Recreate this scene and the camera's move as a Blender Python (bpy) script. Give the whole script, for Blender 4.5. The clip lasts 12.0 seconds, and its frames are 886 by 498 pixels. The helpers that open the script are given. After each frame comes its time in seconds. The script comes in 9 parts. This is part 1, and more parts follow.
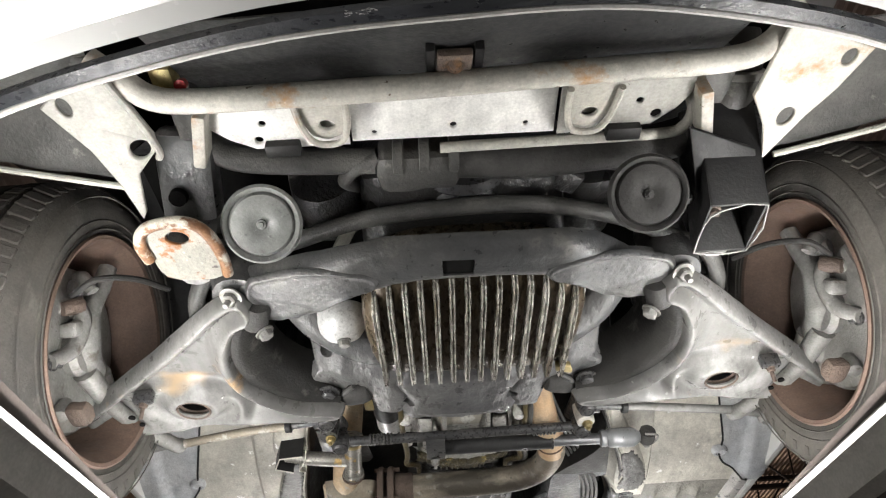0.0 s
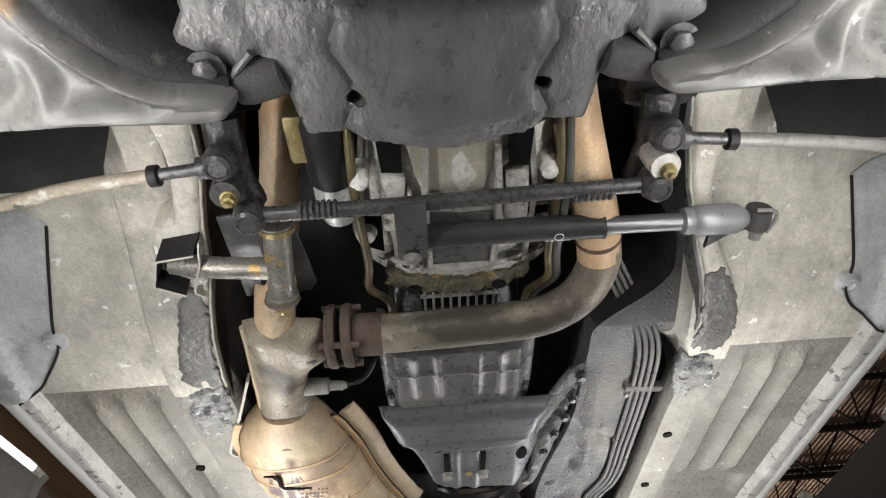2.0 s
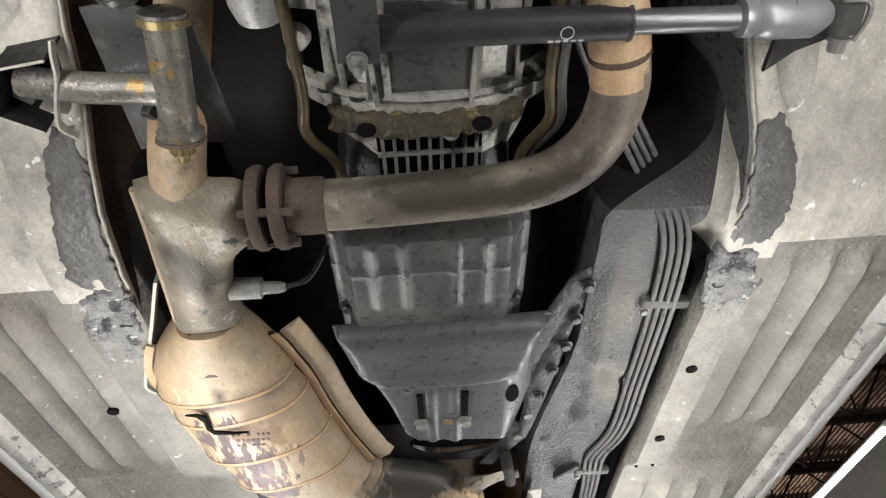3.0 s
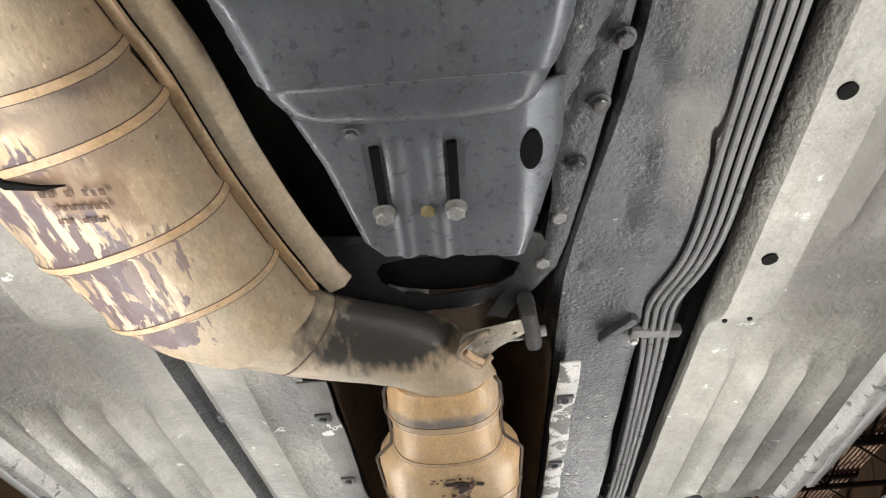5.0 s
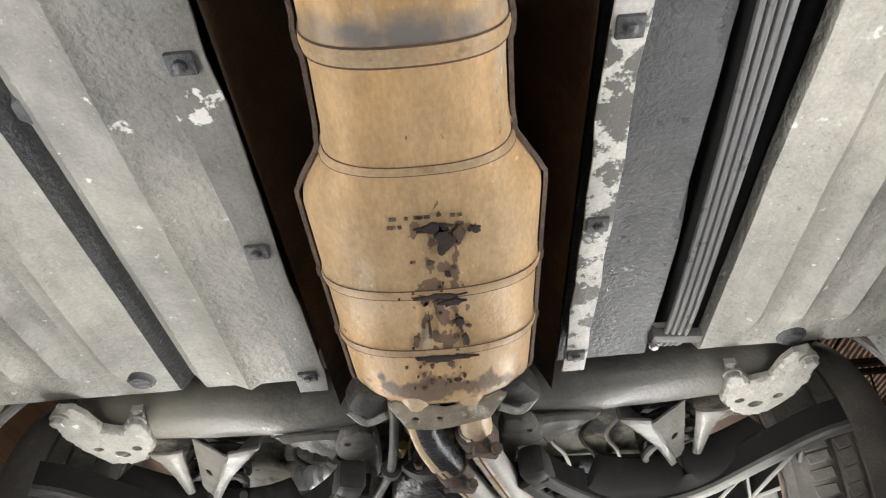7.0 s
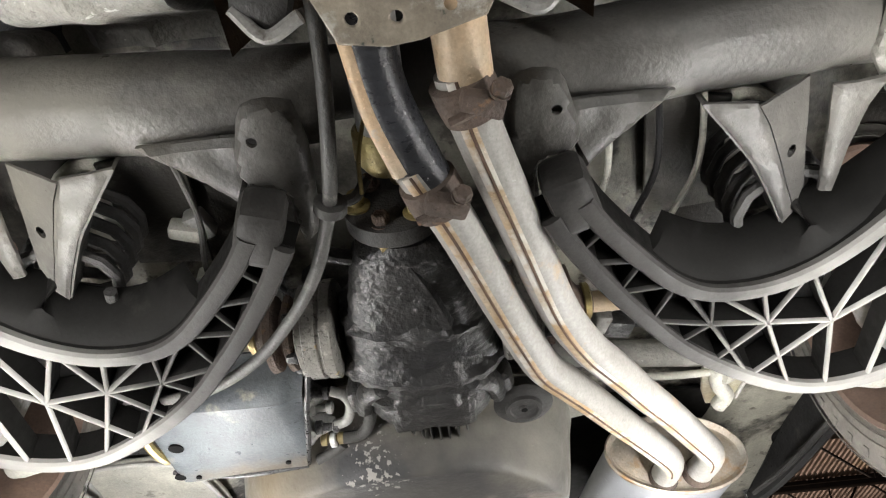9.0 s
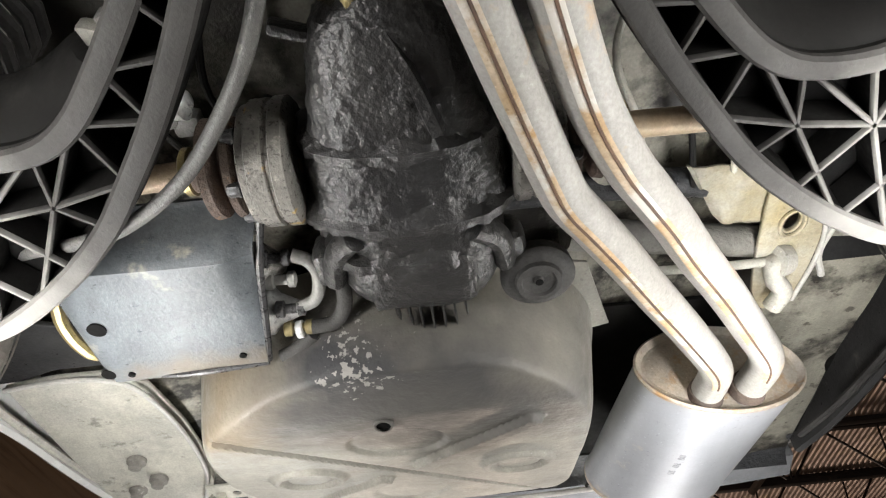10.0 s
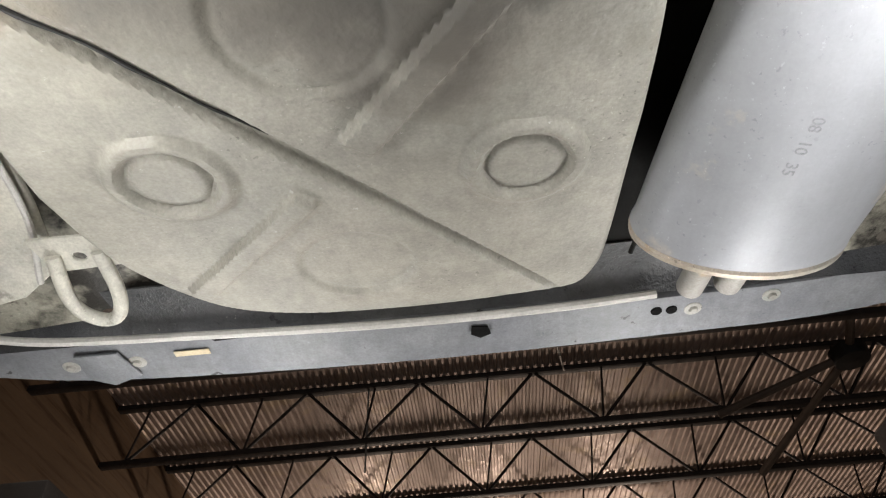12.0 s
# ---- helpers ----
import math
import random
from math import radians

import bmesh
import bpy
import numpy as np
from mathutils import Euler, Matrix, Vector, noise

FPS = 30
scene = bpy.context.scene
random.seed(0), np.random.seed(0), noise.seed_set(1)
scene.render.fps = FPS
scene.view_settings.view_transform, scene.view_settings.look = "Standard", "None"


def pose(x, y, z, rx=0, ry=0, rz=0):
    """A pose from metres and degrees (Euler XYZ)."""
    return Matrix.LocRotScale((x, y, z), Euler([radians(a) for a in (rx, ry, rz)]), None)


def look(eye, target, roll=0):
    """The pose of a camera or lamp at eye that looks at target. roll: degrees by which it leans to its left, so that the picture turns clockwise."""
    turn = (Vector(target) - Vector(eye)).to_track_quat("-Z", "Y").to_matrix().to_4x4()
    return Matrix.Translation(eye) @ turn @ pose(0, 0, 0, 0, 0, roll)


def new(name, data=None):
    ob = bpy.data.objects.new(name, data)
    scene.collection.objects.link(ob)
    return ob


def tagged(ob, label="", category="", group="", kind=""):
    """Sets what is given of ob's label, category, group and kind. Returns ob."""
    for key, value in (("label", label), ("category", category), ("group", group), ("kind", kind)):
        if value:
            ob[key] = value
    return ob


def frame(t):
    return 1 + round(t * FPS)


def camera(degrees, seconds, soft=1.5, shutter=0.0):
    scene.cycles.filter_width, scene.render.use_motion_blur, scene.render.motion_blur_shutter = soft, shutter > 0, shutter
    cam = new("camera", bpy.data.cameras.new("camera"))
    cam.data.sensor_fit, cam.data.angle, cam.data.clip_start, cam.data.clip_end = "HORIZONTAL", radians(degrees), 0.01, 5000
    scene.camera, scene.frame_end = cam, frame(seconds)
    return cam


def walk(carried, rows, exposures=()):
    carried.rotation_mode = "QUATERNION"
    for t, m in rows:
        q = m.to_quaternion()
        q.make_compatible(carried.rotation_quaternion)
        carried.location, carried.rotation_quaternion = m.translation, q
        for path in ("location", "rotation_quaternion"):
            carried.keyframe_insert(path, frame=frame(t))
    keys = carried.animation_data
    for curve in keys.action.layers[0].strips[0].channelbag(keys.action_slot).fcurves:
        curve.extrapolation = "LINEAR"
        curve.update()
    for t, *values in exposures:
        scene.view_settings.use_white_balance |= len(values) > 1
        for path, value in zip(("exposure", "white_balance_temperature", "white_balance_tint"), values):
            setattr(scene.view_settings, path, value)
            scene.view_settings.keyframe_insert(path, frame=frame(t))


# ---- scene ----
cam = camera(68.0, 12.0, soft=1.2)
PATH = [
    (0, (-0.043, 0.15, 1.149), (-0.004, 1.635, 2.489), -4.1),
    (0.5, (-0.034, 0.363, 1.132), (0.017, 1.846, 2.473), -4.5),
    (1, (-0.023, 0.566, 1.149), (0.027, 2.039, 2.5), -4.6),
    (1.5, (-0.029, 0.76, 1.162), (0.001, 2.218, 2.53), -4.6),
    (2, (-0.033, 0.959, 1.185), (0.011, 2.42, 2.55), -5.0),
    (2.5, (-0.022, 1.133, 1.207), (0.051, 2.594, 2.57), -5.5),
    (3, (-0.008, 1.31, 1.229), (0.066, 2.767, 2.596), -5.7),
    (3.2, (-0.007, 1.378, 1.234), (0.057, 2.836, 2.601), -5.6),
    (4.8, (0.049, 1.875, 1.297), (0.031, 3.358, 2.639), -4.1),
    (5, (0.05, 1.933, 1.301), (0.032, 3.416, 2.643), -4.1),
    (5.5, (0.047, 2.109, 1.302), (0.023, 3.596, 2.638), -4.2),
    (6, (0.028, 2.283, 1.307), (0.014, 3.77, 2.643), -4.5),
    (6.5, (0.043, 2.476, 1.312), (0.028, 3.966, 2.647), -4.2),
    (7, (0.043, 2.646, 1.307), (0.03, 4.129, 2.649), -4.3),
    (7.2, (0.04, 2.719, 1.309), (0.014, 4.211, 2.641), -3.8),
    (8.8, (0.031, 3.294, 1.256), (0.015, 4.695, 2.683), -5.7),
    (9, (0.034, 3.35, 1.256), (0.015, 4.751, 2.683), -5.6),
    (9.5, (0.033, 3.515, 1.262), (0.004, 4.919, 2.686), -5.5),
    (10, (0.024, 3.674, 1.265), (-0.011, 5.074, 2.693), -5.2),
    (10.5, (0.034, 3.882, 1.261), (-0.004, 5.276, 2.695), -5.0),
    (11, (0.037, 4.051, 1.277), (0.01, 5.451, 2.705), -5.1),
    (11.5, (0.015, 4.242, 1.271), (-0.012, 5.642, 2.7), -4.8),
    (12, (0.011, 4.424, 1.277), (-0.022, 5.823, 2.706), -4.5),
]
walk(cam, [(t, look(eye, target, roll)) for t, eye, target, roll in PATH])

from mathutils.bvhtree import BVHTree
from mathutils.geometry import delaunay_2d_cdt

# ---- world, lights, exposure ----
world = bpy.data.worlds.new("sky")
scene.world = world
world.use_nodes = True
wn = world.node_tree.nodes
wl = world.node_tree.links
sky = wn.new("ShaderNodeTexSky")
sky.sky_type = 'NISHITA'
sky.sun_disc = False
sky.sun_elevation = radians(38)
sky.sun_rotation = radians(150)
wl.new(sky.outputs[0], wn["Background"].inputs[0])
wn["Background"].inputs[1].default_value = 0.06


def area_lamp(name, m, sx, sy, watts, colour=(1, 1, 1), spread=180):
    d = bpy.data.lights.new(name, 'AREA')
    d.shape, d.size, d.size_y, d.energy, d.color = 'RECTANGLE', sx, sy, watts, colour
    d.spread = radians(spread)
    o = new(name, d)
    o.matrix_world = m
    return o


def lamp_line(y):
    """Where the lift lamps run: distance from the middle and height."""
    y = min(y, 1.8)
    return 0.512 - 0.018 * (y - 0.9), 1.512 + 0.03 * (y - 1.18)


# lift lamps: one strip in each fixture along the inner edges of the two runways; the last two pairs are added, unseen,
# to light the rear
FIXTURES = [(0.50, 1.66, 8.6), (1.96, 3.38, 7.2), (3.60, 4.78, 9.6), (5.15, 6.35, 7.6)]
for s in (-1, 1):
    for y0, y1, watts in FIXTURES:
        yc = (y0 + y1) / 2
        lx, lz = lamp_line(yc)
        area_lamp("strip_light", Matrix.Translation((s * (lx - 0.012), yc, lz + 0.030)) @ Matrix.Rotation(radians(180) - s * radians(9), 4, 'Y') @ pose(0, 0, 0, 0, 0, 90), y1 - y0 - 0.06, 0.03, watts, (1.0, 0.98, 0.95))
# added front light for the bumper, standing in an assumed, unseen bay door opening
area_lamp("added_front_light", look((0.0, -4.9, 2.2), (0.0, 0.0, 1.9)), 5.0, 3.6, 85, (0.97, 0.98, 1.0))
# unseen high-bay lamps, added so the floor bounces light up to the underside
ADDED_BAYS = [(-2.6, -1.0), (3.2, -1.0), (-2.6, 6.5), (3.4, 6.5)]
for x, y in ADDED_BAYS:
    area_lamp("added_bay_light", pose(x, y, 5.32), 0.9, 0.5, 30, (1.0, 0.92, 0.82))
# unseen warm lamps added at the far end, shining up for the glow on the roof deck
ADDED_UPLIGHTS = [-2.6, 0.4, 3.6]
for x in ADDED_UPLIGHTS:
    area_lamp("added_uplight", look((x, 20.7, 3.6), (x * 0.8, 13.5, 6.5)), 0.5, 0.3, 125, (1.0, 0.80, 0.64))
scene.view_settings.exposure = 0.0

# ---- materials ----


def ramp(nt, a, b, lo, hi):
    r = nt.nodes.new("ShaderNodeValToRGB")
    r.color_ramp.elements[0].position, r.color_ramp.elements[1].position = lo, hi
    r.color_ramp.elements[0].color, r.color_ramp.elements[1].color = a, b
    return r


W0, W1 = (0, 0, 0, 1), (1, 1, 1, 1)


def surface(name, c1, c2, rough=0.6, metal=0.0, scale=6.0, marks=None, mscale=30.0, mlo=0.58, mhi=0.66,
            bump=0.15, bscale=180.0, stretch=(1, 1, 1), rvar=0.15, coat=0.0, marks2=None, m2scale=90.0, m2lo=0.66, m2hi=0.7, spec=0.28, grain=0.22, mottle=0.32,
            grime=0.42, streak=0.14, speck=0.35, pebble=0.0):
    """Base colours mixed at a large scale, then dirt, streaks along the car, grain and specks, with fine and coarse relief."""
    m = bpy.data.materials.new(name)
    m.use_nodes = True
    nt = m.node_tree
    p = nt.nodes["Principled BSDF"]
    tc = nt.nodes.new("ShaderNodeTexCoord")
    mp = nt.nodes.new("ShaderNodeMapping")
    mp.inputs["Scale"].default_value = stretch
    nt.links.new(tc.outputs["Object"], mp.inputs[0])
    ms = nt.nodes.new("ShaderNodeMapping")
    ms.inputs["Scale"].default_value = (1.0, 0.10, 1.0)
    ms.inputs["Rotation"].default_value = (0, 0, 0.12)
    nt.links.new(tc.outputs["Object"], ms.inputs[0])

    def noise_tex(sc, detail=6.0, rough_n=0.6, src=mp):
        n = nt.nodes.new("ShaderNodeTexNoise")
        n.inputs["Scale"].default_value = sc
        n.inputs["Detail"].default_value = detail
        n.inputs["Roughness"].default_value = rough_n
        nt.links.new(src.outputs[0], n.inputs["Vector"])
        return n

    def mix(fac, a, b, blend='MIX'):
        x = nt.nodes.new("ShaderNodeMix")
        x.data_type, x.blend_type = 'RGBA', blend
        if isinstance(fac, float):
            x.inputs[0].default_value = fac
        else:
            nt.links.new(fac, x.inputs[0])
        for sock, v in ((x.inputs[6], a), (x.inputs[7], b)):
            if isinstance(v, tuple):
                sock.default_value = (*v, 1)
            else:
                nt.links.new(v, sock)
        return x.outputs[2]

    def graded(n, a, b, lo, hi):
        r = ramp(nt, (a, a, a, 1), (b, b, b, 1), lo, hi)
        nt.links.new(n.outputs[0], r.inputs[0])
        return r.outputs[0]

    col = mix(graded(noise_tex(scale), 0, 1, 0.36, 0.66), c1, c2)
    n3 = noise_tex(scale * 9, 4.0)
    col = mix(float(mottle), col, graded(n3, 0.66, 1.24, 0.3, 0.7), 'MULTIPLY')
    if grime:
        col = mix(float(grime), col, graded(noise_tex(11.0, 10.0, 0.72), 1.22, 0.55, 0.38, 0.70), 'MULTIPLY')
    if streak:
        col = mix(float(streak), col, graded(noise_tex(75.0, 5.0, 0.6, ms), 0.55, 1.35, 0.32, 0.68), 'MULTIPLY')
    fine = noise_tex(230.0, 3.0, 0.6)
    if grain:
        col = mix(float(grain), col, graded(fine, 0.55, 1.38, 0.34, 0.66), 'MULTIPLY')
    if marks:
        col = mix(graded(noise_tex(mscale, 8.0, 0.65), 0, 1, mlo, mhi), col, marks)
    if marks2:
        col = mix(graded(noise_tex(m2scale, 5.0, 0.6), 0, 1, m2lo, m2hi), col, marks2)
    if speck:
        patchy = nt.nodes.new("ShaderNodeMath")
        patchy.operation = 'MULTIPLY'
        patchy.inputs[1].default_value = speck * 1.8
        nt.links.new(graded(noise_tex(5.5, 3.0), 0.05, 1.0, 0.46, 0.66), patchy.inputs[0])
        col = mix(patchy.outputs[0], col, graded(noise_tex(120.0, 3.0, 0.55), 1.0, 0.35, 0.655, 0.69), 'MULTIPLY')
        col = mix(patchy.outputs[0], col, graded(noise_tex(165.0, 3.0, 0.55), 1.0, 1.9, 0.665, 0.70), 'MULTIPLY')
    nt.links.new(col, p.inputs["Base Color"])
    rr = ramp(nt, (max(0.04, rough - rvar),) * 3 + (1,), (min(1, rough + rvar),) * 3 + (1,), 0.3, 0.7)
    nt.links.new(n3.outputs[0], rr.inputs[0])
    nt.links.new(rr.outputs[0], p.inputs["Roughness"])
    p.inputs["Metallic"].default_value = metal
    p.inputs["Specular IOR Level"].default_value = spec
    p.inputs["Coat Weight"].default_value = coat
    p.inputs["Coat Roughness"].default_value = 0.15
    if bump:
        b = nt.nodes.new("ShaderNodeBump")
        b.inputs["Strength"].default_value = min(1.0, bump)
        b.inputs["Distance"].default_value = 0.006
        nt.links.new(noise_tex(bscale, 3.0).outputs[0], b.inputs["Height"])
        last = b
        if pebble:
            b2 = nt.nodes.new("ShaderNodeBump")
            b2.inputs["Strength"].default_value = pebble
            b2.inputs["Distance"].default_value = 0.012
            nt.links.new(noise_tex(bscale * 0.55, 2.0, 0.5).outputs[0], b2.inputs["Height"])
            nt.links.new(b.outputs[0], b2.inputs["Normal"])
            last = b2
        nt.links.new(last.outputs[0], p.inputs["Normal"])
    return m


M = {}
M["floor_dust"] = surface("dusty_underseal", (0.33, 0.315, 0.28), (0.17, 0.166, 0.158), 0.55, scale=3.2, marks=(0.12, 0.116, 0.108), mscale=5, mlo=0.56, mhi=0.72, marks2=(0.55, 0.54, 0.51), m2scale=40, m2lo=0.66, m2hi=0.70, bump=0.4, bscale=130, pebble=0.35)
# salt-stained; base made paler to paint in the stronger light there
M["toe_dust"] = surface("brightened_salty_toe_board", (0.66, 0.63, 0.56), (0.42, 0.405, 0.365), 0.5, scale=4, marks=(0.30, 0.285, 0.26), mscale=7, mlo=0.58, mhi=0.7, marks2=(0.82, 0.82, 0.80), m2scale=34, m2lo=0.645, m2hi=0.675, bump=0.14, bscale=120, pebble=0.25, grime=0.6)
M["undercoat"] = surface("grey_underseal", (0.036, 0.038, 0.042), (0.074, 0.075, 0.077), 0.40, spec=0.35, scale=6, marks=(0.030, 0.030, 0.032), mscale=14, mlo=0.57, mhi=0.7, marks2=(0.26, 0.255, 0.24), m2scale=34, m2lo=0.70, m2hi=0.73, bump=0.6, bscale=130, pebble=0.1)
M["rail"] = surface("dusty_rail", (0.29, 0.278, 0.25), (0.19, 0.184, 0.17), 0.6, scale=4, marks=(0.52, 0.51, 0.48), mscale=26, mlo=0.64, mhi=0.7, bump=0.35, bscale=150, pebble=0.3)
M["sill"] = surface("worn_sill", (0.40, 0.39, 0.37), (0.55, 0.54, 0.52), 0.6, scale=9, marks=(0.16, 0.16, 0.16), mscale=35, mlo=0.58, mhi=0.62, bump=0.6, bscale=70)
M["splash"] = surface("blue_grey_plastic", (0.44, 0.455, 0.48), (0.56, 0.56, 0.555), 0.5, scale=7, marks=(0.24, 0.245, 0.26), mscale=9, mlo=0.58, mhi=0.7, marks2=(0.5, 0.5, 0.5), m2scale=55, m2lo=0.68, m2hi=0.71, bump=0.25)
M["beam_dark"] = surface("rough_black_beam", (0.080, 0.080, 0.082), (0.13, 0.128, 0.124), 0.36, spec=0.5, scale=5, marks=(0.17, 0.166, 0.155), mscale=8, mlo=0.6, mhi=0.75, bump=0.4, bscale=110, stretch=(1, 0.6, 1), pebble=0.2)
M["lumps"] = surface("cracked_underseal", (0.13, 0.135, 0.14), (0.26, 0.26, 0.25), 0.4, scale=14, marks=(0.035, 0.035, 0.036), mscale=22, mlo=0.55, mhi=0.6, marks2=(0.5, 0.5, 0.48), m2scale=55, m2lo=0.63, m2hi=0.66, bump=1.0, bscale=90)
# near-black base paints in the pocket's shade, dust marks lie over it
M["pocket"] = surface("dusty_shaded_pocket", (0.012, 0.0115, 0.011), (0.028, 0.027, 0.025), 0.5, scale=5, marks=(0.15, 0.143, 0.13), mscale=9, mlo=0.6, mhi=0.75, bump=0.25)
M["alu_grease"] = surface("greasy_aluminium", (0.17, 0.162, 0.148), (0.27, 0.258, 0.235), 0.35, metal=0.4, scale=20, marks=(0.40, 0.38, 0.33), mscale=40, mlo=0.6, mhi=0.64, marks2=(0.35, 0.24, 0.09), m2scale=26, m2lo=0.63, m2hi=0.67, bump=0.25)
M["crusty"] = surface("oily_crust", (0.10, 0.085, 0.05), (0.055, 0.05, 0.04), 0.35, scale=30, marks=(0.32, 0.25, 0.10), mscale=40, mlo=0.58, mhi=0.66, bump=0.8)
M["black"] = surface("black_paint", (0.011, 0.011, 0.012), (0.02, 0.0195, 0.019), 0.5, scale=8, bump=0.15, spec=0.3)
# dark undercoat, blackened further to paint in the tunnel's inner shade
M["tunnel_in"] = surface("shaded_tunnel_steel", (0.016, 0.0155, 0.015), (0.034, 0.031, 0.028), 0.5, scale=5, marks=(0.07, 0.055, 0.03), mscale=30, mlo=0.66, mhi=0.70, bump=0.3, spec=0.3)
M["pan_dark"] = surface("charcoal_pan", (0.082, 0.082, 0.084), (0.135, 0.132, 0.126), 0.34, scale=7, marks=(0.19, 0.18, 0.165), mscale=16, mlo=0.62, mhi=0.72, bump=0.2, spec=0.5)
# near-black colour that paints in the shade of holes, hollows and cavities
M["void"] = surface("shade_black", (0.004, 0.004, 0.004), (0.007, 0.0068, 0.0065), 0.9, scale=8, bump=0.1, spec=0.08)
M["plastic"] = surface("black_plastic", (0.024, 0.024, 0.025), (0.040, 0.040, 0.040), 0.42, scale=10, marks=(0.09, 0.087, 0.08), mscale=14, mlo=0.64, mhi=0.75, bump=0.12)
M["subframe"] = surface("grey_dusty_steel", (0.045, 0.046, 0.048), (0.095, 0.093, 0.090), 0.38, spec=0.5, scale=5, marks=(0.17, 0.163, 0.15), mscale=10, mlo=0.6, mhi=0.75, marks2=(0.06, 0.06, 0.06), m2scale=40, m2lo=0.62, m2hi=0.68, bump=0.25, bscale=110, pebble=0.08)
M["arm"] = surface("pale_dusty_steel", (0.27, 0.265, 0.255), (0.145, 0.143, 0.139), 0.36, spec=0.4, scale=3.5, marks=(0.40, 0.26, 0.13), mscale=7, mlo=0.64, mhi=0.74, marks2=(0.7, 0.69, 0.66), m2scale=36, m2lo=0.69, m2hi=0.71, bump=0.08, streak=0.45, grime=0.6)
M["oilpan"] = surface("oily_cast_aluminium", (0.11, 0.085, 0.055), (0.045, 0.034, 0.023), 0.30, metal=0.3, scale=10, marks=(0.10, 0.075, 0.045), mscale=22, mlo=0.5, mhi=0.62, bump=0.35, bscale=120, stretch=(1, 0.35, 1), coat=0.3)
M["fin"] = surface("scuffed_fin_edge", (0.58, 0.56, 0.52), (0.34, 0.32, 0.285), 0.26, metal=0.6, scale=12, marks=(0.16, 0.13, 0.09), mscale=26, mlo=0.55, mhi=0.66, bump=0.5, bscale=150, stretch=(1, 0.25, 1))
M["alu"] = surface("cast_aluminium", (0.52, 0.51, 0.48), (0.26, 0.25, 0.23), 0.36, metal=0.2, scale=9, marks=(0.04, 0.037, 0.03), mscale=13, mlo=0.52, mhi=0.62, bump=0.4, bscale=150)
M["bell_cast"] = surface("oily_bell_casting", (0.70, 0.69, 0.655), (0.50, 0.49, 0.455), 0.33, metal=0.15, spec=0.5, scale=11, marks=(0.022, 0.020, 0.017), mscale=15, mlo=0.60, mhi=0.70, marks2=(0.34, 0.33, 0.30), m2scale=40, m2lo=0.66, m2hi=0.70, bump=0.5, bscale=120)
M["oily_plate"] = surface("oily_tan_plate", (0.46, 0.43, 0.36), (0.33, 0.30, 0.245), 0.4, metal=0.2, scale=7, marks=(0.07, 0.06, 0.045), mscale=14, mlo=0.58, mhi=0.70, bump=0.2)
M["alu_bright"] = surface("bright_aluminium", (0.66, 0.66, 0.65), (0.55, 0.55, 0.54), 0.36, metal=0.2, scale=12, bump=0.1, grime=0.25, grain=0.3, speck=0.25)
M["cast_dark"] = surface("greasy_cast_iron", (0.018, 0.018, 0.0185), (0.034, 0.033, 0.032), 0.36, metal=0.0, spec=0.6, scale=9, marks=(0.09, 0.086, 0.078), mscale=11, mlo=0.62, mhi=0.8, bump=0.55, bscale=110, rvar=0.08, pebble=0.2)
M["exhaust"] = surface("heat_tinted_steel", (0.58, 0.39, 0.23), (0.52, 0.45, 0.34), 0.45, metal=0.1, scale=6, marks=(0.20, 0.16, 0.125), mscale=12, mlo=0.6, mhi=0.72, marks2=(0.48, 0.45, 0.40), m2scale=30, m2lo=0.62, m2hi=0.7, bump=0.2)
M["pipe_soot"] = surface("sooty_exhaust_pipe", (0.19, 0.165, 0.135), (0.37, 0.325, 0.255), 0.42, metal=0.12, scale=6, marks=(0.50, 0.48, 0.43), mscale=18, mlo=0.56, mhi=0.64, marks2=(0.07, 0.078, 0.065), m2scale=30, m2lo=0.62, m2hi=0.66, bump=0.3)
M["shield"] = surface("tan_heat_shield", (0.60, 0.385, 0.19), (0.50, 0.365, 0.22), 0.45, metal=0.1, scale=5, marks=(0.60, 0.54, 0.44), mscale=14, mlo=0.56, mhi=0.7, marks2=(0.10, 0.065, 0.05), m2scale=26, m2lo=0.71, m2hi=0.73, bump=0.15, stretch=(1, 0.45, 1))
M["shield_peel"] = surface("peeling_heat_shield", (0.42, 0.295, 0.18), (0.38, 0.315, 0.225), 0.48, metal=0.08, scale=6, marks=(0.40, 0.30, 0.20), mscale=10, mlo=0.56, mhi=0.7, marks2=(0.24, 0.16, 0.11), m2scale=60, m2lo=0.70, m2hi=0.72, bump=0.2, stretch=(1, 0.5, 1))
M["band"] = surface("pressed_tan_band", (0.50, 0.335, 0.185), (0.43, 0.325, 0.21), 0.45, metal=0.08, scale=12, marks=(0.34, 0.22, 0.13), mscale=30, mlo=0.6, mhi=0.68, bump=0.1)
M["rust"] = surface("rusty_steel", (0.155, 0.115, 0.093), (0.10, 0.080, 0.069), 0.8, metal=0.1, scale=14, marks=(0.26, 0.15, 0.08), mscale=24, mlo=0.6, mhi=0.7, bump=0.6, bscale=140)
M["rim"] = surface("brown_dusty_rim", (0.18, 0.122, 0.095), (0.12, 0.083, 0.066), 0.7, scale=5, bump=0.1)
M["rubber"] = surface("dusty_tyre_rubber", (0.060, 0.057, 0.053), (0.12, 0.11, 0.098), 0.75, scale=5, marks=(0.16, 0.15, 0.135), mscale=12, mlo=0.58, mhi=0.72, bump=0.2)
M["rubber_black"] = surface("black_rubber", (0.035, 0.034, 0.033), (0.065, 0.063, 0.06), 0.65, scale=12, bump=0.3)
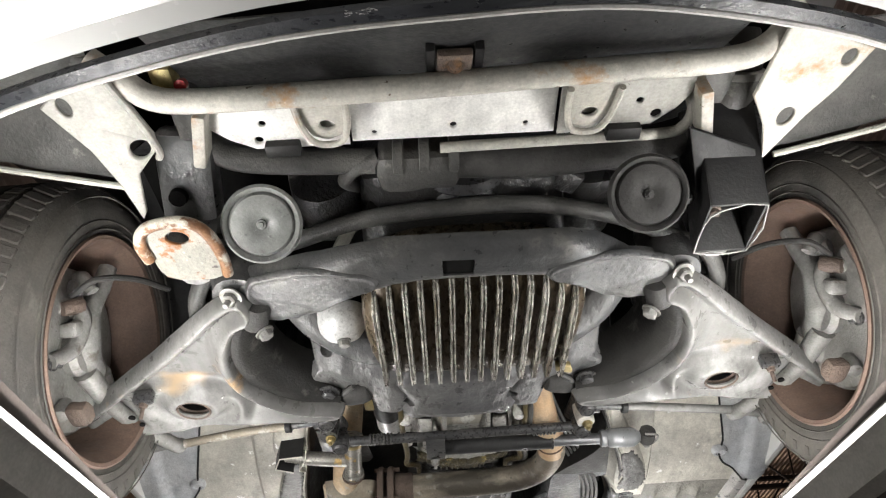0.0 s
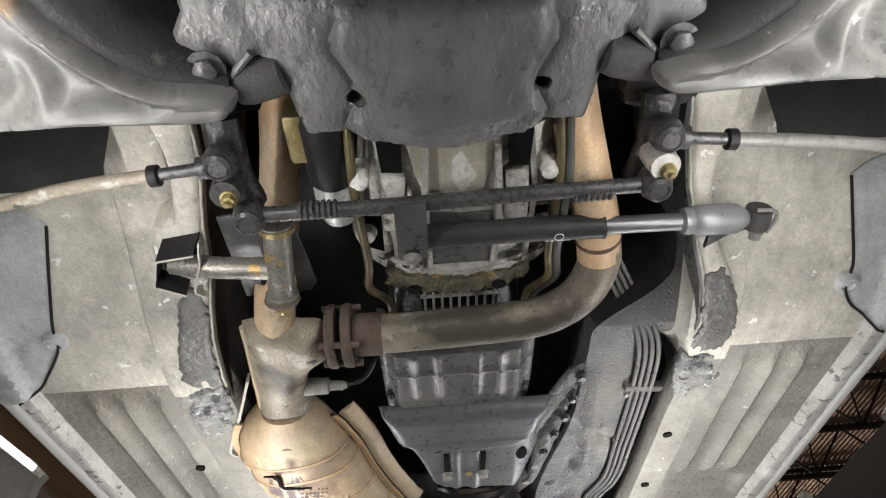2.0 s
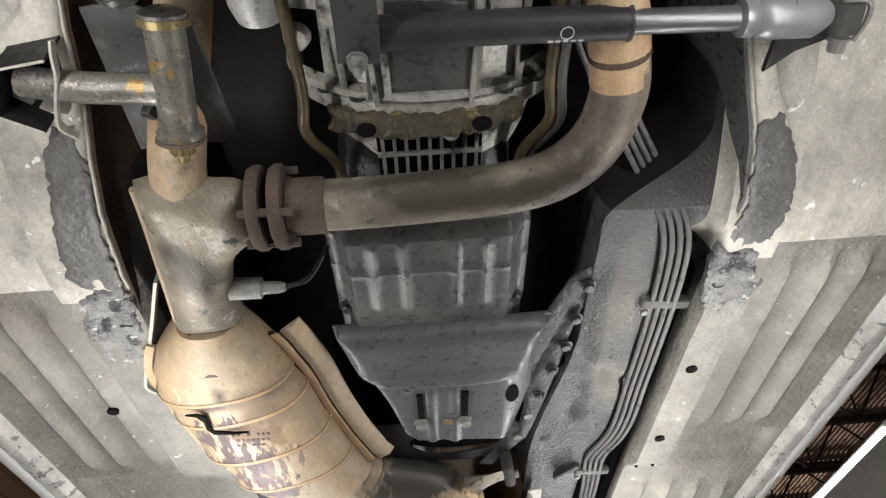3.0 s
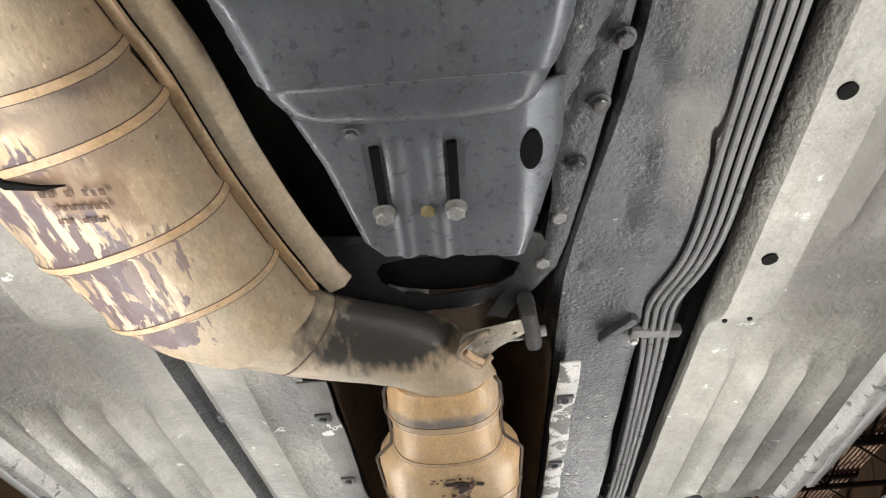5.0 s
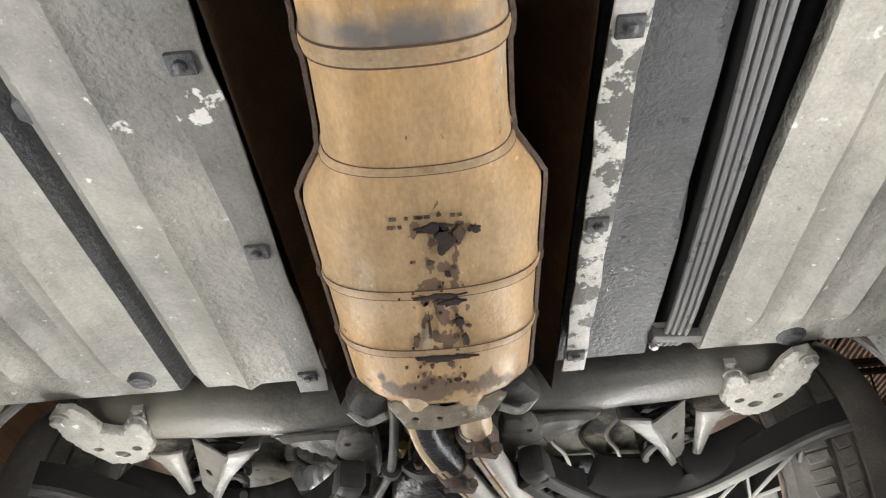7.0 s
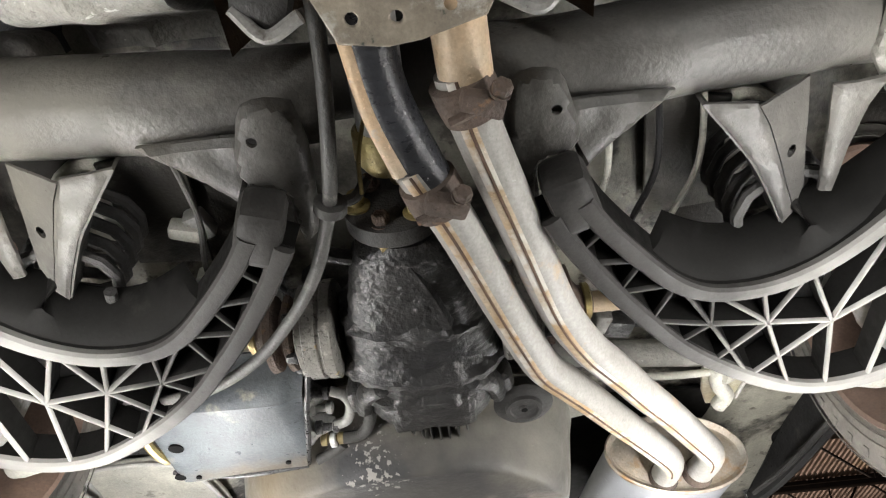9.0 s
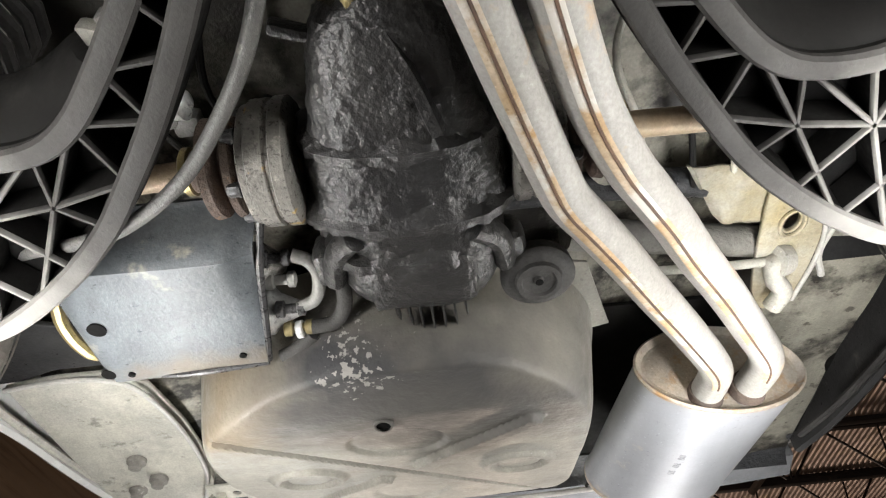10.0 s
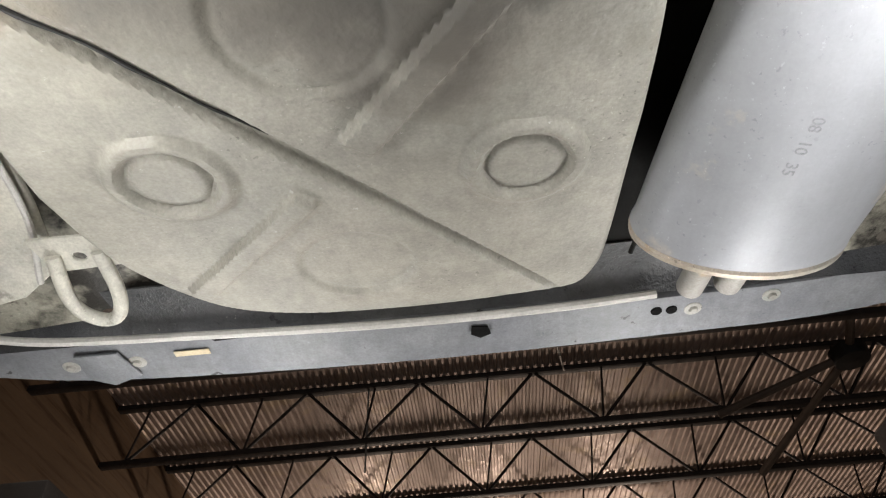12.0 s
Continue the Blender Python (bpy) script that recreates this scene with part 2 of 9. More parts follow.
M["hose"] = surface("grey_hose", (0.060, 0.059, 0.057), (0.115, 0.112, 0.105), 0.5, spec=0.4, scale=8, marks=(0.24, 0.23, 0.21), mscale=14, mlo=0.62, mhi=0.7, bump=0.3)
M["horn_grey"] = surface("dusty_grey_green_horn", (0.22, 0.225, 0.215), (0.16, 0.163, 0.158), 0.4, spec=0.4, scale=9, marks=(0.10, 0.098, 0.09), mscale=16, mlo=0.60, mhi=0.72, bump=0.1)
M["white"] = surface("white_primer", (0.38, 0.37, 0.34), (0.28, 0.272, 0.25), 0.5, scale=7, marks=(0.22, 0.34, 0.30), mscale=14, mlo=0.60, mhi=0.74, marks2=(0.10, 0.09, 0.08), m2scale=60, m2lo=0.70, m2hi=0.72, bump=0.15)
M["white_panel"] = surface("white_painted_panel", (0.80, 0.79, 0.76), (0.70, 0.69, 0.66), 0.4, scale=5, marks=(0.45, 0.43, 0.39), mscale=11, mlo=0.62, mhi=0.75, bump=0.05)
M["white_rust"] = surface("rusty_white_paint", (0.52, 0.50, 0.445), (0.38, 0.365, 0.325), 0.5, scale=8, marks=(0.36, 0.20, 0.085), mscale=11, mlo=0.54, mhi=0.66, marks2=(0.12, 0.09, 0.07), m2scale=40, m2lo=0.70, m2hi=0.72, bump=0.2)
M["car_paint"] = surface("white_car_paint", (0.72, 0.715, 0.70), (0.69, 0.685, 0.67), 0.25, scale=2, bump=0.0, coat=0.6, rvar=0.04, grain=0.0, mottle=0.04, spec=0.5, grime=0.0, streak=0.0, speck=0.0)
M["brass"] = surface("dirty_brass_line", (0.15, 0.12, 0.06), (0.08, 0.068, 0.045), 0.4, metal=0.3, scale=20, bump=0.2)
M["rust_rim"] = surface("rust_rolled_rim", (0.25, 0.13, 0.06), (0.12, 0.06, 0.035), 0.55, scale=16, marks=(0.45, 0.42, 0.36), mscale=18, mlo=0.5, mhi=0.56, bump=0.4)
M["tow_white"] = surface("rust_edged_tow_plate", (0.27, 0.26, 0.225), (0.19, 0.182, 0.16), 0.5, scale=9, marks=(0.20, 0.085, 0.03), mscale=15, mlo=0.53, mhi=0.57, marks2=(0.05, 0.04, 0.035), m2scale=30, m2lo=0.62, m2hi=0.65, bump=0.3)
M["lip"] = surface("scuffed_bumper_strip", (0.018, 0.019, 0.022), (0.04, 0.042, 0.048), 0.35, spec=0.5, scale=14, marks=(0.62, 0.62, 0.6), mscale=30, mlo=0.67, mhi=0.69, bump=0.3, stretch=(0.5, 1, 1))
M["steel"] = surface("dusty_steel", (0.30, 0.295, 0.28), (0.20, 0.195, 0.185), 0.42, metal=0.25, scale=18, marks=(0.13, 0.115, 0.10), mscale=30, mlo=0.6, mhi=0.7, bump=0.2)
M["zinc"] = surface("yellow_zinc", (0.42, 0.34, 0.15), (0.30, 0.25, 0.14), 0.4, metal=0.7, scale=20, bump=0.2)
M["rod"] = surface("dark_steel_rod", (0.040, 0.040, 0.043), (0.075, 0.073, 0.072), 0.32, spec=0.5, metal=0.2, scale=16, bump=0.15)
M["line_steel"] = surface("coated_steel_line", (0.12, 0.12, 0.122), (0.165, 0.162, 0.157), 0.36, spec=0.5, scale=4, mottle=0.1, grime=0.2, streak=0.0, speck=0.1, grain=0.05, bump=0.0)
M["rod_grey"] = surface("grey_damper_tube", (0.15, 0.152, 0.158), (0.12, 0.12, 0.124), 0.35, metal=0.45, mottle=0.1, spec=0.5, rvar=0.03, scale=6, bump=0.05, grime=0.2, speck=0.15, grain=0.15)
M["boot_silver"] = surface("silver_damper_boot", (0.27, 0.278, 0.29), (0.23, 0.235, 0.24), 0.38, metal=0.3, mottle=0.1, spec=0.5, scale=6, bump=0.03, grime=0.2, speck=0.12, grain=0.12, streak=0.05)
M["muffler"] = surface("silver_aluminised_steel", (0.40, 0.413, 0.445), (0.35, 0.36, 0.38), 0.50, metal=0.2, grain=0.05, mottle=0.1, scale=4, marks=(0.60, 0.53, 0.43), mscale=8, mlo=0.62, mhi=0.78, bump=0.05, rvar=0.08, grime=0.15, streak=0.06, speck=0.2)
M["muffler_cap"] = surface("rust_edged_cap", (0.50, 0.42, 0.33), (0.46, 0.43, 0.38), 0.5, metal=0.35, scale=9, marks=(0.44, 0.26, 0.11), mscale=12, mlo=0.55, mhi=0.68, bump=0.15)
M["tail"] = surface("silver_pipe", (0.355, 0.345, 0.322), (0.29, 0.278, 0.256), 0.5, metal=0.0, grain=0.25, mottle=0.2, scale=6, marks=(0.50, 0.34, 0.19), mscale=9, mlo=0.60, mhi=0.74, bump=0.1, grime=0.25, speck=0.2)
M["tail_stain"] = surface("rust_stain_on_pipe", (0.50, 0.40, 0.29), (0.42, 0.27, 0.13), 0.5, scale=14, marks=(0.62, 0.59, 0.54), mscale=10, mlo=0.5, mhi=0.6, bump=0.05)
M["seam"] = surface("rusty_weld_seam", (0.14, 0.085, 0.055), (0.08, 0.055, 0.045), 0.7, scale=40, bump=0.3)
M["bay"] = surface("spare_well_dust", (0.39, 0.375, 0.325), (0.28, 0.272, 0.245), 0.5, grain=0.2, mottle=0.3, scale=3, marks=(0.20, 0.195, 0.17), mscale=4.5, mlo=0.56, mhi=0.75, marks2=(0.50, 0.49, 0.46), m2scale=60, m2lo=0.69, m2hi=0.72, bump=0.2, bscale=110, pebble=0.12)


def soot_shade_patch(m, centre, radius, colour, nscale=9.0, amp=1.3, stretch=(1, 1, 1), lo=0.55, hi=1.0):
    """A soot or dust stain, or painted shade, of its own shape round one place."""
    nt = m.node_tree
    p = nt.nodes["Principled BSDF"]
    old = p.inputs["Base Color"].links[0].from_socket
    tc = nt.nodes.new("ShaderNodeTexCoord")
    mp = nt.nodes.new("ShaderNodeMapping")
    mp.vector_type = 'POINT'
    mp.inputs["Location"].default_value = [-c / r for c, r in zip(centre, radius)]
    mp.inputs["Scale"].default_value = [1 / r for r in radius]
    nt.links.new(tc.outputs["Object"], mp.inputs[0])
    ln = nt.nodes.new("ShaderNodeVectorMath")
    ln.operation = 'LENGTH'
    nt.links.new(mp.outputs[0], ln.inputs[0])
    nz = nt.nodes.new("ShaderNodeTexNoise")
    nz.inputs["Scale"].default_value = nscale
    nz.inputs["Detail"].default_value = 8.0
    ms = nt.nodes.new("ShaderNodeMapping")
    ms.inputs["Scale"].default_value = stretch
    nt.links.new(tc.outputs["Object"], ms.inputs[0])
    nt.links.new(ms.outputs[0], nz.inputs["Vector"])
    ad = nt.nodes.new("ShaderNodeMath")
    ad.operation = 'MULTIPLY_ADD'
    ad.inputs[1].default_value = amp
    sh = nt.nodes.new("ShaderNodeMath")
    sh.operation = 'SUBTRACT'
    sh.inputs[1].default_value = 0.5 - 0.65 / amp
    nt.links.new(nz.outputs[0], sh.inputs[0])
    nt.links.new(sh.outputs[0], ad.inputs[0])
    nt.links.new(ln.outputs["Value"], ad.inputs[2])
    rp = ramp(nt, W1, W0, 1.15, 1.75)
    rp.color_ramp.elements[1].position = hi
    rp.color_ramp.elements[0].position = lo
    hal = nt.nodes.new("ShaderNodeMath")
    hal.operation = 'MULTIPLY'
    hal.inputs[1].default_value = 0.55
    nt.links.new(ad.outputs[0], hal.inputs[0])
    nt.links.new(hal.outputs[0], rp.inputs[0])
    x = nt.nodes.new("ShaderNodeMix")
    x.data_type = 'RGBA'
    nt.links.new(rp.outputs[0], x.inputs[0])
    nt.links.new(old, x.inputs[6])
    x.inputs[7].default_value = (*colour, 1)
    nt.links.new(x.outputs[2], p.inputs["Base Color"])


M["link_pipe"] = surface("sooty_tan_pipe", (0.44, 0.325, 0.21), (0.39, 0.335, 0.255), 0.45, metal=0.08, scale=6, marks=(0.34, 0.25, 0.16), mscale=12, mlo=0.6, mhi=0.72, bump=0.12)
soot_shade_patch(M["link_pipe"], (-0.03, 2.705, 1.84), (0.17, 0.085, 0.3), (0.050, 0.046, 0.041), 60.0, 1.1, (1, 0.35, 1), 0.66, 0.90)
soot_shade_patch(M["link_pipe"], (-0.155, 2.635, 1.84), (0.05, 0.045, 0.3), (0.085, 0.077, 0.068), 40.0, 1.2, (1, 0.5, 1), 0.45, 0.85)
soot_shade_patch(M["shield_peel"], (-0.36, 2.42, 1.81), (0.085, 0.15, 0.10), (0.13, 0.10, 0.108), 30.0, 3.0, (1, 0.5, 1), 0.69, 0.73)
soot_shade_patch(M["shield_peel"], (-0.345, 2.555, 1.81), (0.075, 0.045, 0.12), (0.14, 0.105, 0.112), 34.0, 4.0, (1, 0.45, 1), 0.62, 0.66)
soot_shade_patch(M["shield_peel"], (-0.325, 2.625, 1.81), (0.085, 0.032, 0.12), (0.15, 0.112, 0.115), 38.0, 4.0, (1, 0.4, 1), 0.62, 0.66)
soot_shade_patch(M["shield_peel"], (-0.375, 2.59, 1.83), (0.035, 0.09, 0.12), (0.16, 0.12, 0.12), 38.0, 4.0, (1, 0.4, 1), 0.62, 0.66)
soot_shade_patch(M["shield_peel"], (-0.30, 2.60, 1.81), (0.05, 0.06, 0.12), (0.16, 0.12, 0.115), 80.0, 5.0, (1, 0.14, 1), 0.50, 0.55)
for c_, r_ in (((-0.37, 2.272, 1.81), (0.085, 0.016, 0.1)), ((-0.275, 2.250, 1.81), (0.055, 0.030, 0.1)), ((-0.343, 2.235, 1.81), (0.016, 0.035, 0.1))):
    soot_shade_patch(M["shield_peel"], c_, r_, (0.115, 0.085, 0.072), 24.0, 1.6, (1, 1, 1), 0.45, 0.95)
soot_shade_patch(M["shield_peel"], (-0.285, 2.31, 1.81), (0.05, 0.05, 0.08), (0.25, 0.19, 0.135), 16.0, 2.0)
soot_shade_patch(M["pipe_soot"], (0.05, 1.86, 1.83), (0.20, 0.06, 0.2), (0.085, 0.076, 0.062), 26.0, 2.6, (0.5, 1, 1), 0.45, 0.85)
soot_shade_patch(M["pipe_soot"], (-0.31, 1.95, 1.83), (0.06, 0.09, 0.2), (0.075, 0.066, 0.055), 22.0, 2.6, (1, 0.6, 1), 0.45, 0.85)
for s in (-1, 1):
    soot_shade_patch(M["arm"], (s * 0.33, 1.36, 1.82), (0.17, 0.16, 0.3), (0.075, 0.073, 0.070), 12.0, 1.6, (1, 1, 1), 0.45, 1.05)
    # darkens the front tip in colour, offsetting the lamp light on it
    soot_shade_patch(M["arm"], (s * 0.37, 1.02, 1.82), (0.07, 0.07, 0.3), (0.10, 0.098, 0.092), 16.0, 1.6, (1, 1, 1), 0.45, 1.05)
    soot_shade_patch(M["arm"], (s * 0.56, 1.24, 1.82), (0.16, 0.03, 0.3), (0.30, 0.22, 0.14), 14.0, 3.0, (1, 1, 1), 0.35, 0.7)
soot_shade_patch(M["shield_peel"], (-0.36, 2.46, 1.81), (0.12, 0.20, 0.14), (0.54, 0.44, 0.31), 48.0, 5.0, (1, 0.22, 1), 0.44, 0.62)
soot_shade_patch(M["shield_peel"], (-0.375, 2.46, 1.81), (0.11, 0.20, 0.14), (0.13, 0.095, 0.095), 95.0, 4.0, (1, 0.17, 1), 0.50, 0.57)
soot_shade_patch(M["shield_peel"], (-0.30, 2.36, 1.81), (0.10, 0.07, 0.14), (0.24, 0.16, 0.10), 22.0, 3.0, (1, 0.8, 1), 0.40, 0.70)
for key in ("floor_dust", "rail"):
    soot_shade_patch(M[key], (-0.50, 2.80, 1.85), (0.15, 0.24, 0.3), (0.105, 0.100, 0.090), 9.0, 1.6, (1, 0.6, 1), 0.40, 1.05)
soot_shade_patch(M["floor_dust"], (-0.76, 3.30, 1.85), (0.07, 0.40, 0.3), (0.62, 0.61, 0.57), 14.0, 2.0, (1, 0.4, 1), 0.40, 0.95)
soot_shade_patch(M["floor_dust"], (-0.60, 2.72, 1.85), (0.16, 0.34, 0.3), (0.125, 0.116, 0.102), 7.0, 2.4, (1, 0.5, 1), 0.35, 1.0)
soot_shade_patch(M["shield_peel"], (-0.31, 2.50, 1.81), (0.085, 0.15, 0.14), (0.19, 0.14, 0.125), 90.0, 5.0, (1, 0.15, 1), 0.36, 0.43)
soot_shade_patch(M["floor_dust"], (0.60, 2.60, 1.85), (0.16, 0.34, 0.3), (0.14, 0.132, 0.118), 7.0, 2.4, (1, 0.5, 1), 0.35, 1.0)
soot_shade_patch(M["floor_dust"], (-0.70, 2.05, 1.85), (0.14, 0.22, 0.3), (0.16, 0.145, 0.12), 9.0, 2.4, (1, 0.5, 1), 0.35, 1.0)
soot_shade_patch(M["pipe_soot"], (0.21, 1.86, 1.86), (0.09, 0.07, 0.2), (0.06, 0.05, 0.042), 14.0, 1.8)
soot_shade_patch(M["shield"], (0.02, 2.935, 1.81), (0.12, 0.022, 0.2), (0.21, 0.19, 0.175), 40.0, 1.6)
soot_shade_patch(M["shield"], (0.02, 3.52, 1.81), (0.13, 0.05, 0.2), (0.17, 0.12, 0.085), 40.0, 2.6, (1, 0.35, 1), 0.66, 0.8)
soot_shade_patch(M["shield"], (0.03, 3.30, 1.81), (0.03, 0.18, 0.2), (0.20, 0.14, 0.10), 70.0, 5.0, (1, 0.5, 1), 0.62, 0.66)
soot_shade_patch(M["bay"], (-0.10, 4.47, 1.82), (0.48, 0.30, 0.4), (0.185, 0.168, 0.138), 7.0, 1.6, (1, 1, 1), 0.35, 1.0)
soot_shade_patch(M["bay"], (-0.36, 4.58, 1.85), (0.08, 0.07, 0.3), (0.20, 0.165, 0.12), 18.0, 2.0)
soot_shade_patch(M["bay"], (-0.02, 4.70, 1.85), (0.12, 0.11, 0.3), (0.15, 0.14, 0.122), 14.0, 2.0)
soot_shade_patch(M["bay"], (-0.07, 4.50, 1.82), (0.28, 0.15, 0.3), (0.046, 0.046, 0.049), 8.0, 1.9, (1, 1, 1), 0.56, 1.02)
soot_shade_patch(M["bay"], (0.12, 4.58, 1.85), (0.12, 0.09, 0.3), (0.085, 0.083, 0.08), 11.0, 2.0, (1, 1, 1), 0.45, 1.0)
soot_shade_patch(M["bay"], (0.0, 4.56, 1.82), (0.36, 0.16, 0.4), (0.105, 0.100, 0.092), 6.0, 1.5, (1, 1, 1), 0.40, 1.05)
soot_shade_patch(M["bay"], (-0.36, 4.50, 1.85), (0.12, 0.11, 0.3), (0.19, 0.155, 0.11), 9.0, 1.5, (1, 1, 1), 0.4, 1.0)
soot_shade_patch(M["bay"], (-0.13, 4.425, 1.82), (0.08, 0.055, 0.3), (0.29, 0.28, 0.26), 100.0, 4.0, (1, 1, 1), 0.40, 0.48)
for c_, r_ in (((0.335, 2.20, 1.9), (0.05, 0.16, 0.3)), ((0.36, 2.45, 1.9), (0.035, 0.10, 0.3)), ((0.33, 2.40, 1.9), (0.03, 0.05, 0.3))):
    soot_shade_patch(M["undercoat"], c_, r_, (0.15, 0.143, 0.128), 10.0, 1.6, (1, 0.6, 1), 0.35, 1.05)
M["cover"] = surface("blue_grey_cover", (0.120, 0.132, 0.142), (0.085, 0.093, 0.100), 0.40, metal=0.15, scale=8, marks=(0.42, 0.38, 0.31), mscale=9, mlo=0.6, mhi=0.74, bump=0.15)
soot_shade_patch(M["cover"], (-0.33, 4.41, 1.84), (0.14, 0.035, 0.2), (0.12, 0.105, 0.085), 24.0, 2.0)
M["lattice"] = surface("ribbed_dusty_plastic", (0.026, 0.025, 0.024), (0.048, 0.046, 0.044), 0.55, spec=0.12, scale=5, marks=(0.10, 0.097, 0.09), mscale=14, mlo=0.64, mhi=0.75, bump=0.12)
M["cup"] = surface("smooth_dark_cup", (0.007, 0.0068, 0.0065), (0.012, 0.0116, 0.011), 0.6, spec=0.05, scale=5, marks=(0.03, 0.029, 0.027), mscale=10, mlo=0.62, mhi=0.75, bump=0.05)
M["rear_sub"] = surface("dirty_rear_subframe", (0.052, 0.050, 0.047), (0.098, 0.094, 0.087), 0.42, scale=6, marks=(0.13, 0.125, 0.112), mscale=12, mlo=0.6, mhi=0.75, bump=0.22, bscale=120, pebble=0.06)
for s in (-1, 1):
    soot_shade_patch(M["lattice"], (s * 0.70, 4.15, 1.80), (0.28, 0.33, 0.4), (0.35, 0.342, 0.322), 7.0, 0.9, (1, 1, 1), 0.50, 1.15)
soot_shade_patch(M["rear_sub"], (0.66, 3.72, 1.88), (0.24, 0.20, 0.3), (0.15, 0.143, 0.128))
soot_shade_patch(M["rear_sub"], (-0.60, 3.71, 1.88), (0.34, 0.20, 0.3), (0.145, 0.136, 0.115))
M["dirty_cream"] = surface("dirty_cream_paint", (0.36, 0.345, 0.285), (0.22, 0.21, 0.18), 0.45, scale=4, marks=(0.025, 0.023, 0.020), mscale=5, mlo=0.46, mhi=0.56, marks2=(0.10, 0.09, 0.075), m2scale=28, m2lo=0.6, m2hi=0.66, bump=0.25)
# darker patches above the springs and along the differential
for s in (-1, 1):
    soot_shade_patch(M["dirty_cream"], (s * 0.42, 3.94, 2.05), (0.36, 0.20, 0.4), (0.028, 0.026, 0.023), 6.0, 1.6, (1, 1, 1), 0.45, 1.1)
soot_shade_patch(M["dirty_cream"], (0.0, 4.1, 2.05), (0.22, 0.5, 0.4), (0.025, 0.023, 0.021), 6.0, 1.6, (1, 1, 1), 0.45, 1.1)
M["yellowed_cream"] = surface("wax_yellowed_cream_paint", (0.40, 0.385, 0.33), (0.34, 0.29, 0.175), 0.4, scale=9, marks=(0.20, 0.17, 0.12), mscale=12, mlo=0.58, mhi=0.70, bump=0.15)
M["panel_light"] = surface("dusty_cream_panel", (0.52, 0.505, 0.44), (0.42, 0.41, 0.37), 0.6, scale=6, marks=(0.24, 0.23, 0.2), mscale=20, mlo=0.6, mhi=0.68, bump=0.3)
M["beam"] = surface("slate_grey_bar", (0.16, 0.165, 0.18), (0.21, 0.215, 0.225), 0.45, scale=8, marks=(0.05, 0.05, 0.05), mscale=16, mlo=0.66, mhi=0.68, bump=0.1)
M["brown_shield"] = surface("brown_fibre_shield", (0.055, 0.036, 0.022), (0.035, 0.024, 0.016), 0.8, scale=6, marks=(0.16, 0.12, 0.06), mscale=11, mlo=0.68, mhi=0.72, bump=0.3)
M["foil"] = surface("chipped_foil_flange", (0.17, 0.165, 0.155), (0.12, 0.117, 0.11), 0.5, scale=9, marks=(0.60, 0.59, 0.57), mscale=14, mlo=0.63, mhi=0.645, bump=0.3)
M["foil_white"] = surface("flaking_white_flange", (0.52, 0.51, 0.48), (0.42, 0.41, 0.385), 0.5, scale=9, marks=(0.11, 0.107, 0.10), mscale=20, mlo=0.50, mhi=0.53, bump=0.3)
M["patch_grey"] = surface("brushed_grey_underseal", (0.15, 0.148, 0.142), (0.105, 0.104, 0.101), 0.42, spec=0.35, scale=8, marks=(0.30, 0.295, 0.28), mscale=26, mlo=0.64, mhi=0.70, bump=0.4, bscale=120, pebble=0.25)
M["sticker"] = surface("paper_tag", (0.55, 0.46, 0.32), (0.5, 0.43, 0.3), 0.8, scale=20, bump=0.05, speck=0.0, streak=0.0, grime=0.2, grain=0.2)
M["fixture"] = surface("white_lamp_housing", (0.50, 0.49, 0.465), (0.44, 0.43, 0.405), 0.5, scale=6, bump=0.03, speck=0.0, streak=0.0, grime=0.2, grain=0.2)
M["runway"] = surface("dark_runway_steel", (0.045, 0.038, 0.034), (0.06, 0.05, 0.045), 0.5, metal=0.2, scale=5, bump=0.1, speck=0.0, streak=0.0, grime=0.2, grain=0.2)
M["wood"] = surface("brown_boarding", (0.19, 0.125, 0.075), (0.145, 0.093, 0.055), 0.6, scale=3, marks=(0.10, 0.062, 0.036), mscale=14, mlo=0.52, mhi=0.66, bump=0.15, bscale=60, stretch=(1, 0.05, 1), speck=0.0, streak=0.0, grime=0.2, grain=0.2)
M["plain_wall"] = surface("brown_grey_wall", (0.15, 0.115, 0.09), (0.11, 0.085, 0.07), 0.8, scale=1.2, bump=0.1, bscale=40, speck=0.0, streak=0.0, grime=0.2, grain=0.2)
M["concrete"] = surface("workshop_concrete", (0.28, 0.272, 0.255), (0.20, 0.195, 0.184), 0.6, scale=1.3, marks=(0.12, 0.115, 0.11), mscale=4, mlo=0.6, mhi=0.7, bump=0.15, bscale=60, speck=0.0, streak=0.0, grime=0.2, grain=0.2)
M["deck"] = surface("galvanised_roof_deck", (0.46, 0.37, 0.33), (0.30, 0.235, 0.205), 0.5, metal=0.3, scale=0.9, marks=(0.42, 0.33, 0.24), mscale=1.6, mlo=0.55, mhi=0.7, bump=0.03, speck=0.0, streak=0.0, grime=0.2, grain=0.2)
M["joist"] = surface("dark_joist_steel", (0.040, 0.034, 0.032), (0.06, 0.05, 0.046), 0.6, metal=0.2, scale=4, bump=0.05, speck=0.0, streak=0.0, grime=0.2, grain=0.2)
M["red"] = surface("red_plastic", (0.45, 0.03, 0.02), (0.35, 0.02, 0.02), 0.4, scale=20, bump=0.05, speck=0.0, streak=0.0, grime=0.2, grain=0.2)
M["ink"] = surface("dark_marking", (0.03, 0.02, 0.02), (0.05, 0.035, 0.03), 0.7, scale=60, bump=0, speck=0.0, streak=0.0, grime=0.2, grain=0.2)
M["dull_ink"] = surface("stamped_grey", (0.31, 0.32, 0.335), (0.28, 0.29, 0.30), 0.5, scale=60, bump=0, speck=0.0, streak=0.0, grime=0.2, grain=0.2)
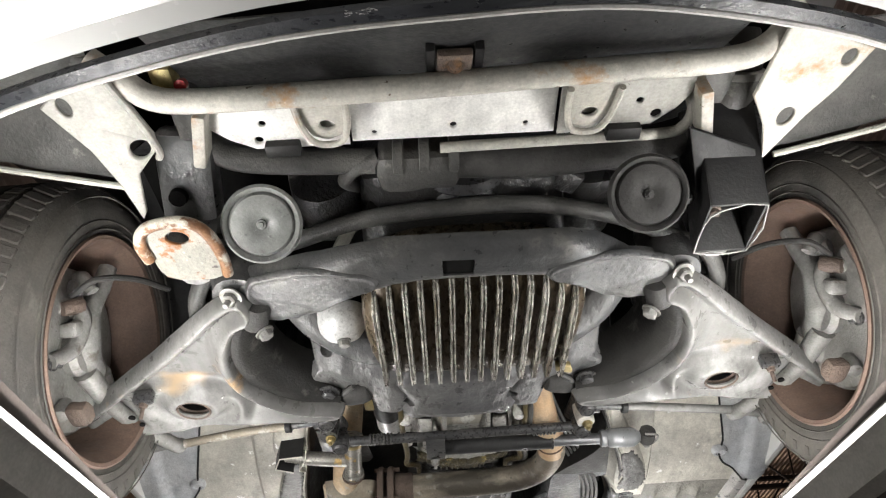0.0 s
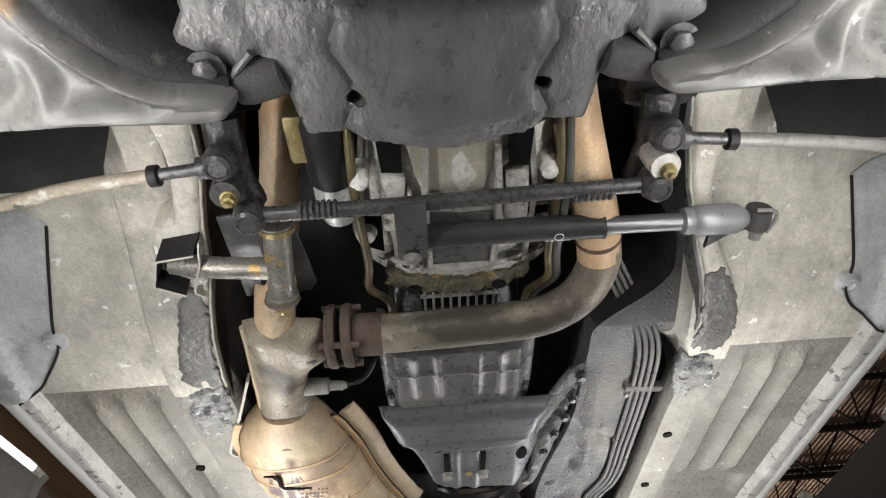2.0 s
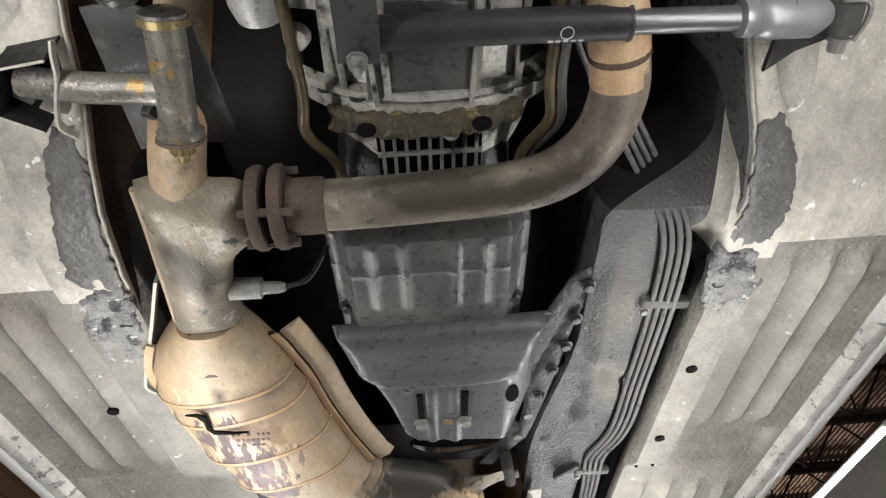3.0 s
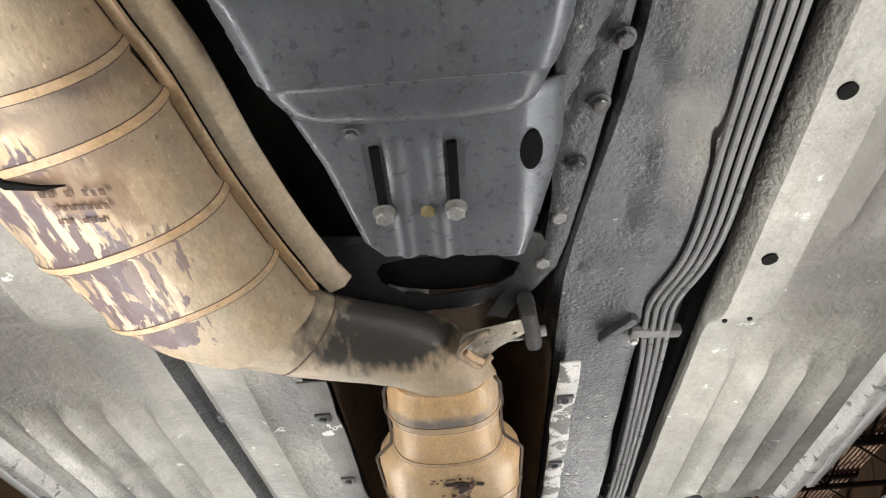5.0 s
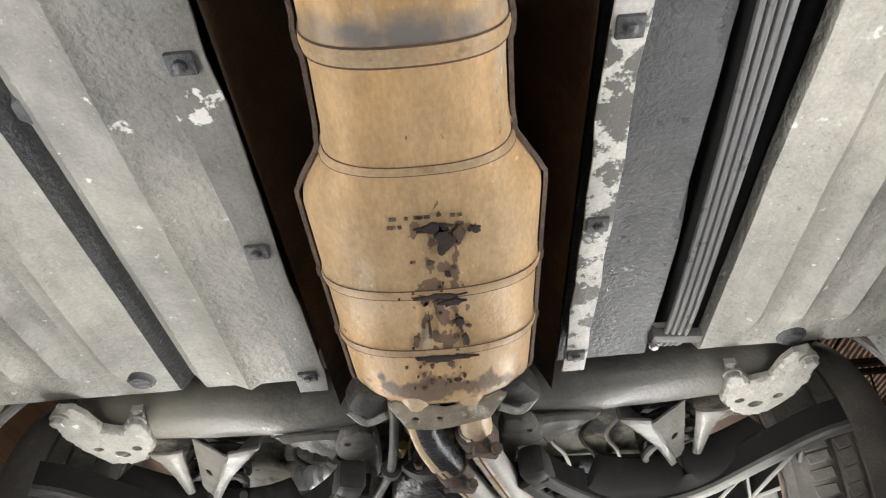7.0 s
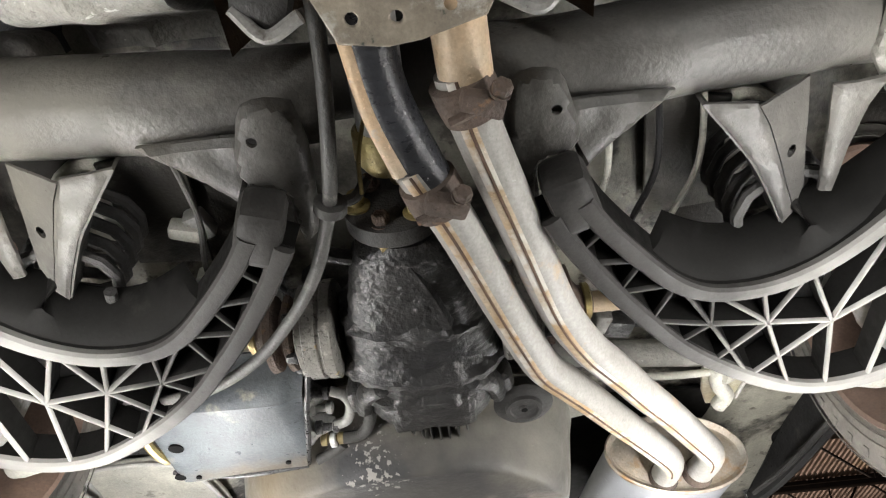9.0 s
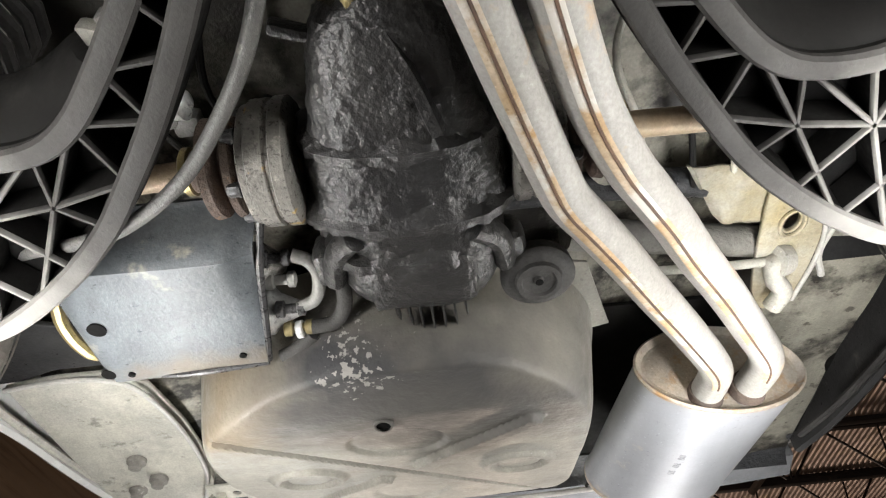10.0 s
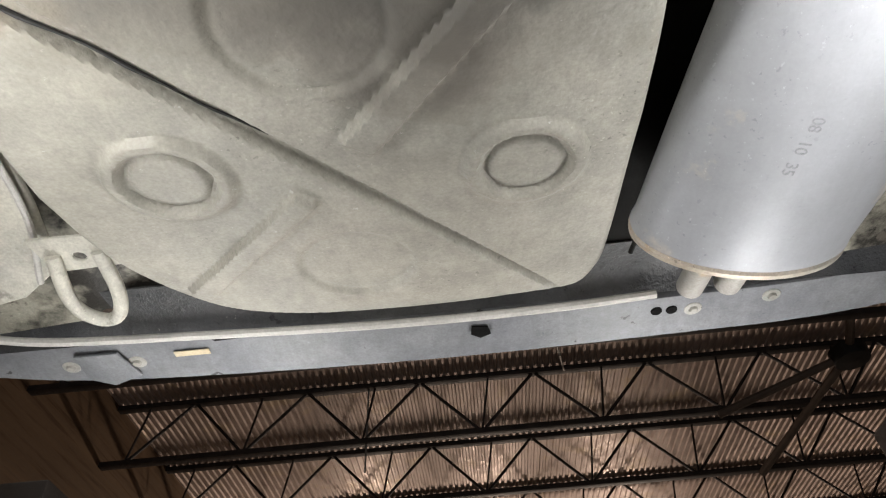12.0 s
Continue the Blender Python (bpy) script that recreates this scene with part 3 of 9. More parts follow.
M["pale_ink"] = surface("pale_marking", (0.55, 0.56, 0.58), (0.5, 0.5, 0.52), 0.5, scale=60, bump=0, speck=0.0, streak=0.0, grime=0.2, grain=0.2)
glow = bpy.data.materials.new("lamp_tube_glow")
glow.use_nodes = True
gp = glow.node_tree.nodes["Principled BSDF"]
gp.inputs["Base Color"].default_value = (0.9, 0.9, 0.88, 1)
gp.inputs["Emission Color"].default_value = (1, 0.975, 0.93, 1)
gp.inputs["Emission Strength"].default_value = 3.0
M["glow"] = glow

# ---- mesh helpers ----


def ease(a, b, v):
    t = min(1.0, max(0.0, (v - a) / (b - a)))
    return t * t * (3 - 2 * t)


def bell(v, c, w):
    return math.exp(-((v - c) / w) ** 2)


def smooth_path(pts, n=6):
    P = [Vector(p) for p in pts]
    if len(P) < 3:
        return P
    out = []
    for i in range(len(P) - 1):
        p0 = P[i - 1] if i else P[0] * 2 - P[1]
        p1, p2 = P[i], P[i + 1]
        p3 = P[i + 2] if i + 2 < len(P) else P[-1] * 2 - P[-2]
        for k in range(n):
            t = k / n
            out.append(0.5 * (2 * p1 + (p2 - p0) * t + (2 * p0 - 5 * p1 + 4 * p2 - p3) * t * t + (3 * p1 - p0 - 3 * p2 + p3) * t ** 3))
    out.append(P[-1])
    return out


def skin(rings, cap=True, closed=False):
    bm = bmesh.new()
    vs = [[bm.verts.new(p) for p in r] for r in rings]
    n = len(rings[0])
    last = len(vs) if closed else len(vs) - 1
    for i in range(last):
        a, b = vs[i], vs[(i + 1) % len(vs)]
        for k in range(n):
            bm.faces.new((a[k], a[(k + 1) % n], b[(k + 1) % n], b[k]))
    if cap and not closed:
        bm.faces.new(vs[0])
        bm.faces.new(vs[-1][::-1])
    bmesh.ops.recalc_face_normals(bm, faces=bm.faces)
    return bm


def sweep(pts, profile, up=(0, 0, 1), cap=True, scale=None):
    """profile: (side, up) pairs carried along pts."""
    rings = []
    upv = Vector(up)
    for i, p in enumerate(pts):
        d = (pts[min(i + 1, len(pts) - 1)] - pts[max(i - 1, 0)]).normalized()
        side = d.cross(upv)
        if side.length < 1e-4:
            side = d.cross(Vector((1, 0, 0)))
        side.normalize()
        u = side.cross(d)
        k = scale(i / max(1, len(pts) - 1)) if scale else 1
        rings.append([p + side * a * k + u * b * k for a, b in profile])
    return skin(rings, cap)


def round_profile(rx, ry=None, n=14, power=1.0):
    ry = ry or rx
    out = []
    for k in range(n):
        a = 2 * math.pi * k / n
        c, s = math.cos(a), math.sin(a)
        out.append((rx * math.copysign(abs(c) ** power, c), ry * math.copysign(abs(s) ** power, s)))
    return out


def tube(pts, r, n=14, sub=6, radii=None):
    path = smooth_path(pts, sub)
    scale = None
    if radii:
        def scale(t):
            v = t * (len(radii) - 1)
            i = min(int(v), len(radii) - 2)
            return radii[i] + (radii[i + 1] - radii[i]) * (v - i)
    return sweep(path, round_profile(r, n=n), scale=scale)


def lathe(profile, loc=(0, 0, 0), axis=(0, 0, 1), n=32, cap=True):
    """profile: (radius, height) pairs turned about axis."""
    q = Vector((0, 0, 1)).rotation_difference(Vector(axis)).to_matrix()
    rings = []
    for r, h in profile:
        rings.append([Vector(loc) + q @ Vector((max(r, 1e-4) * math.cos(2 * math.pi * k / n), max(r, 1e-4) * math.sin(2 * math.pi * k / n), h)) for k in range(n)])
    return skin(rings, cap)


def block(c, size, bev=0.004, m=None, seg=2):
    bm = bmesh.new()
    bmesh.ops.create_cube(bm, size=1)
    bmesh.ops.scale(bm, vec=size, verts=bm.verts)
    if bev:
        bmesh.ops.bevel(bm, geom=bm.edges[:], offset=bev, segments=seg, affect='EDGES', profile=0.5)
    if m:
        bm.transform(m)
    bmesh.ops.translate(bm, vec=c, verts=bm.verts)
    return bm


def plate(outer, holes, z, thick, bev=0.003, sub=0, f=None):
    """A flat outline in x, y with holes, thick upwards from z; f(x, y) adds to the height."""
    cu = bpy.data.curves.new("outline", 'CURVE')
    cu.dimensions, cu.fill_mode = '2D', 'BOTH'
    cu.extrude, cu.bevel_depth, cu.bevel_resolution = max(1e-4, thick / 2 - bev), bev, 2
    cu.offset = -bev
    for loop in [outer] + list(holes):
        if sub:
            q = [Vector((a, b, 0)) for a, b in loop]
            q = smooth_path([*q, q[0]], sub)[:-1]
            loop = [(v.x, v.y) for v in q]
        sp = cu.splines.new('POLY')
        sp.points.add(len(loop) - 1)
        for pt, (a, b) in zip(sp.points, loop):
            pt.co = (a, b, 0, 1)
        sp.use_cyclic_u = True
    ob = bpy.data.objects.new("outline", cu)
    me = ob.to_mesh()
    bm = bmesh.new()
    bm.from_mesh(me)
    ob.to_mesh_clear()
    bpy.data.objects.remove(ob)
    bpy.data.curves.remove(cu)
    bmesh.ops.remove_doubles(bm, verts=bm.verts, dist=1e-5)
    for v in bm.verts:
        v.co.z += z + thick / 2
        if f:
            v.co.z += f(v.co.x, v.co.y)
    return bm


def resample(loop, step):
    out = []
    n = len(loop)
    for i in range(n):
        a, b = Vector(loop[i]), Vector(loop[(i + 1) % n])
        k = max(1, round((b - a).length / step))
        out += [a + (b - a) * q / k for q in range(k)]
    return [(v.x, v.y) for v in out]


def inside(P, loop):
    x, y = P[:, 0], P[:, 1]
    r = np.zeros(len(P), bool)
    n = len(loop)
    for i in range(n):
        (x1, y1), (x2, y2) = loop[i], loop[(i + 1) % n]
        if y1 == y2:
            continue
        c = ((y1 > y) != (y2 > y)) & (x < (x2 - x1) * (y - y1) / (y2 - y1) + x1)
        r ^= c
    return r


def edge_distance(P, loops):
    d = np.full(len(P), 9.0)
    for loop in loops:
        n = len(loop)
        for i in range(n):
            a, b = np.array(loop[i]), np.array(loop[(i + 1) % n])
            ab = b - a
            t = np.clip(((P - a) @ ab) / max(1e-12, ab @ ab), 0, 1)
            d = np.minimum(d, np.hypot(*(P - a - t[:, None] * ab).T))
    return d


def pressed(outer, holes, z, step, f=None, thick=0.004, roll=0.0, sub=0, skirt=0.0):
    """Pressed sheet: an outline with holes on a fine mesh, f(x, y, d) adds to the height,
    d is the distance to the edge; roll turns the edges up over that width, by skirt."""
    loops = []
    for loop in [outer] + list(holes):
        if sub:
            q = [Vector((a, b, 0)) for a, b in loop]
            q = smooth_path([*q, q[0]], sub)[:-1]
            loop = [(v.x, v.y) for v in q]
        loops.append(resample(loop, step))
    o = np.array(loops[0])
    gx = np.arange(o[:, 0].min(), o[:, 0].max(), step)
    gy = np.arange(o[:, 1].min(), o[:, 1].max(), step)
    G = np.array([(a + (step / 2 if k % 2 else 0), b) for k, b in enumerate(gy) for a in gx])
    keep = inside(G, loops[0])
    for h in loops[1:]:
        keep &= ~inside(G, h)
    G = G[keep]
    G = G[edge_distance(G, loops) > step * 0.5]
    verts = [Vector(p) for lp in loops for p in lp] + [Vector(p) for p in G]
    edges, k = [], 0
    for lp in loops:
        edges += [(k + i, k + (i + 1) % len(lp)) for i in range(len(lp))]
        k += len(lp)
    vo, eo, fo, *rest = delaunay_2d_cdt(verts, edges, [], 0, 1e-7)
    V = np.array([(v.x, v.y) for v in vo])
    C = np.array([V[list(t)].mean(0) for t in fo])
    ok = inside(C, loops[0])
    for h in loops[1:]:
        ok &= ~inside(C, h)
    d1 = edge_distance(V, loops[:1])
    H = np.full(len(V), float(z))
    if f:
        H += np.array([f(x, y, e) for (x, y), e in zip(V, d1)])
    if roll:
        u = np.clip(1 - d1 / roll, 0, 1)
        H += skirt * (1 - np.sqrt(np.maximum(0, 1 - u * u)))
    bm = bmesh.new()
    a = [bm.verts.new((x, y, h)) for (x, y), h in zip(V, H)]
    b = [bm.verts.new((x, y, h + thick)) for (x, y), h in zip(V, H)]
    for t, good in zip(fo, ok):
        if good:
            i, j, l = t
            if (V[j][0] - V[i][0]) * (V[l][1] - V[i][1]) - (V[j][1] - V[i][1]) * (V[l][0] - V[i][0]) > 0:
                i, j = j, i
            bm.faces.new((a[i], a[j], a[l]))
            bm.faces.new((b[j], b[i], b[l]))
    top = {v: w for v, w in zip(a, b)}
    for e in [e for e in bm.edges if e.is_boundary and e.verts[0] in top and e.verts[1] in top]:
        u, v = e.verts
        q = e.link_loops[0]
        if q.vert == u:
            u, v = v, u
        bm.faces.new((u, v, top[v], top[u]))
    bmesh.ops.delete(bm, geom=[v for v in bm.verts if not v.link_faces], context='VERTS')
    return bm


def circle(x, y, rx, ry=None, n=24):
    ry = ry or rx
    return [(x + rx * math.cos(2 * math.pi * k / n), y + ry * math.sin(2 * math.pi * k / n)) for k in range(n)]


def field(xs, ys, f, thick=0.004):
    """A sheet over a grid with height f(x, y), and a back face above it."""
    bm = bmesh.new()
    a = [[bm.verts.new((x, y, f(x, y))) for x in xs] for y in ys]
    b = [[bm.verts.new((v.co.x, v.co.y, v.co.z + thick)) for v in row] for row in a]
    for i in range(len(ys) - 1):
        for k in range(len(xs) - 1):
            bm.faces.new((a[i][k], a[i + 1][k], a[i + 1][k + 1], a[i][k + 1]))
            bm.faces.new((b[i][k], b[i][k + 1], b[i + 1][k + 1], b[i + 1][k]))
    for i in range(len(ys) - 1):
        bm.faces.new((a[i][0], b[i][0], b[i + 1][0], a[i + 1][0]))
        bm.faces.new((a[i][-1], a[i + 1][-1], b[i + 1][-1], b[i][-1]))
    for k in range(len(xs) - 1):
        bm.faces.new((a[0][k], a[0][k + 1], b[0][k + 1], b[0][k]))
        bm.faces.new((a[-1][k], b[-1][k], b[-1][k + 1], a[-1][k + 1]))
    return bm


def span(a, b, step):
    n = max(2, round((b - a) / step) + 1)
    return [a + (b - a) * i / (n - 1) for i in range(n)]


def hexbolt(loc, axis=(0, 0, -1), r=0.009, h=0.008, washer=1.5, shank=0.0):
    prof = [(r * washer, 0), (r * washer, h * 0.25), (r * 1.02, h * 0.25), (r, h * 0.9), (r * 0.85, h)]
    bm = lathe(prof, loc, axis, 6 if not washer else 18)
    if shank:
        join(bm, lathe([(r * 0.5, h), (r * 0.5, h + shank), (r * 0.4, h + shank + 0.002)], loc, axis, 10))
    hexa = lathe([(r * 1.12, h * 0.25), (r * 1.12, h), (r * 0.9, h * 1.15)], loc, axis, 6)
    return join(bm, hexa)


def join(a, *rest):
    for b in rest:
        me = bpy.data.meshes.new("tmp")
        b.to_mesh(me)
        a.from_mesh(me)
        bpy.data.meshes.remove(me)
        b.free()
    return a


def flip_x(bm, s):
    if s < 0:
        for v in bm.verts:
            v.co.x *= -1
        bmesh.ops.reverse_faces(bm, faces=bm.faces)
    return bm


def crust(bm, amp, sc, seed=0.0, amp2=0.0, sc2=60):
    bm.normal_update()
    off = Vector((seed, seed * 1.7, -seed))
    mv = [(v, v.normal * (amp * noise.noise(v.co * sc + off) + amp2 * noise.noise(v.co * sc2 + off))) for v in bm.verts]
    for v, d in mv:
        v.co += d
    return bm


def divide(bm, cuts=1):
    bmesh.ops.subdivide_edges(bm, edges=bm.edges[:], cuts=cuts, use_grid_fill=True)
    return bm


def part(name, bm, material, parent=None, label="", angle=38, category="", kind=""):
    me = bpy.data.meshes.new(name)
    bm.to_mesh(me)
    bm.free()
    me.shade_smooth()
    me.set_sharp_from_angle(angle=radians(angle))
    me.materials.append(M[material])
    ob = new(name, me)
    if parent is not None:
        ob.parent = parent
        if parent.type == 'EMPTY':
            ob.matrix_parent_inverse = Matrix.Translation(-parent.location)
    if label or category or kind:
        tagged(ob, label, category, "", kind)
    return ob


def letters(name, text, m, size, material, parent, label=""):
    cu = bpy.data.curves.new("text", 'FONT')
    cu.body, cu.size, cu.align_x, cu.align_y, cu.extrude = text, size, 'CENTER', 'CENTER', 0.0003
    ob = bpy.data.objects.new("text", cu)
    bm = bmesh.new()
    me = ob.to_mesh()
    bm.from_mesh(me)
    ob.to_mesh_clear()
    bpy.data.objects.remove(ob)
    bm.transform(m)
    return part(name, bm, material, parent, label)

# ---- the hall ----
floor = part("floor", block((1.5, 8.0, -0.10), (13.0, 26.0, 0.2), 0), "concrete", None, "worn grey concrete workshop floor", kind="structure")
XL, XR, YF, YB, ZD = -4.8, 8.0, -5.0, 21.0, 6.5
part("wall_west", block((XL - 0.1, 8.0, 3.25), (0.2, 26.0, 6.5), 0), "wood", None, "brown boarded side wall of the hall", kind="structure")
part("wall_east", block((XR + 0.1, 8.0, 3.25), (0.2, 26.0, 6.5), 0), "plain_wall", None, "brown-grey side wall of the hall", kind="structure")
part("wall_north", block((1.6, YB + 0.1, 3.25), (12.8, 0.2, 6.5), 0), "plain_wall", None, "brown-grey end wall of the hall", kind="structure")
# unseen front wall with an assumed bay door opening
fw = block((-3.8, YF - 0.1, 3.25), (2.0, 0.2, 6.5), 0)
join(fw, block((5.4, YF - 0.1, 3.25), (5.2, 0.2, 6.5), 0), block((0.0, YF - 0.1, 5.4), (5.6, 0.2, 2.2), 0))
part("wall_south", fw, "plain_wall", None, "unseen brown-grey front wall with an assumed bay door opening", kind="structure")
# ribbed roof deck
prof = []
x = XL
while x < XR:
    prof += [(x, 0.0), (x + 0.035, 0.0), (x + 0.05, 0.022), (x + 0.085, 0.022)]
    x += 0.10
bm = bmesh.new()
va = [bm.verts.new((a, YF, ZD + b)) for a, b in prof]
vb = [bm.verts.new((a, YB, ZD + b)) for a, b in prof]
vc = [bm.verts.new((a, YF, ZD + 0.12)) for a, b in (prof[0], prof[-1])]
vd = [bm.verts.new((a, YB, ZD + 0.12)) for a, b in (prof[0], prof[-1])]
for i in range(len(prof) - 1):
    bm.faces.new((va[i], vb[i], vb[i + 1], va[i + 1]))
bm.faces.new((vc[0], vc[1], vd[1], vd[0]))
part("ceiling", bm, "deck", None, "ribbed galvanised metal roof deck", kind="structure", angle=20)


def roof_joist(y):
    """An open-web joist: two angle chords, round web bars and top seats."""
    root = tagged(new("roof_joist"), "dark steel open-web joist under the roof deck", "joist", "roof joists")
    root.location = (0, y, ZD - 0.02)
    zt, zb = ZD - 0.05, ZD - 0.88
    L = (XR - XL)
    xc = (XR + XL) / 2
    for nm, z in (("top_chord", zt), ("bottom_chord", zb)):
        part(nm, block((xc, y, z), (L, 0.11, 0.07), 0.006), "joist", root)
    step = 1.55
    k = 0
    xx = XL + 0.3
    while xx < XR - 0.9:
        a, b, c = Vector((xx, y, zb)), Vector((xx + step / 2, y, zt)), Vector((xx + step, y, zb))
        part("web_bar", tube([a, b], 0.022, 6), "joist", root)
        part("web_bar", tube([b, c], 0.022, 6), "joist", root)
        part("web_post", tube([(xx, y, zb), (xx + 0.16, y, zt)], 0.016, 6), "joist", root)
        xx += step
    return root


for k in range(6):
    roof_joist(10.25 + 1.75 * k)
for k in range(4):
    roof_joist(1.5 + 2.6 * k - 4.5)

# sprinkler pipe, hanging cables and a diagonal brace under the roof
cab = tagged(part("hanging_cable", tube([(-1.35, 12.0, 5.2), (-1.33, 12.0, 6.45)], 0.012, 8), "steel"), "thin pale cable hanging from the roof joists", "cable")
cab = tagged(part("hanging_cable", tube([(0.9, 9.6, 5.3), (1.35, 12.0, 6.43)], 0.014, 8), "steel"), "thin pale cable slung between the joists", "cable")
hd = new("ceiling_heater")
hd.location = (4.6, 11.2, 5.6)
tagged(hd, "dark round ceiling unit with three pale arms", "ceiling unit")
part("housing", lathe([(0.02, -0.12), (0.20, -0.10), (0.22, 0.06), (0.05, 0.12)], (4.6, 11.2, 5.75), (0, 0, 1), 24), "black", hd)
for q in ((3.1, 11.9, 5.5), (3.9, 13.2, 5.3), (4.2, 9.6, 6.0)):
    part("arm", tube([(4.6, 11.2, 5.75), q], 0.05, 8), "plain_wall", hd)

# housings for the added, unseen high-bay lamps
for x, y in ADDED_BAYS:
    hb_ = tagged(new("added_bay_lamp"), "added unseen high-bay lamp, grey, hanging from the roof joists", "lamp", "high-bay lamps")
    hb_.location = (x, y, 5.4)
    part("housing", block((x, y, 5.40), (1.0, 0.6, 0.10), 0.02), "fixture", hb_)
    for dx in (-0.4, 0.4):
        part("rod", tube([(x + dx, y, 5.44), (x + dx, y, 6.5)], 0.012, 8), "steel", hb_)

# housings for the added, unseen uplights
for x in ADDED_UPLIGHTS:
    wl_ = tagged(new("added_uplight_lamp"), "added unseen warm lamp on the end wall shining upward", "lamp", "wall lamps")
    wl_.location = (x, 20.85, 3.55)
    part("housing", block((x, 20.87, 3.55), (0.55, 0.22, 0.28), 0.02), "runway", wl_)

# ---- the lift ----
lift = tagged(new("car_lift"), "four-post car lift with two dark steel runways", "car lift")
lift.location = (0, 2.6, 0)
for s in (-1, 1):
    rw = block((s * 0.83, 3.05, 1.486), (0.60, 6.9, 0.14), 0.006)
    join(rw, block((s * 0.533, 3.05, 1.462), (0.012, 6.9, 0.19), 0.002), block((s * 1.13, 3.05, 1.50), (0.012, 6.9, 0.22), 0.002))
    part("runway", rw, "runway", lift, "dark steel runway under the wheels")
    for y in (-0.25, 6.35):
        part("post", block((s * 1.38, y, 1.15), (0.16, 0.2, 2.3), 0.01), "runway", lift)
for y in (-0.25, 6.35):
    part("cross_beam", block((0, y, 1.34), (2.76, 0.16, 0.14), 0.01), "runway", lift)


def lift_lamp(s, y0, y1):
    """A batten lamp on the runway edge: housing, end caps, clips and tube."""
    yc, L = (y0 + y1) / 2, y1 - y0
    root = tagged(new("lift_lamp"), "white batten lamp with a lit tube on the runway edge", "lamp", "lift lamps")
    root.location = (s * 0.50, yc, 1.5)
    house = [(-0.012, 0.004), (-0.006, -0.004), (-0.002, -0.040), (0.016, -0.052), (0.016, 0.022), (0.004, 0.026)]

    def at(a, b, y):
        lx, lz = lamp_line(y)
        return Vector((s * (lx + a), y, lz + b))
    for nm, ya, yb, g in (("housing", y0, y1, 0.0), ("end_cap", y0 - 0.012, y0, 0.004), ("end_cap", y1, y1 + 0.012, 0.004)):
        ring = [[at(a + math.copysign(g, a), b + math.copysign(g, b + 0.01), y) for a, b in house] for y in (ya, yb)]
        part(nm, skin(ring), "fixture", root)
    part("tube", tube([at(-0.010, 0.010, y0 + 0.015), at(-0.010, 0.010, y1 - 0.015)], 0.0042, 12), "glow", root, "glowing white lamp tube")
    for y in (y0 + 0.14, y1 - 0.14):
        part("clip", block(at(0.012, -0.054, y), (0.02, 0.03, 0.012), 0.002), "steel", root)


# the two rear pairs are added helpers, built like the front ones
for s in (-1, 1):
    for y0, y1, watts in FIXTURES:
        lift_lamp(s, y0, y1)

# ---- the car ----
car = tagged(new("car"), "white car seen from below on the lift, dusty and worn underside", "car")
car.location = (0, 2.65, 1.56)

# body shell above the underside
bs = block((0, 2.9, 2.42), (1.66, 4.6, 0.06), 0.02)
join(bs, block((-0.872, 2.62, 2.12), (0.02, 1.85, 0.46), 0.004), block((0.872, 2.62, 2.12), (0.02, 1.85, 0.46), 0.004))
part("body", bs, "car_paint", car, "white painted body shell")


# underside heights
def tun_r(y):
    return 0.40 - 0.145 * ease(1.86, 2.0, y) - 0.055 * ease(2.25, 2.72, y)


def tun_l(y):
    return 0.40 + 0.02 * ease(1.8, 2.1, y) - 0.215 * ease(2.52, 2.82, y)


def channel_edge(y):
    """Inner edge of the pipe channel beside the right rail."""
    return 0.392 - 0.045 * ease(2.62, 2.86, y) + 0.012 * ease(3.0, 3.4, y)


def under(x, y):
    s = abs(x)
    z = 1.900
    # rails
    out = 0.53 if x > 0 else 0.535
    inn = 0.458 if x > 0 and y > 2.06 else 0.44
    rail_on = 1 - (ease(2.74, 2.86, y) if x > 0 else ease(2.62, 2.74, y))
    z -= 0.030 * (ease(inn - 0.012, inn, s) - ease(out, out + 0.016, s)) * rail_on
    # floor ridges
    if s > 0.54:
        on = ease(2.06, 2.14, y) * (1 - ease(2.58, 2.66, y))
        for c in (0.585, 0.655, 0.715):
            z -= 0.017 * bell(s, c, 0.013) * on
        z += 0.014 * ease(2.68, 2.71, y) * (1 - ease(2.80, 2.84, y)) * (1 - ease(0.76, 0.79, s))
    if y > 2.85:
        for c, ya in ((0.517, 2.935), (0.588, 2.94), (0.664, 2.96), (0.740, 2.98)) if x > 0 else ((0.490, 2.935), (0.573, 2.93), (0.650, 2.93), (0.728, 2.95)):
            z -= 0.017 * bell(s, c + (0.02 * (y - 3.0) if x < 0 else 0.0), 0.013) * ease(ya - 0.03, ya + 0.03, y) * (1 - ease(3.50, 3.57, y))
    # channel beside the rail
    if x > 0:
        ci = channel_edge(y)
        z += 0.060 * (ease(ci, ci + 0.012, s) - ease(0.438, 0.452, s)) * ease(1.98, 2.1, y)
        # pressed creases in the sheet beside the channel
        if s < ci:
            z += 0.010 * bell(y - 2.36 - 1.1 * (x - 0.30), 0, 0.022) * ease(0.25, 0.30, s)
            z -= 0.008 * bell(x - 0.318 - 0.05 * (y - 2.4), 0, 0.022) * ease(2.05, 2.15, y) * (1 - ease(2.55, 2.65, y))
            z += 0.012 * bell(math.hypot(x - 0.285, (y - 2.55) * 0.6), 0, 0.022)
            z -= 0.010 * bell(math.hypot(x - 0.315, y - 2.78), 0, 0.028)
    else:
        z += 0.030 * (ease(0.390, 0.400, s) - ease(0.410, 0.424, s)) * ease(2.74, 2.82, y)
        z -= 0.013 * bell(s, 0.31, 0.012) * ease(2.8, 2.9, y)
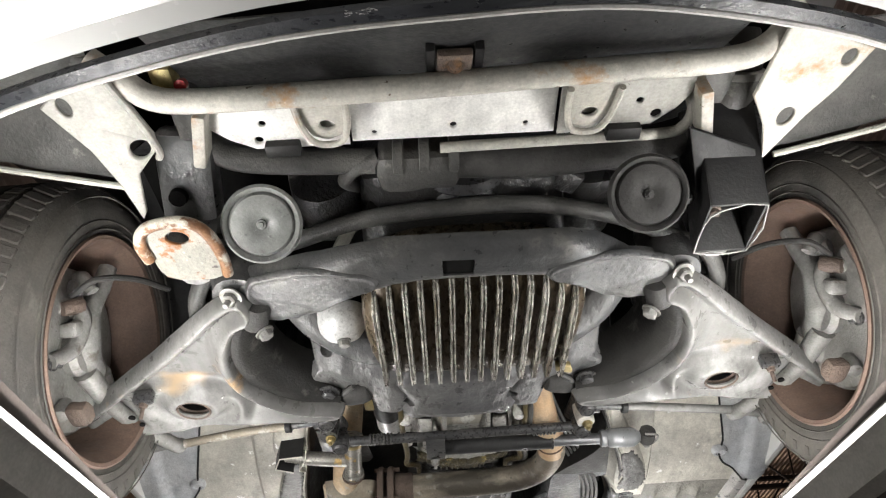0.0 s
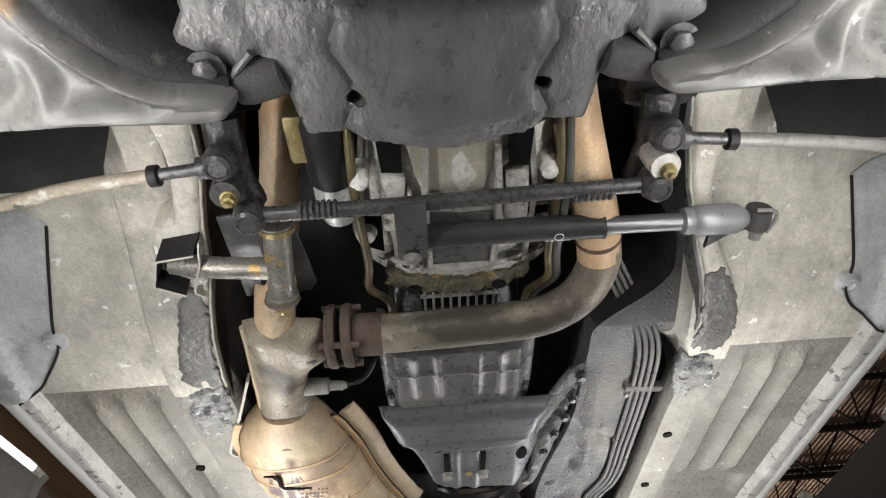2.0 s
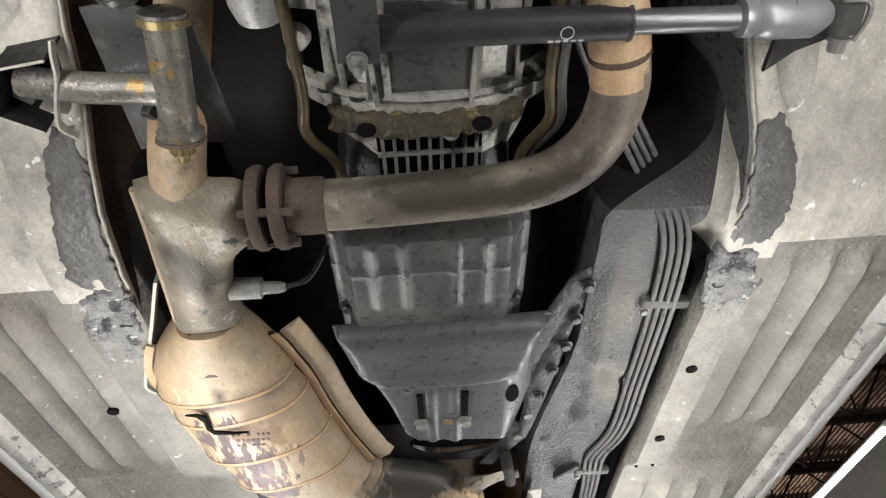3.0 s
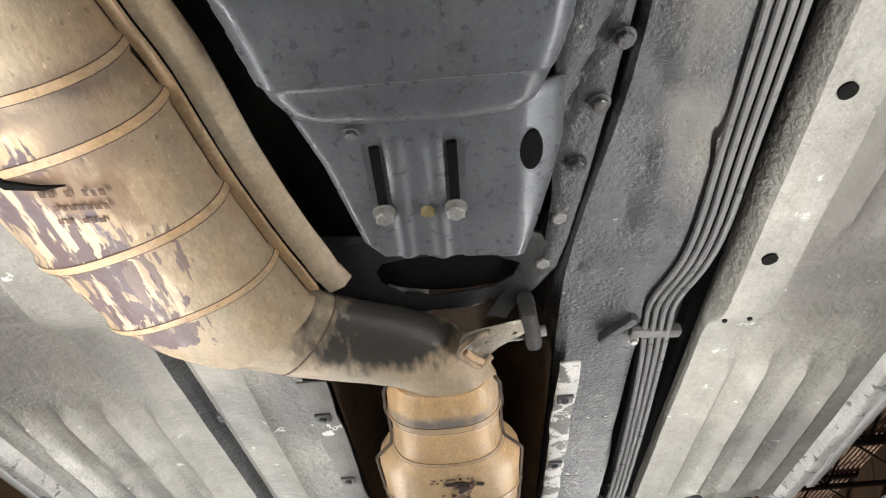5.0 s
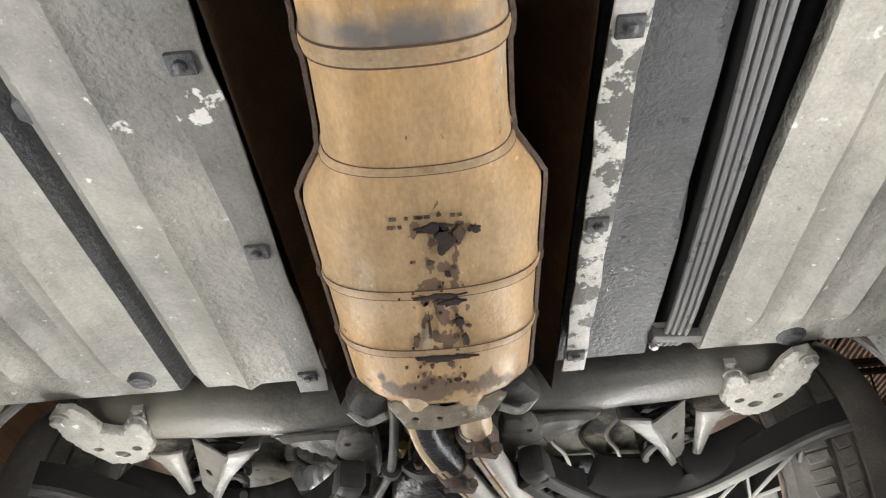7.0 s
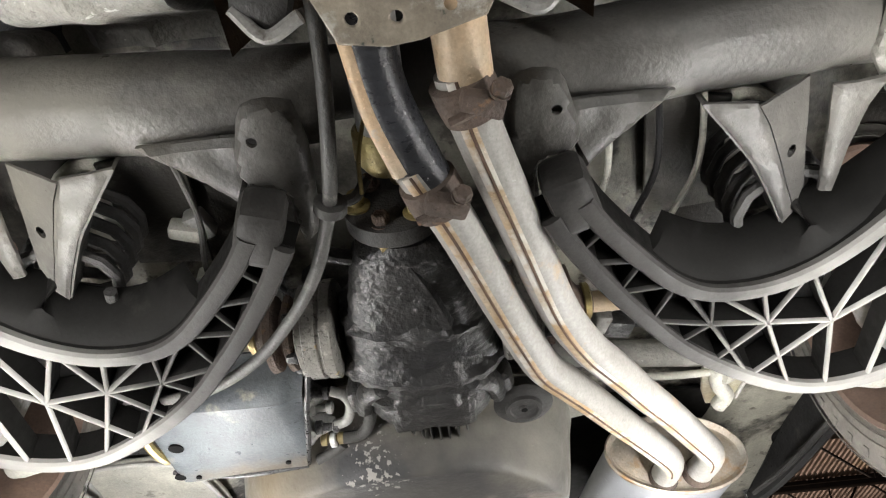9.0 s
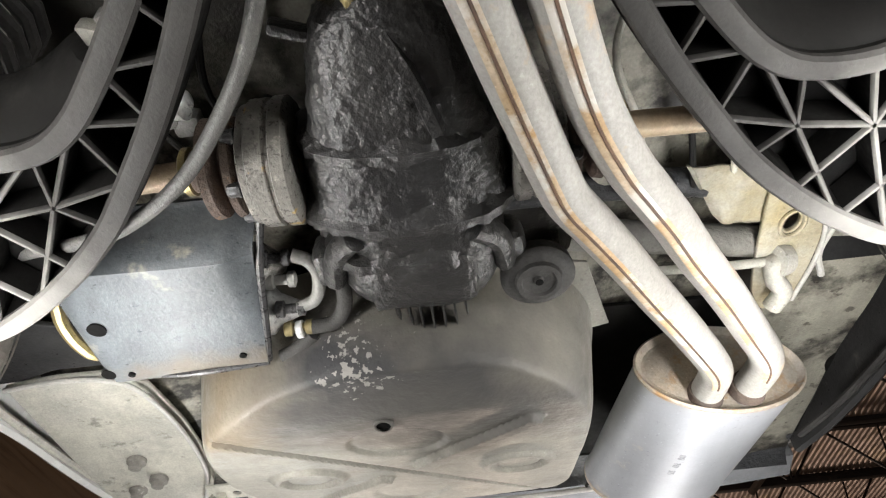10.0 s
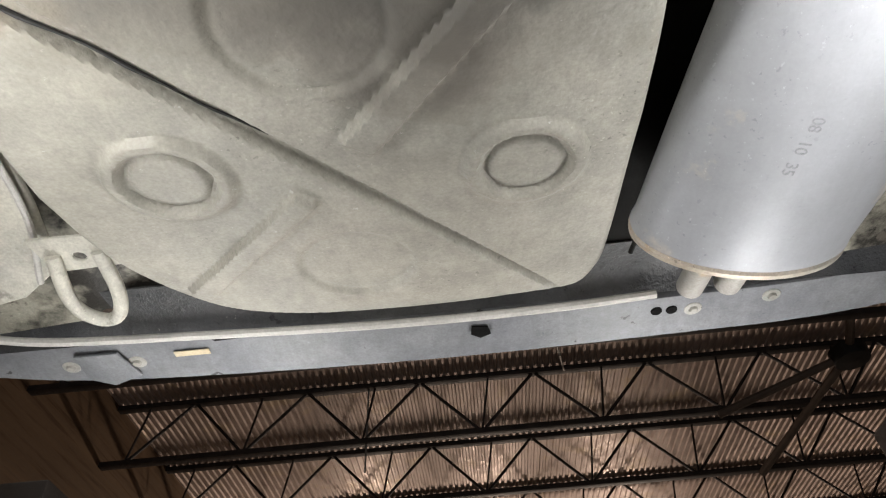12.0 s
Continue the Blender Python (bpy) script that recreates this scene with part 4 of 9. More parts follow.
    # toe board rising to the front
    z += 0.16 * ease(2.05, 1.55, y) if y < 2.05 else 0
    # tunnel
    w = tun_r(y) if x > 0 else tun_l(y)
    z += (0.24 + 0.12 * ease(2.9, 2.4, y)) * (1 - ease(w - 0.05, w + 0.012, s))
    # sill step
    z -= 0.022 * ease(0.80, 0.815, s)
    z += 0.12 * ease(0.835, 0.875, s)
    # rear edge
    z += 0.16 * ease(3.60, 3.70, y) * (1 - ease(0.80, 0.84, s))
    z += 0.0022 * noise.noise(Vector((x * 7, y * 7, 0.3))) + 0.0008 * noise.noise(Vector((x * 30, y * 30, 1.3)))
    return z


for s, xa in ((-1, -0.80), (1, 0.425)):
    part("toe_board", field(span(xa, xa + 0.375, 0.0075), span(1.46, 2.06, 0.016), under), "toe_dust", car, "salt-stained toe board, paler to paint in stronger light")
YP = span(2.06, 3.72, 0.016)
part("floor_pan", field(span(-0.80, -0.535, 0.0075), YP, under), "floor_dust", car, "dusty beige left floor pan with pressed ridges")
part("floor_pan", field(span(0.535, 0.80, 0.0075), YP, under), "floor_dust", car, "dusty beige right floor pan with pressed ridges")
part("sill", field(span(-0.878, -0.80, 0.006), span(1.72, 3.72, 0.016), lambda x, y: under(x, y) + 0.003 * noise.noise(Vector((x * 60, y * 25, 4)))), "sill", car, "scuffed grey sill flange")
part("sill", field(span(0.80, 0.878, 0.006), span(1.72, 3.72, 0.016), lambda x, y: under(x, y) + 0.003 * noise.noise(Vector((x * 60, y * 25, 4)))), "sill", car, "scuffed grey sill flange")
part("frame_rail", field(span(-0.535, -0.425, 0.006), YP, under), "rail", car, "dusty box rail with drain holes")
part("frame_rail", field(span(0.447, 0.535, 0.006), YP, under), "rail", car, "dusty box rail with drain holes")


def tunnel_sheet():
    """The tunnel, its grid lines laid along its own edges."""
    bm = bmesh.new()
    rows = []
    for y in span(1.46, 3.72, 0.012):
        wl_, wr_ = tun_l(y), tun_r(y)
        xs = [-0.425 + (0.425 - wl_ - 0.012) * i / 14 for i in range(14)] if wl_ + 0.012 < 0.425 else [-0.425 - 0.0001 * (14 - i) for i in range(14)]
        lo = max(-0.425, -wl_ - 0.012)
        xs += [lo + (-wl_ + 0.05 - lo) * i / 8 for i in range(8)]
        xs += [-wl_ + 0.05 + (wl_ - 0.05 + wr_ - 0.05) * i / 16 for i in range(16)]
        hi = min(0.425, wr_ + 0.012)
        xs += [wr_ - 0.05 + (hi - wr_ + 0.05) * i / 8 for i in range(8)]
        xr_ = 0.425 + 0.022 * ease(2.06, 2.14, y)
        xs += [hi + (xr_ - hi) * i / 24 for i in range(25)]
        rows.append([bm.verts.new((x, y, under(x, y))) for x in xs])
    for a, b in zip(rows, rows[1:]):
        for k in range(len(a) - 1):
            f = bm.faces.new((a[k], b[k], b[k + 1], a[k + 1]))
            # 1: tunnel inside, 3: pipe channel, both darkened in colour as if shaded
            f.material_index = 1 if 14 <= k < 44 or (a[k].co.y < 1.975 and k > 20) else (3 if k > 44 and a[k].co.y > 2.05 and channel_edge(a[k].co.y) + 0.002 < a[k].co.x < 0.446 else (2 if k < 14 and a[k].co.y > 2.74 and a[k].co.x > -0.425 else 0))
    return bm


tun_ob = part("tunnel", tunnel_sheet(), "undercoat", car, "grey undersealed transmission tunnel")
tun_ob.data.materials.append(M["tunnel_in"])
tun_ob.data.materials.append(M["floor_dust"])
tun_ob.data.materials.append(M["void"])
# drain holes and plugs
for x, y in ((0.484, 2.362), (0.485, 2.633), (-0.587, 2.383), (0.468, 2.79), (0.507, 2.79)):
    r = 0.011 if y < 2.7 else 0.004
    part("drain_hole", lathe([(r, 0), (r * 0.9, 0.006)], (x, y, under(x, y) - 0.0035), (0, 0, 1), 16), "void", car)
for x, y in ((-0.475, 3.56), (0.60, 3.585), (-0.40, 3.05)):
    part("rubber_plug", lathe([(0.001, -0.006), (0.016, -0.005), (0.019, 0.0), (0.024, 0.002), (0.024, 0.008)], (x, y, under(x, y) - 0.003), (0, 0, 1), 20), "undercoat", car)
# wheel arch liners in front of the toe boards
for s in (-1, 1):
    def liner(x, y, s=s):
        d = math.hypot(y - 1.18, 0.0)
        return 1.87 + math.sqrt(max(0.0, 0.40 ** 2 - min(0.39, abs(y - 1.18)) ** 2)) * 1.0 - 0.02
    part("wheel_arch_liner", flip_x(field(span(0.50, 0.87, 0.02), span(0.80, 1.585, 0.02), liner), s), "plastic", car, "black plastic wheel arch liner")
    if s < 0:
        kick = [(0.673, 1.721), (0.690, 1.79), (0.703, 1.845), (0.716, 1.90), (0.718, 1.935), (0.735, 1.965), (0.765, 2.005), (0.79, 2.035), (0.83, 2.052), (0.872, 2.04), (0.874, 1.90), (0.872, 1.74), (0.80, 1.705), (0.73, 1.690)]
    else:
        kick = [(0.707, 1.724), (0.720, 1.78), (0.730, 1.825), (0.741, 1.880), (0.735, 1.917), (0.752, 1.955), (0.788, 1.986), (0.825, 2.012), (0.865, 2.014), (0.874, 1.96), (0.874, 1.86), (0.872, 1.74), (0.82, 1.705), (0.755, 1.695)]
    sealed = flip_x(pressed(kick, [], 0.0, 0.012, lambda x, y, d, s=s: under(s * min(x, 0.826), y) - 0.006 + 0.0025 * noise.noise(Vector((x * 22, y * 22, s))), 0.003, 0.008, 2, 0.003), s)
    ksh = part("splash_shield", sealed, "splash", car, "blue-grey sealed toe board corner")
    part("seam", tube([(s * a, b, under(s * a, b) - 0.006) for a, b in kick[:9]], 0.0028, 6, 3), "black", ksh, "dark sealed seam")
    bx, by = (0.722, 1.928) if s < 0 else (0.738, 1.917)
    part("boss", lathe([(0.001, -0.003), (0.008, -0.003), (0.009, -0.001), (0.013, -0.006), (0.019, -0.005), (0.022, 0.002), (0.024, 0.012)], (s * bx, by, under(s * bx, by) - 0.006), (0, 0, 1), 20), "splash", ksh, "round grey boss with a bolt")
# rails running up to the toe boards, with underseal patches
for s in (-1, 1):
    def rail_z(x, y, d, s=s):
        return 0.055 * ease(1.95, 1.45, y) + 0.0012 * noise.noise(Vector((x * 25, y * 25, s)))
    if s < 0:
        inner = [(0.335, 1.44), (0.347, 1.555), (0.358, 1.60), (0.370, 1.655), (0.376, 1.70), (0.384, 1.755), (0.401, 1.821), (0.417, 1.897), (0.430, 2.0), (0.440, 2.10)]
        outer = [(0.535, 2.12), (0.518, 2.0), (0.485, 1.90), (0.468, 1.85), (0.466, 1.79), (0.472, 1.73), (0.456, 1.665), (0.420, 1.645), (0.408, 1.60), (0.398, 1.54), (0.40, 1.44)]
        well = [[(0.388, 1.670), (0.434, 1.674), (0.453, 1.724), (0.415, 1.748), (0.396, 1.742)]]
        tar = [(0.404, 1.765), (0.428, 1.768), (0.450, 1.80), (0.466, 1.85), (0.478, 1.895), (0.498, 1.96), (0.508, 2.01), (0.495, 2.045), (0.470, 2.035), (0.450, 2.05), (0.438, 2.03), (0.434, 1.97), (0.424, 1.90), (0.410, 1.83)]
    else:
        inner = [(0.335, 1.44), (0.349, 1.54), (0.369, 1.631), (0.390, 1.705), (0.412, 1.774), (0.435, 1.842), (0.455, 1.941), (0.449, 2.012), (0.452, 2.10)]
        outer = [(0.535, 2.12), (0.528, 2.0), (0.524, 1.931), (0.495, 1.846), (0.462, 1.785), (0.432, 1.72), (0.413, 1.64), (0.413, 1.586), (0.42, 1.44)]
        well = []
        tar = [(0.434, 1.822), (0.455, 1.800), (0.478, 1.828), (0.498, 1.865), (0.520, 1.935), (0.522, 1.99), (0.512, 2.04), (0.490, 2.025), (0.470, 2.045), (0.452, 2.02), (0.458, 1.95), (0.446, 1.88)]
    rail = inner + outer
    tr_ = part("toe_rail", flip_x(pressed(rail, well, 1.876, 0.006, rail_z, 0.05, 0.016, 2, 0.022), s), "toe_dust", car, "cream dusty rail rising to the toe board")
    wall = [[Vector((s * a, b, 1.880 + 0.055 * ease(1.95, 1.45, b))), Vector((s * (a - 0.006), b, 1.96)), Vector((s * (a - 0.03), b, 2.12)), Vector((s * (a - 0.034), b, 2.12)), Vector((s * (a - 0.010), b, 1.96)), Vector((s * (a - 0.004), b, 1.882 + 0.055 * ease(1.95, 1.45, b)))] for a, b in inner]
    part("rail_flank", skin(wall), "brown_shield" if s < 0 else "pan_dark", tr_, "dark dusty flank of the rail")
    part("edge_seam", tube([(s * (a + 0.003 + 0.002 * noise.noise(Vector((b * 40, s, 0)))), b, 1.880 + 0.055 * ease(1.95, 1.45, b)) for a, b in resample(inner, 0.012)[:int(0.66 / 0.012)]], 0.0026, 6, 2), "panel_light", tr_, "pale chipped rail edge")
    tar = [(a + 0.006 * noise.noise(Vector((a * 90, b * 90, 7))), b + 0.008 * noise.noise(Vector((a * 90, b * 90, 9)))) for a, b in resample(tar, 0.006)]
    part("underseal_patch", flip_x(pressed(tar, [], 1.8715, 0.005, lambda x, y, d: rail_z(x, y, d) + 0.0015 * noise.noise(Vector((x * 50, y * 50, 3))), 0.006, 0.003, 0, 0.003), s), "patch_grey", tr_, "dark grey brushed underseal patch")
    lump = [(0.440, 2.03), (0.458, 2.04), (0.480, 2.03), (0.508, 2.05), (0.515, 2.09), (0.532, 2.12), (0.525, 2.16), (0.530, 2.20), (0.490, 2.215), (0.458, 2.205), (0.452, 2.16), (0.442, 2.12), (0.436, 2.07)]
    lump = [(a + 0.007 * noise.noise(Vector((a * 70, b * 70, 3 + s))), b + 0.008 * noise.noise(Vector((a * 70, b * 70, 5 + s)))) for a, b in resample(lump, 0.007)]
    part("seam_patch", flip_x(pressed(lump, [circle(0.462, 2.115, 0.010, 0.006, 10)], 1.868, 0.005, lambda x, y, d, s=s: -0.007 * noise.noise(Vector((x * 45, y * 60, 2 + s))) - 0.005 * abs(noise.noise(Vector((x * 90, y * 140, 5 + s)))) + 0.004 * ease(2.15, 2.2, y), 0.012, 0.005, 0, 0.005), s), "lumps", tr_, "lumpy cracked underseal patch")
# brake and fuel lines along the tunnel
for k in range(4):
    o = 0.0125 * k
    z = 1.893 - 0.001 * k
    pts = [(0.21 + o, 1.70, 2.12), (0.24 + o, 1.80, 2.06), (0.29 + o, 1.89, 1.985), (0.325 + o, 1.95, 1.94), (0.360 + o, 2.02, z), (0.378 + o, 2.2, z), (0.382 + o, 2.45, z), (0.384 + o, 2.58, z),
           (0.375 + o, 2.66, z), (0.350 + o, 2.74, z), (0.350 + o, 2.80, z), (0.362 + o * 0.85, 2.92, z), (0.376 + o * 0.8, 3.2, z), (0.382 + o * 0.8, 3.52, z), (0.384 + o * 0.8, 3.62, 1.93), (0.384 + o * 0.8, 3.70, 2.03)]
    part("brake_line", tube(pts, 0.0046, 8, 5), "line_steel", car, "thin grey brake and fuel line")
for x, y in ((0.400, 2.185), (0.370, 2.825), (0.400, 3.55)):
    c = part("line_clamp", block((x, y, 1.896), (0.085, 0.022, 0.02), 0.006, Matrix.Rotation(0.12, 4, 'Z')), "hose", car, "pipe clamp on the brake lines")
    part("bolt", hexbolt((x - 0.035, y + 0.012, 1.888), (0, 0, -1), 0.006, 0.006), "steel", c)
# ---- front end ----


def strip(pts, profile, n=6):
    return sweep(smooth_path(pts, n), profile)


LIP = [(-0.86, 0.96, 1.80), (-0.78, 0.755, 1.80), (-0.60, 0.600, 1.795), (-0.287, 0.505, 1.79), (-0.016, 0.472, 1.785), (0.238, 0.478, 1.79), (0.55, 0.562, 1.795), (0.76, 0.735, 1.80), (0.86, 0.96, 1.80)]
# cover section: side is away from the car
cover_prof = [(-0.012, 0.0), (-0.015, 0.014), (-0.06, 0.004), (-0.12, 0.010), (-0.19, 0.06), (-0.23, 0.16), (-0.23, 0.36), (-0.215, 0.36), (-0.215, 0.17), (-0.17, 0.075), (-0.115, 0.03), (-0.06, 0.022)]
bump = part("front_bumper", strip(LIP, [(-a, b) for a, b in cover_prof]), "car_paint", car, "white front bumper cover")
part("bumper_strip", strip([(a, b + 0.008, c - 0.004) for a, b, c in LIP], [(-0.008, -0.005), (0.006, -0.004), (0.009, 0.004), (0.006, 0.009), (-0.007, 0.008)]), "lip", bump, "scuffed black rubber lower lip")
part("bumper_seam", strip([(a, b + 0.026, c + 0.004) for a, b, c in LIP[1:-1]], round_profile(0.0042, n=8)), "fixture", bump, "pale sealing edge")

duct = field(span(-0.36, 0.36, 0.02), span(0.505, 0.70, 0.012), lambda x, y: 1.815 + 0.75 * (y - 0.505) + 0.010 * bell(abs(x), 0.16, 0.06) - 0.006 * bell(x, 0, 0.03) + 0.05 * (x * x))
part("air_duct", duct, "plastic", car, "black plastic air duct panel")
clip = part("grille_clip", block((0.0, 0.622, 1.882), (0.044, 0.10, 0.012), 0.003, Matrix.Rotation(0.55, 4, 'X')), "rust", car, "rusty strap bracket on the support tube")
part("bolt", hexbolt((0.0, 0.60, 1.862), (0, -0.5, -0.85), 0.008, 0.008), "rust", clip)
part("side_tab", block((-0.03, 0.612, 1.885), (0.012, 0.10, 0.02), 0.003, Matrix.Rotation(0.55, 4, 'X')), "black", clip)
part("side_tab", block((0.03, 0.612, 1.885), (0.012, 0.10, 0.02), 0.003, Matrix.Rotation(0.55, 4, 'X')), "black", clip)

tubebar = part("support_tube", tube([(-0.45, 0.585, 1.885), (-0.415, 0.608, 1.872), (-0.385, 0.632, 1.868), (-0.33, 0.640, 1.868), (-0.17, 0.637, 1.868), (0.0, 0.632, 1.868), (0.17, 0.624, 1.868), (0.33, 0.618, 1.868), (0.385, 0.608, 1.870), (0.415, 0.585, 1.88), (0.425, 0.56, 1.90)], 0.0165, 16), "white_rust", car, "pale support tube with rust patches")
for x in (-0.178, 0.186):
    out = [(x - 0.036, 0.0), (x + 0.036, 0.0), (x + 0.031, 0.055), (x + 0.022, 0.085), (x, 0.095), (x - 0.022, 0.085), (x - 0.031, 0.055)]
    tab = plate(out, [circle(x + 0.002, 0.062, 0.011, n=16)], 0, 0.008, 0.003)
    tab.transform(Matrix.Translation((0, 0.645, 1.872)) @ Matrix.Rotation(0.28, 4, 'X'))
    t = part("mount_tab", tab, "white_rust", tubebar, "rust-spotted mounting tab")
    lipb = tube([(x - 0.034, 0.65, 1.868), (x - 0.031, 0.70, 1.882), (x - 0.02, 0.732, 1.890), (x, 0.74, 1.893), (x + 0.02, 0.732, 1.890), (x + 0.031, 0.70, 1.882), (x + 0.034, 0.65, 1.868)], 0.005, 8)
    part("rolled_edge", lipb, "white_rust", tubebar)
# radiator support panel in three pieces
panL = plate([(-0.345, 0.672), (-0.15, 0.672), (-0.15, 0.752), (-0.285, 0.752), (-0.318, 0.735), (-0.345, 0.712)], [circle(-0.268, 0.708, 0.005, n=12), circle(-0.278, 0.736, 0.006, n=12)], 1.905, 0.006, 0.002)
part("radiator_support", panL, "white_panel", car, "white radiator support panel")
panR = plate([(0.15, 0.672), (0.335, 0.655), (0.335, 0.69), (0.318, 0.715), (0.285, 0.742), (0.15, 0.752)], [circle(0.262, 0.70, 0.005, n=12), circle(0.29, 0.724, 0.008, n=12)], 1.905, 0.006, 0.002)
part("radiator_support", panR, "white", car, "white radiator support panel")
panC = plate([(-0.148, 0.668), (0.148, 0.668), (0.148, 0.756), (-0.148, 0.756)], [circle(-0.115, 0.742, 0.004, n=10), circle(0.105, 0.738, 0.004, n=10), circle(0.0, 0.735, 0.005, n=10)], 1.917, 0.006, 0.002)
part("radiator_support", panC, "white_panel", car, "cream centre panel below the radiator")
for x in (-0.245, 0.245):
    part("retaining_clip", block((x, 0.748, 1.900), (0.05, 0.022, 0.018), 0.003), "black", car, "small black retaining clip")
for s in (-1, 1):
    part("end_bracket", block((s * 0.352, 0.715, 1.90), (0.018, 0.09, 0.05), 0.004, Matrix.Rotation(-0.25 * s, 4, 'Z')), "white_rust", car)
    part("radiator_side", block((s * 0.375, 0.70, 1.955), (0.045, 0.10, 0.07), 0.01), "hose", car)
part("fog_plug", lathe([(0.001, 0), (0.007, 0.002), (0.008, 0.015)], (-0.352, 0.632, 1.90), (0, -0.3, -1), 16), "red", car, "small red plug")
part("plug_housing", block((-0.375, 0.625, 1.905), (0.03, 0.04, 0.03), 0.006), "zinc", car)

# coolant pipe and hoses
part("cooler_pipe", tube([(-0.02, 0.778, 1.92), (0.15, 0.775, 1.92), (0.31, 0.772, 1.92), (0.343, 0.760, 1.92), (0.352, 0.735, 1.925), (0.345, 0.71, 1.94)], 0.0085, 12), "panel_light", car, "thin cream metal coolant pipe")
part("lower_hose", tube([(-0.375, 0.73, 1.97), (-0.365, 0.765, 1.945), (-0.33, 0.792, 1.938), (-0.24, 0.806, 1.938), (-0.12, 0.812, 1.938)], 0.021, 14), "hose", car, "dusty grey radiator hose")
part("hose_coupling", crust(divide(block((-0.055, 0.825, 1.94), (0.13, 0.075, 0.06), 0.018), 2), 0.006, 25), "hose", car, "grey hose coupling with clamps")
for x in (-0.085, -0.045, 0.0):
    part("hose_clamp", lathe([(0.026, -0.008), (0.029, -0.007), (0.029, 0.007), (0.026, 0.008)], (x, 0.803, 1.935), (1, 0.03, 0), 20), "hose", car)
part("intake_tube", tube([(0.0, 0.822, 1.945), (0.12, 0.828, 1.942), (0.24, 0.818, 1.942), (0.32, 0.806, 1.94), (0.375, 0.785, 1.94), (0.408, 0.75, 1.945), (0.418, 0.70, 1.96), (0.418, 0.66, 2.0)], 0.030, 16, radii=[1, 1, 1.0, 1.0, 1.05, 1.15, 1.15]), "rubber_black", car, "black rubber intake tube")
part("intake_elbow", tube([(0.36, 0.79, 1.94), (0.398, 0.765, 1.938), (0.412, 0.72, 1.945), (0.415, 0.69, 1.955)], 0.033, 16), "hose", car, "dusty grey rubber elbow")
part("elbow_clamp", lathe([(0.034, -0.006), (0.037, -0.005), (0.037, 0.005), (0.034, 0.006)], (0.416, 0.695, 1.953), (0, -0.9, 0.35), 22), "steel", car, "bright steel hose clamp")
part("overflow_hose", tube([(-0.115, 0.80, 1.93), (-0.15, 0.815, 1.925), (-0.172, 0.845, 1.935), (-0.165, 0.88, 1.96), (-0.14, 0.93, 2.0)], 0.0115, 12), "hose", car, "thin bent grey hose")


def horn(x, y, z, mat_):
    ax = Vector((-x * 0.35, -0.62, -0.78)).normalized()
    root = part("horn", lathe([(0.012, -0.040), (0.040, -0.034), (0.050, -0.020), (0.057, -0.012), (0.058, -0.002), (0.054, 0.004), (0.050, 0.001), (0.047, -0.004), (0.043, 0.002), (0.030, 0.004), (0.016, 0.003), (0.012, 0.0)], (x, y, z), ax, 40), mat_, car, "round dusty disc horn")
    part("centre_bolt", lathe([(0.0075, 0.0), (0.007, 0.003), (0.0040, 0.0032), (0.0035, 0.007), (0.001, 0.0072)], Vector((x, y, z)) + ax * 0.001, ax, 16), mat_, root)
    part("terminal", block(Vector((x + math.copysign(0.060, x), y + 0.012, z)), (0.014, 0.014, 0.016), 0.003), "black", root)
    return root


horn(-0.283, 0.822, 1.822, "horn_grey")
horn(0.276, 0.806, 1.826, "rubber_black")

# front frame horns and aprons
apL = plate([(-0.520, 0.630), (-0.485, 0.600), (-0.425, 0.590), (-0.402, 0.690), (-0.405, 0.712), (-0.438, 0.745), (-0.452, 0.815), (-0.462, 0.83), (-0.470, 0.76), (-0.485, 0.70)],
            [circle(-0.490, 0.630, 0.009, 0.014, 16), circle(-0.424, 0.705, 0.012, 0.015, 18)], 1.852, 0.008, 0.003, 0, lambda x, y: 0.05 * ease(-0.44, -0.40, x) * 0.3)
part("front_apron", apL, "white", car, "white front apron with oval holes")
part("apron_flange", tube([(-0.425, 0.595, 1.852), (-0.405, 0.66, 1.853), (-0.398, 0.705, 1.855), (-0.403, 0.72, 1.857)], 0.005, 8), "white", car)
apR = plate([(0.405, 0.560), (0.455, 0.575), (0.525, 0.600), (0.50, 0.66), (0.475, 0.70), (0.440, 0.775), (0.422, 0.715), (0.392, 0.665)],
            [circle(0.497, 0.612, 0.010, 0.012, 16), circle(0.447, 0.700, 0.011, 0.015, 18)], 1.852, 0.008, 0.003, 0)
part("front_apron", apR, "white_rust", car, "chipped white front apron with oval holes")


# liners in front of the wheels, with a pale lower edge
for s in (-1, 1):
    ln_ = part("front_liner", flip_x(pressed([(0.47, 0.60), (0.62, 0.60), (0.90, 0.64), (0.90, 0.70), (0.66, 0.765), (0.49, 0.812)], [], 1.930, 0.015, lambda x, y, d: 0.012 * math.sin(9 * x + 12 * y) + 0.006 * noise.noise(Vector((x * 14, y * 14, s))) - 0.02 * ease(0.70, 0.80, y), 0.004), s), "hose", car, "grey wavy plastic liner in front of the wheel")
    part("liner_edge", tube([(s * 0.49, 0.812, 1.905), (s * 0.58, 0.786, 1.905), (s * 0.66, 0.766, 1.908), (s * 0.78, 0.735, 1.912), (s * 0.90, 0.70, 1.918)], 0.005, 8), "panel_light", ln_, "pale liner edge")


def open_box(x0, x1, y0, y1, z0, z1, t, lean=0.0):
    """A channel open towards the ground."""
    bm = block(((x0 + x1) / 2, (y0 + y1) / 2, z1), (x1 - x0, y1 - y0, t), 0.001)
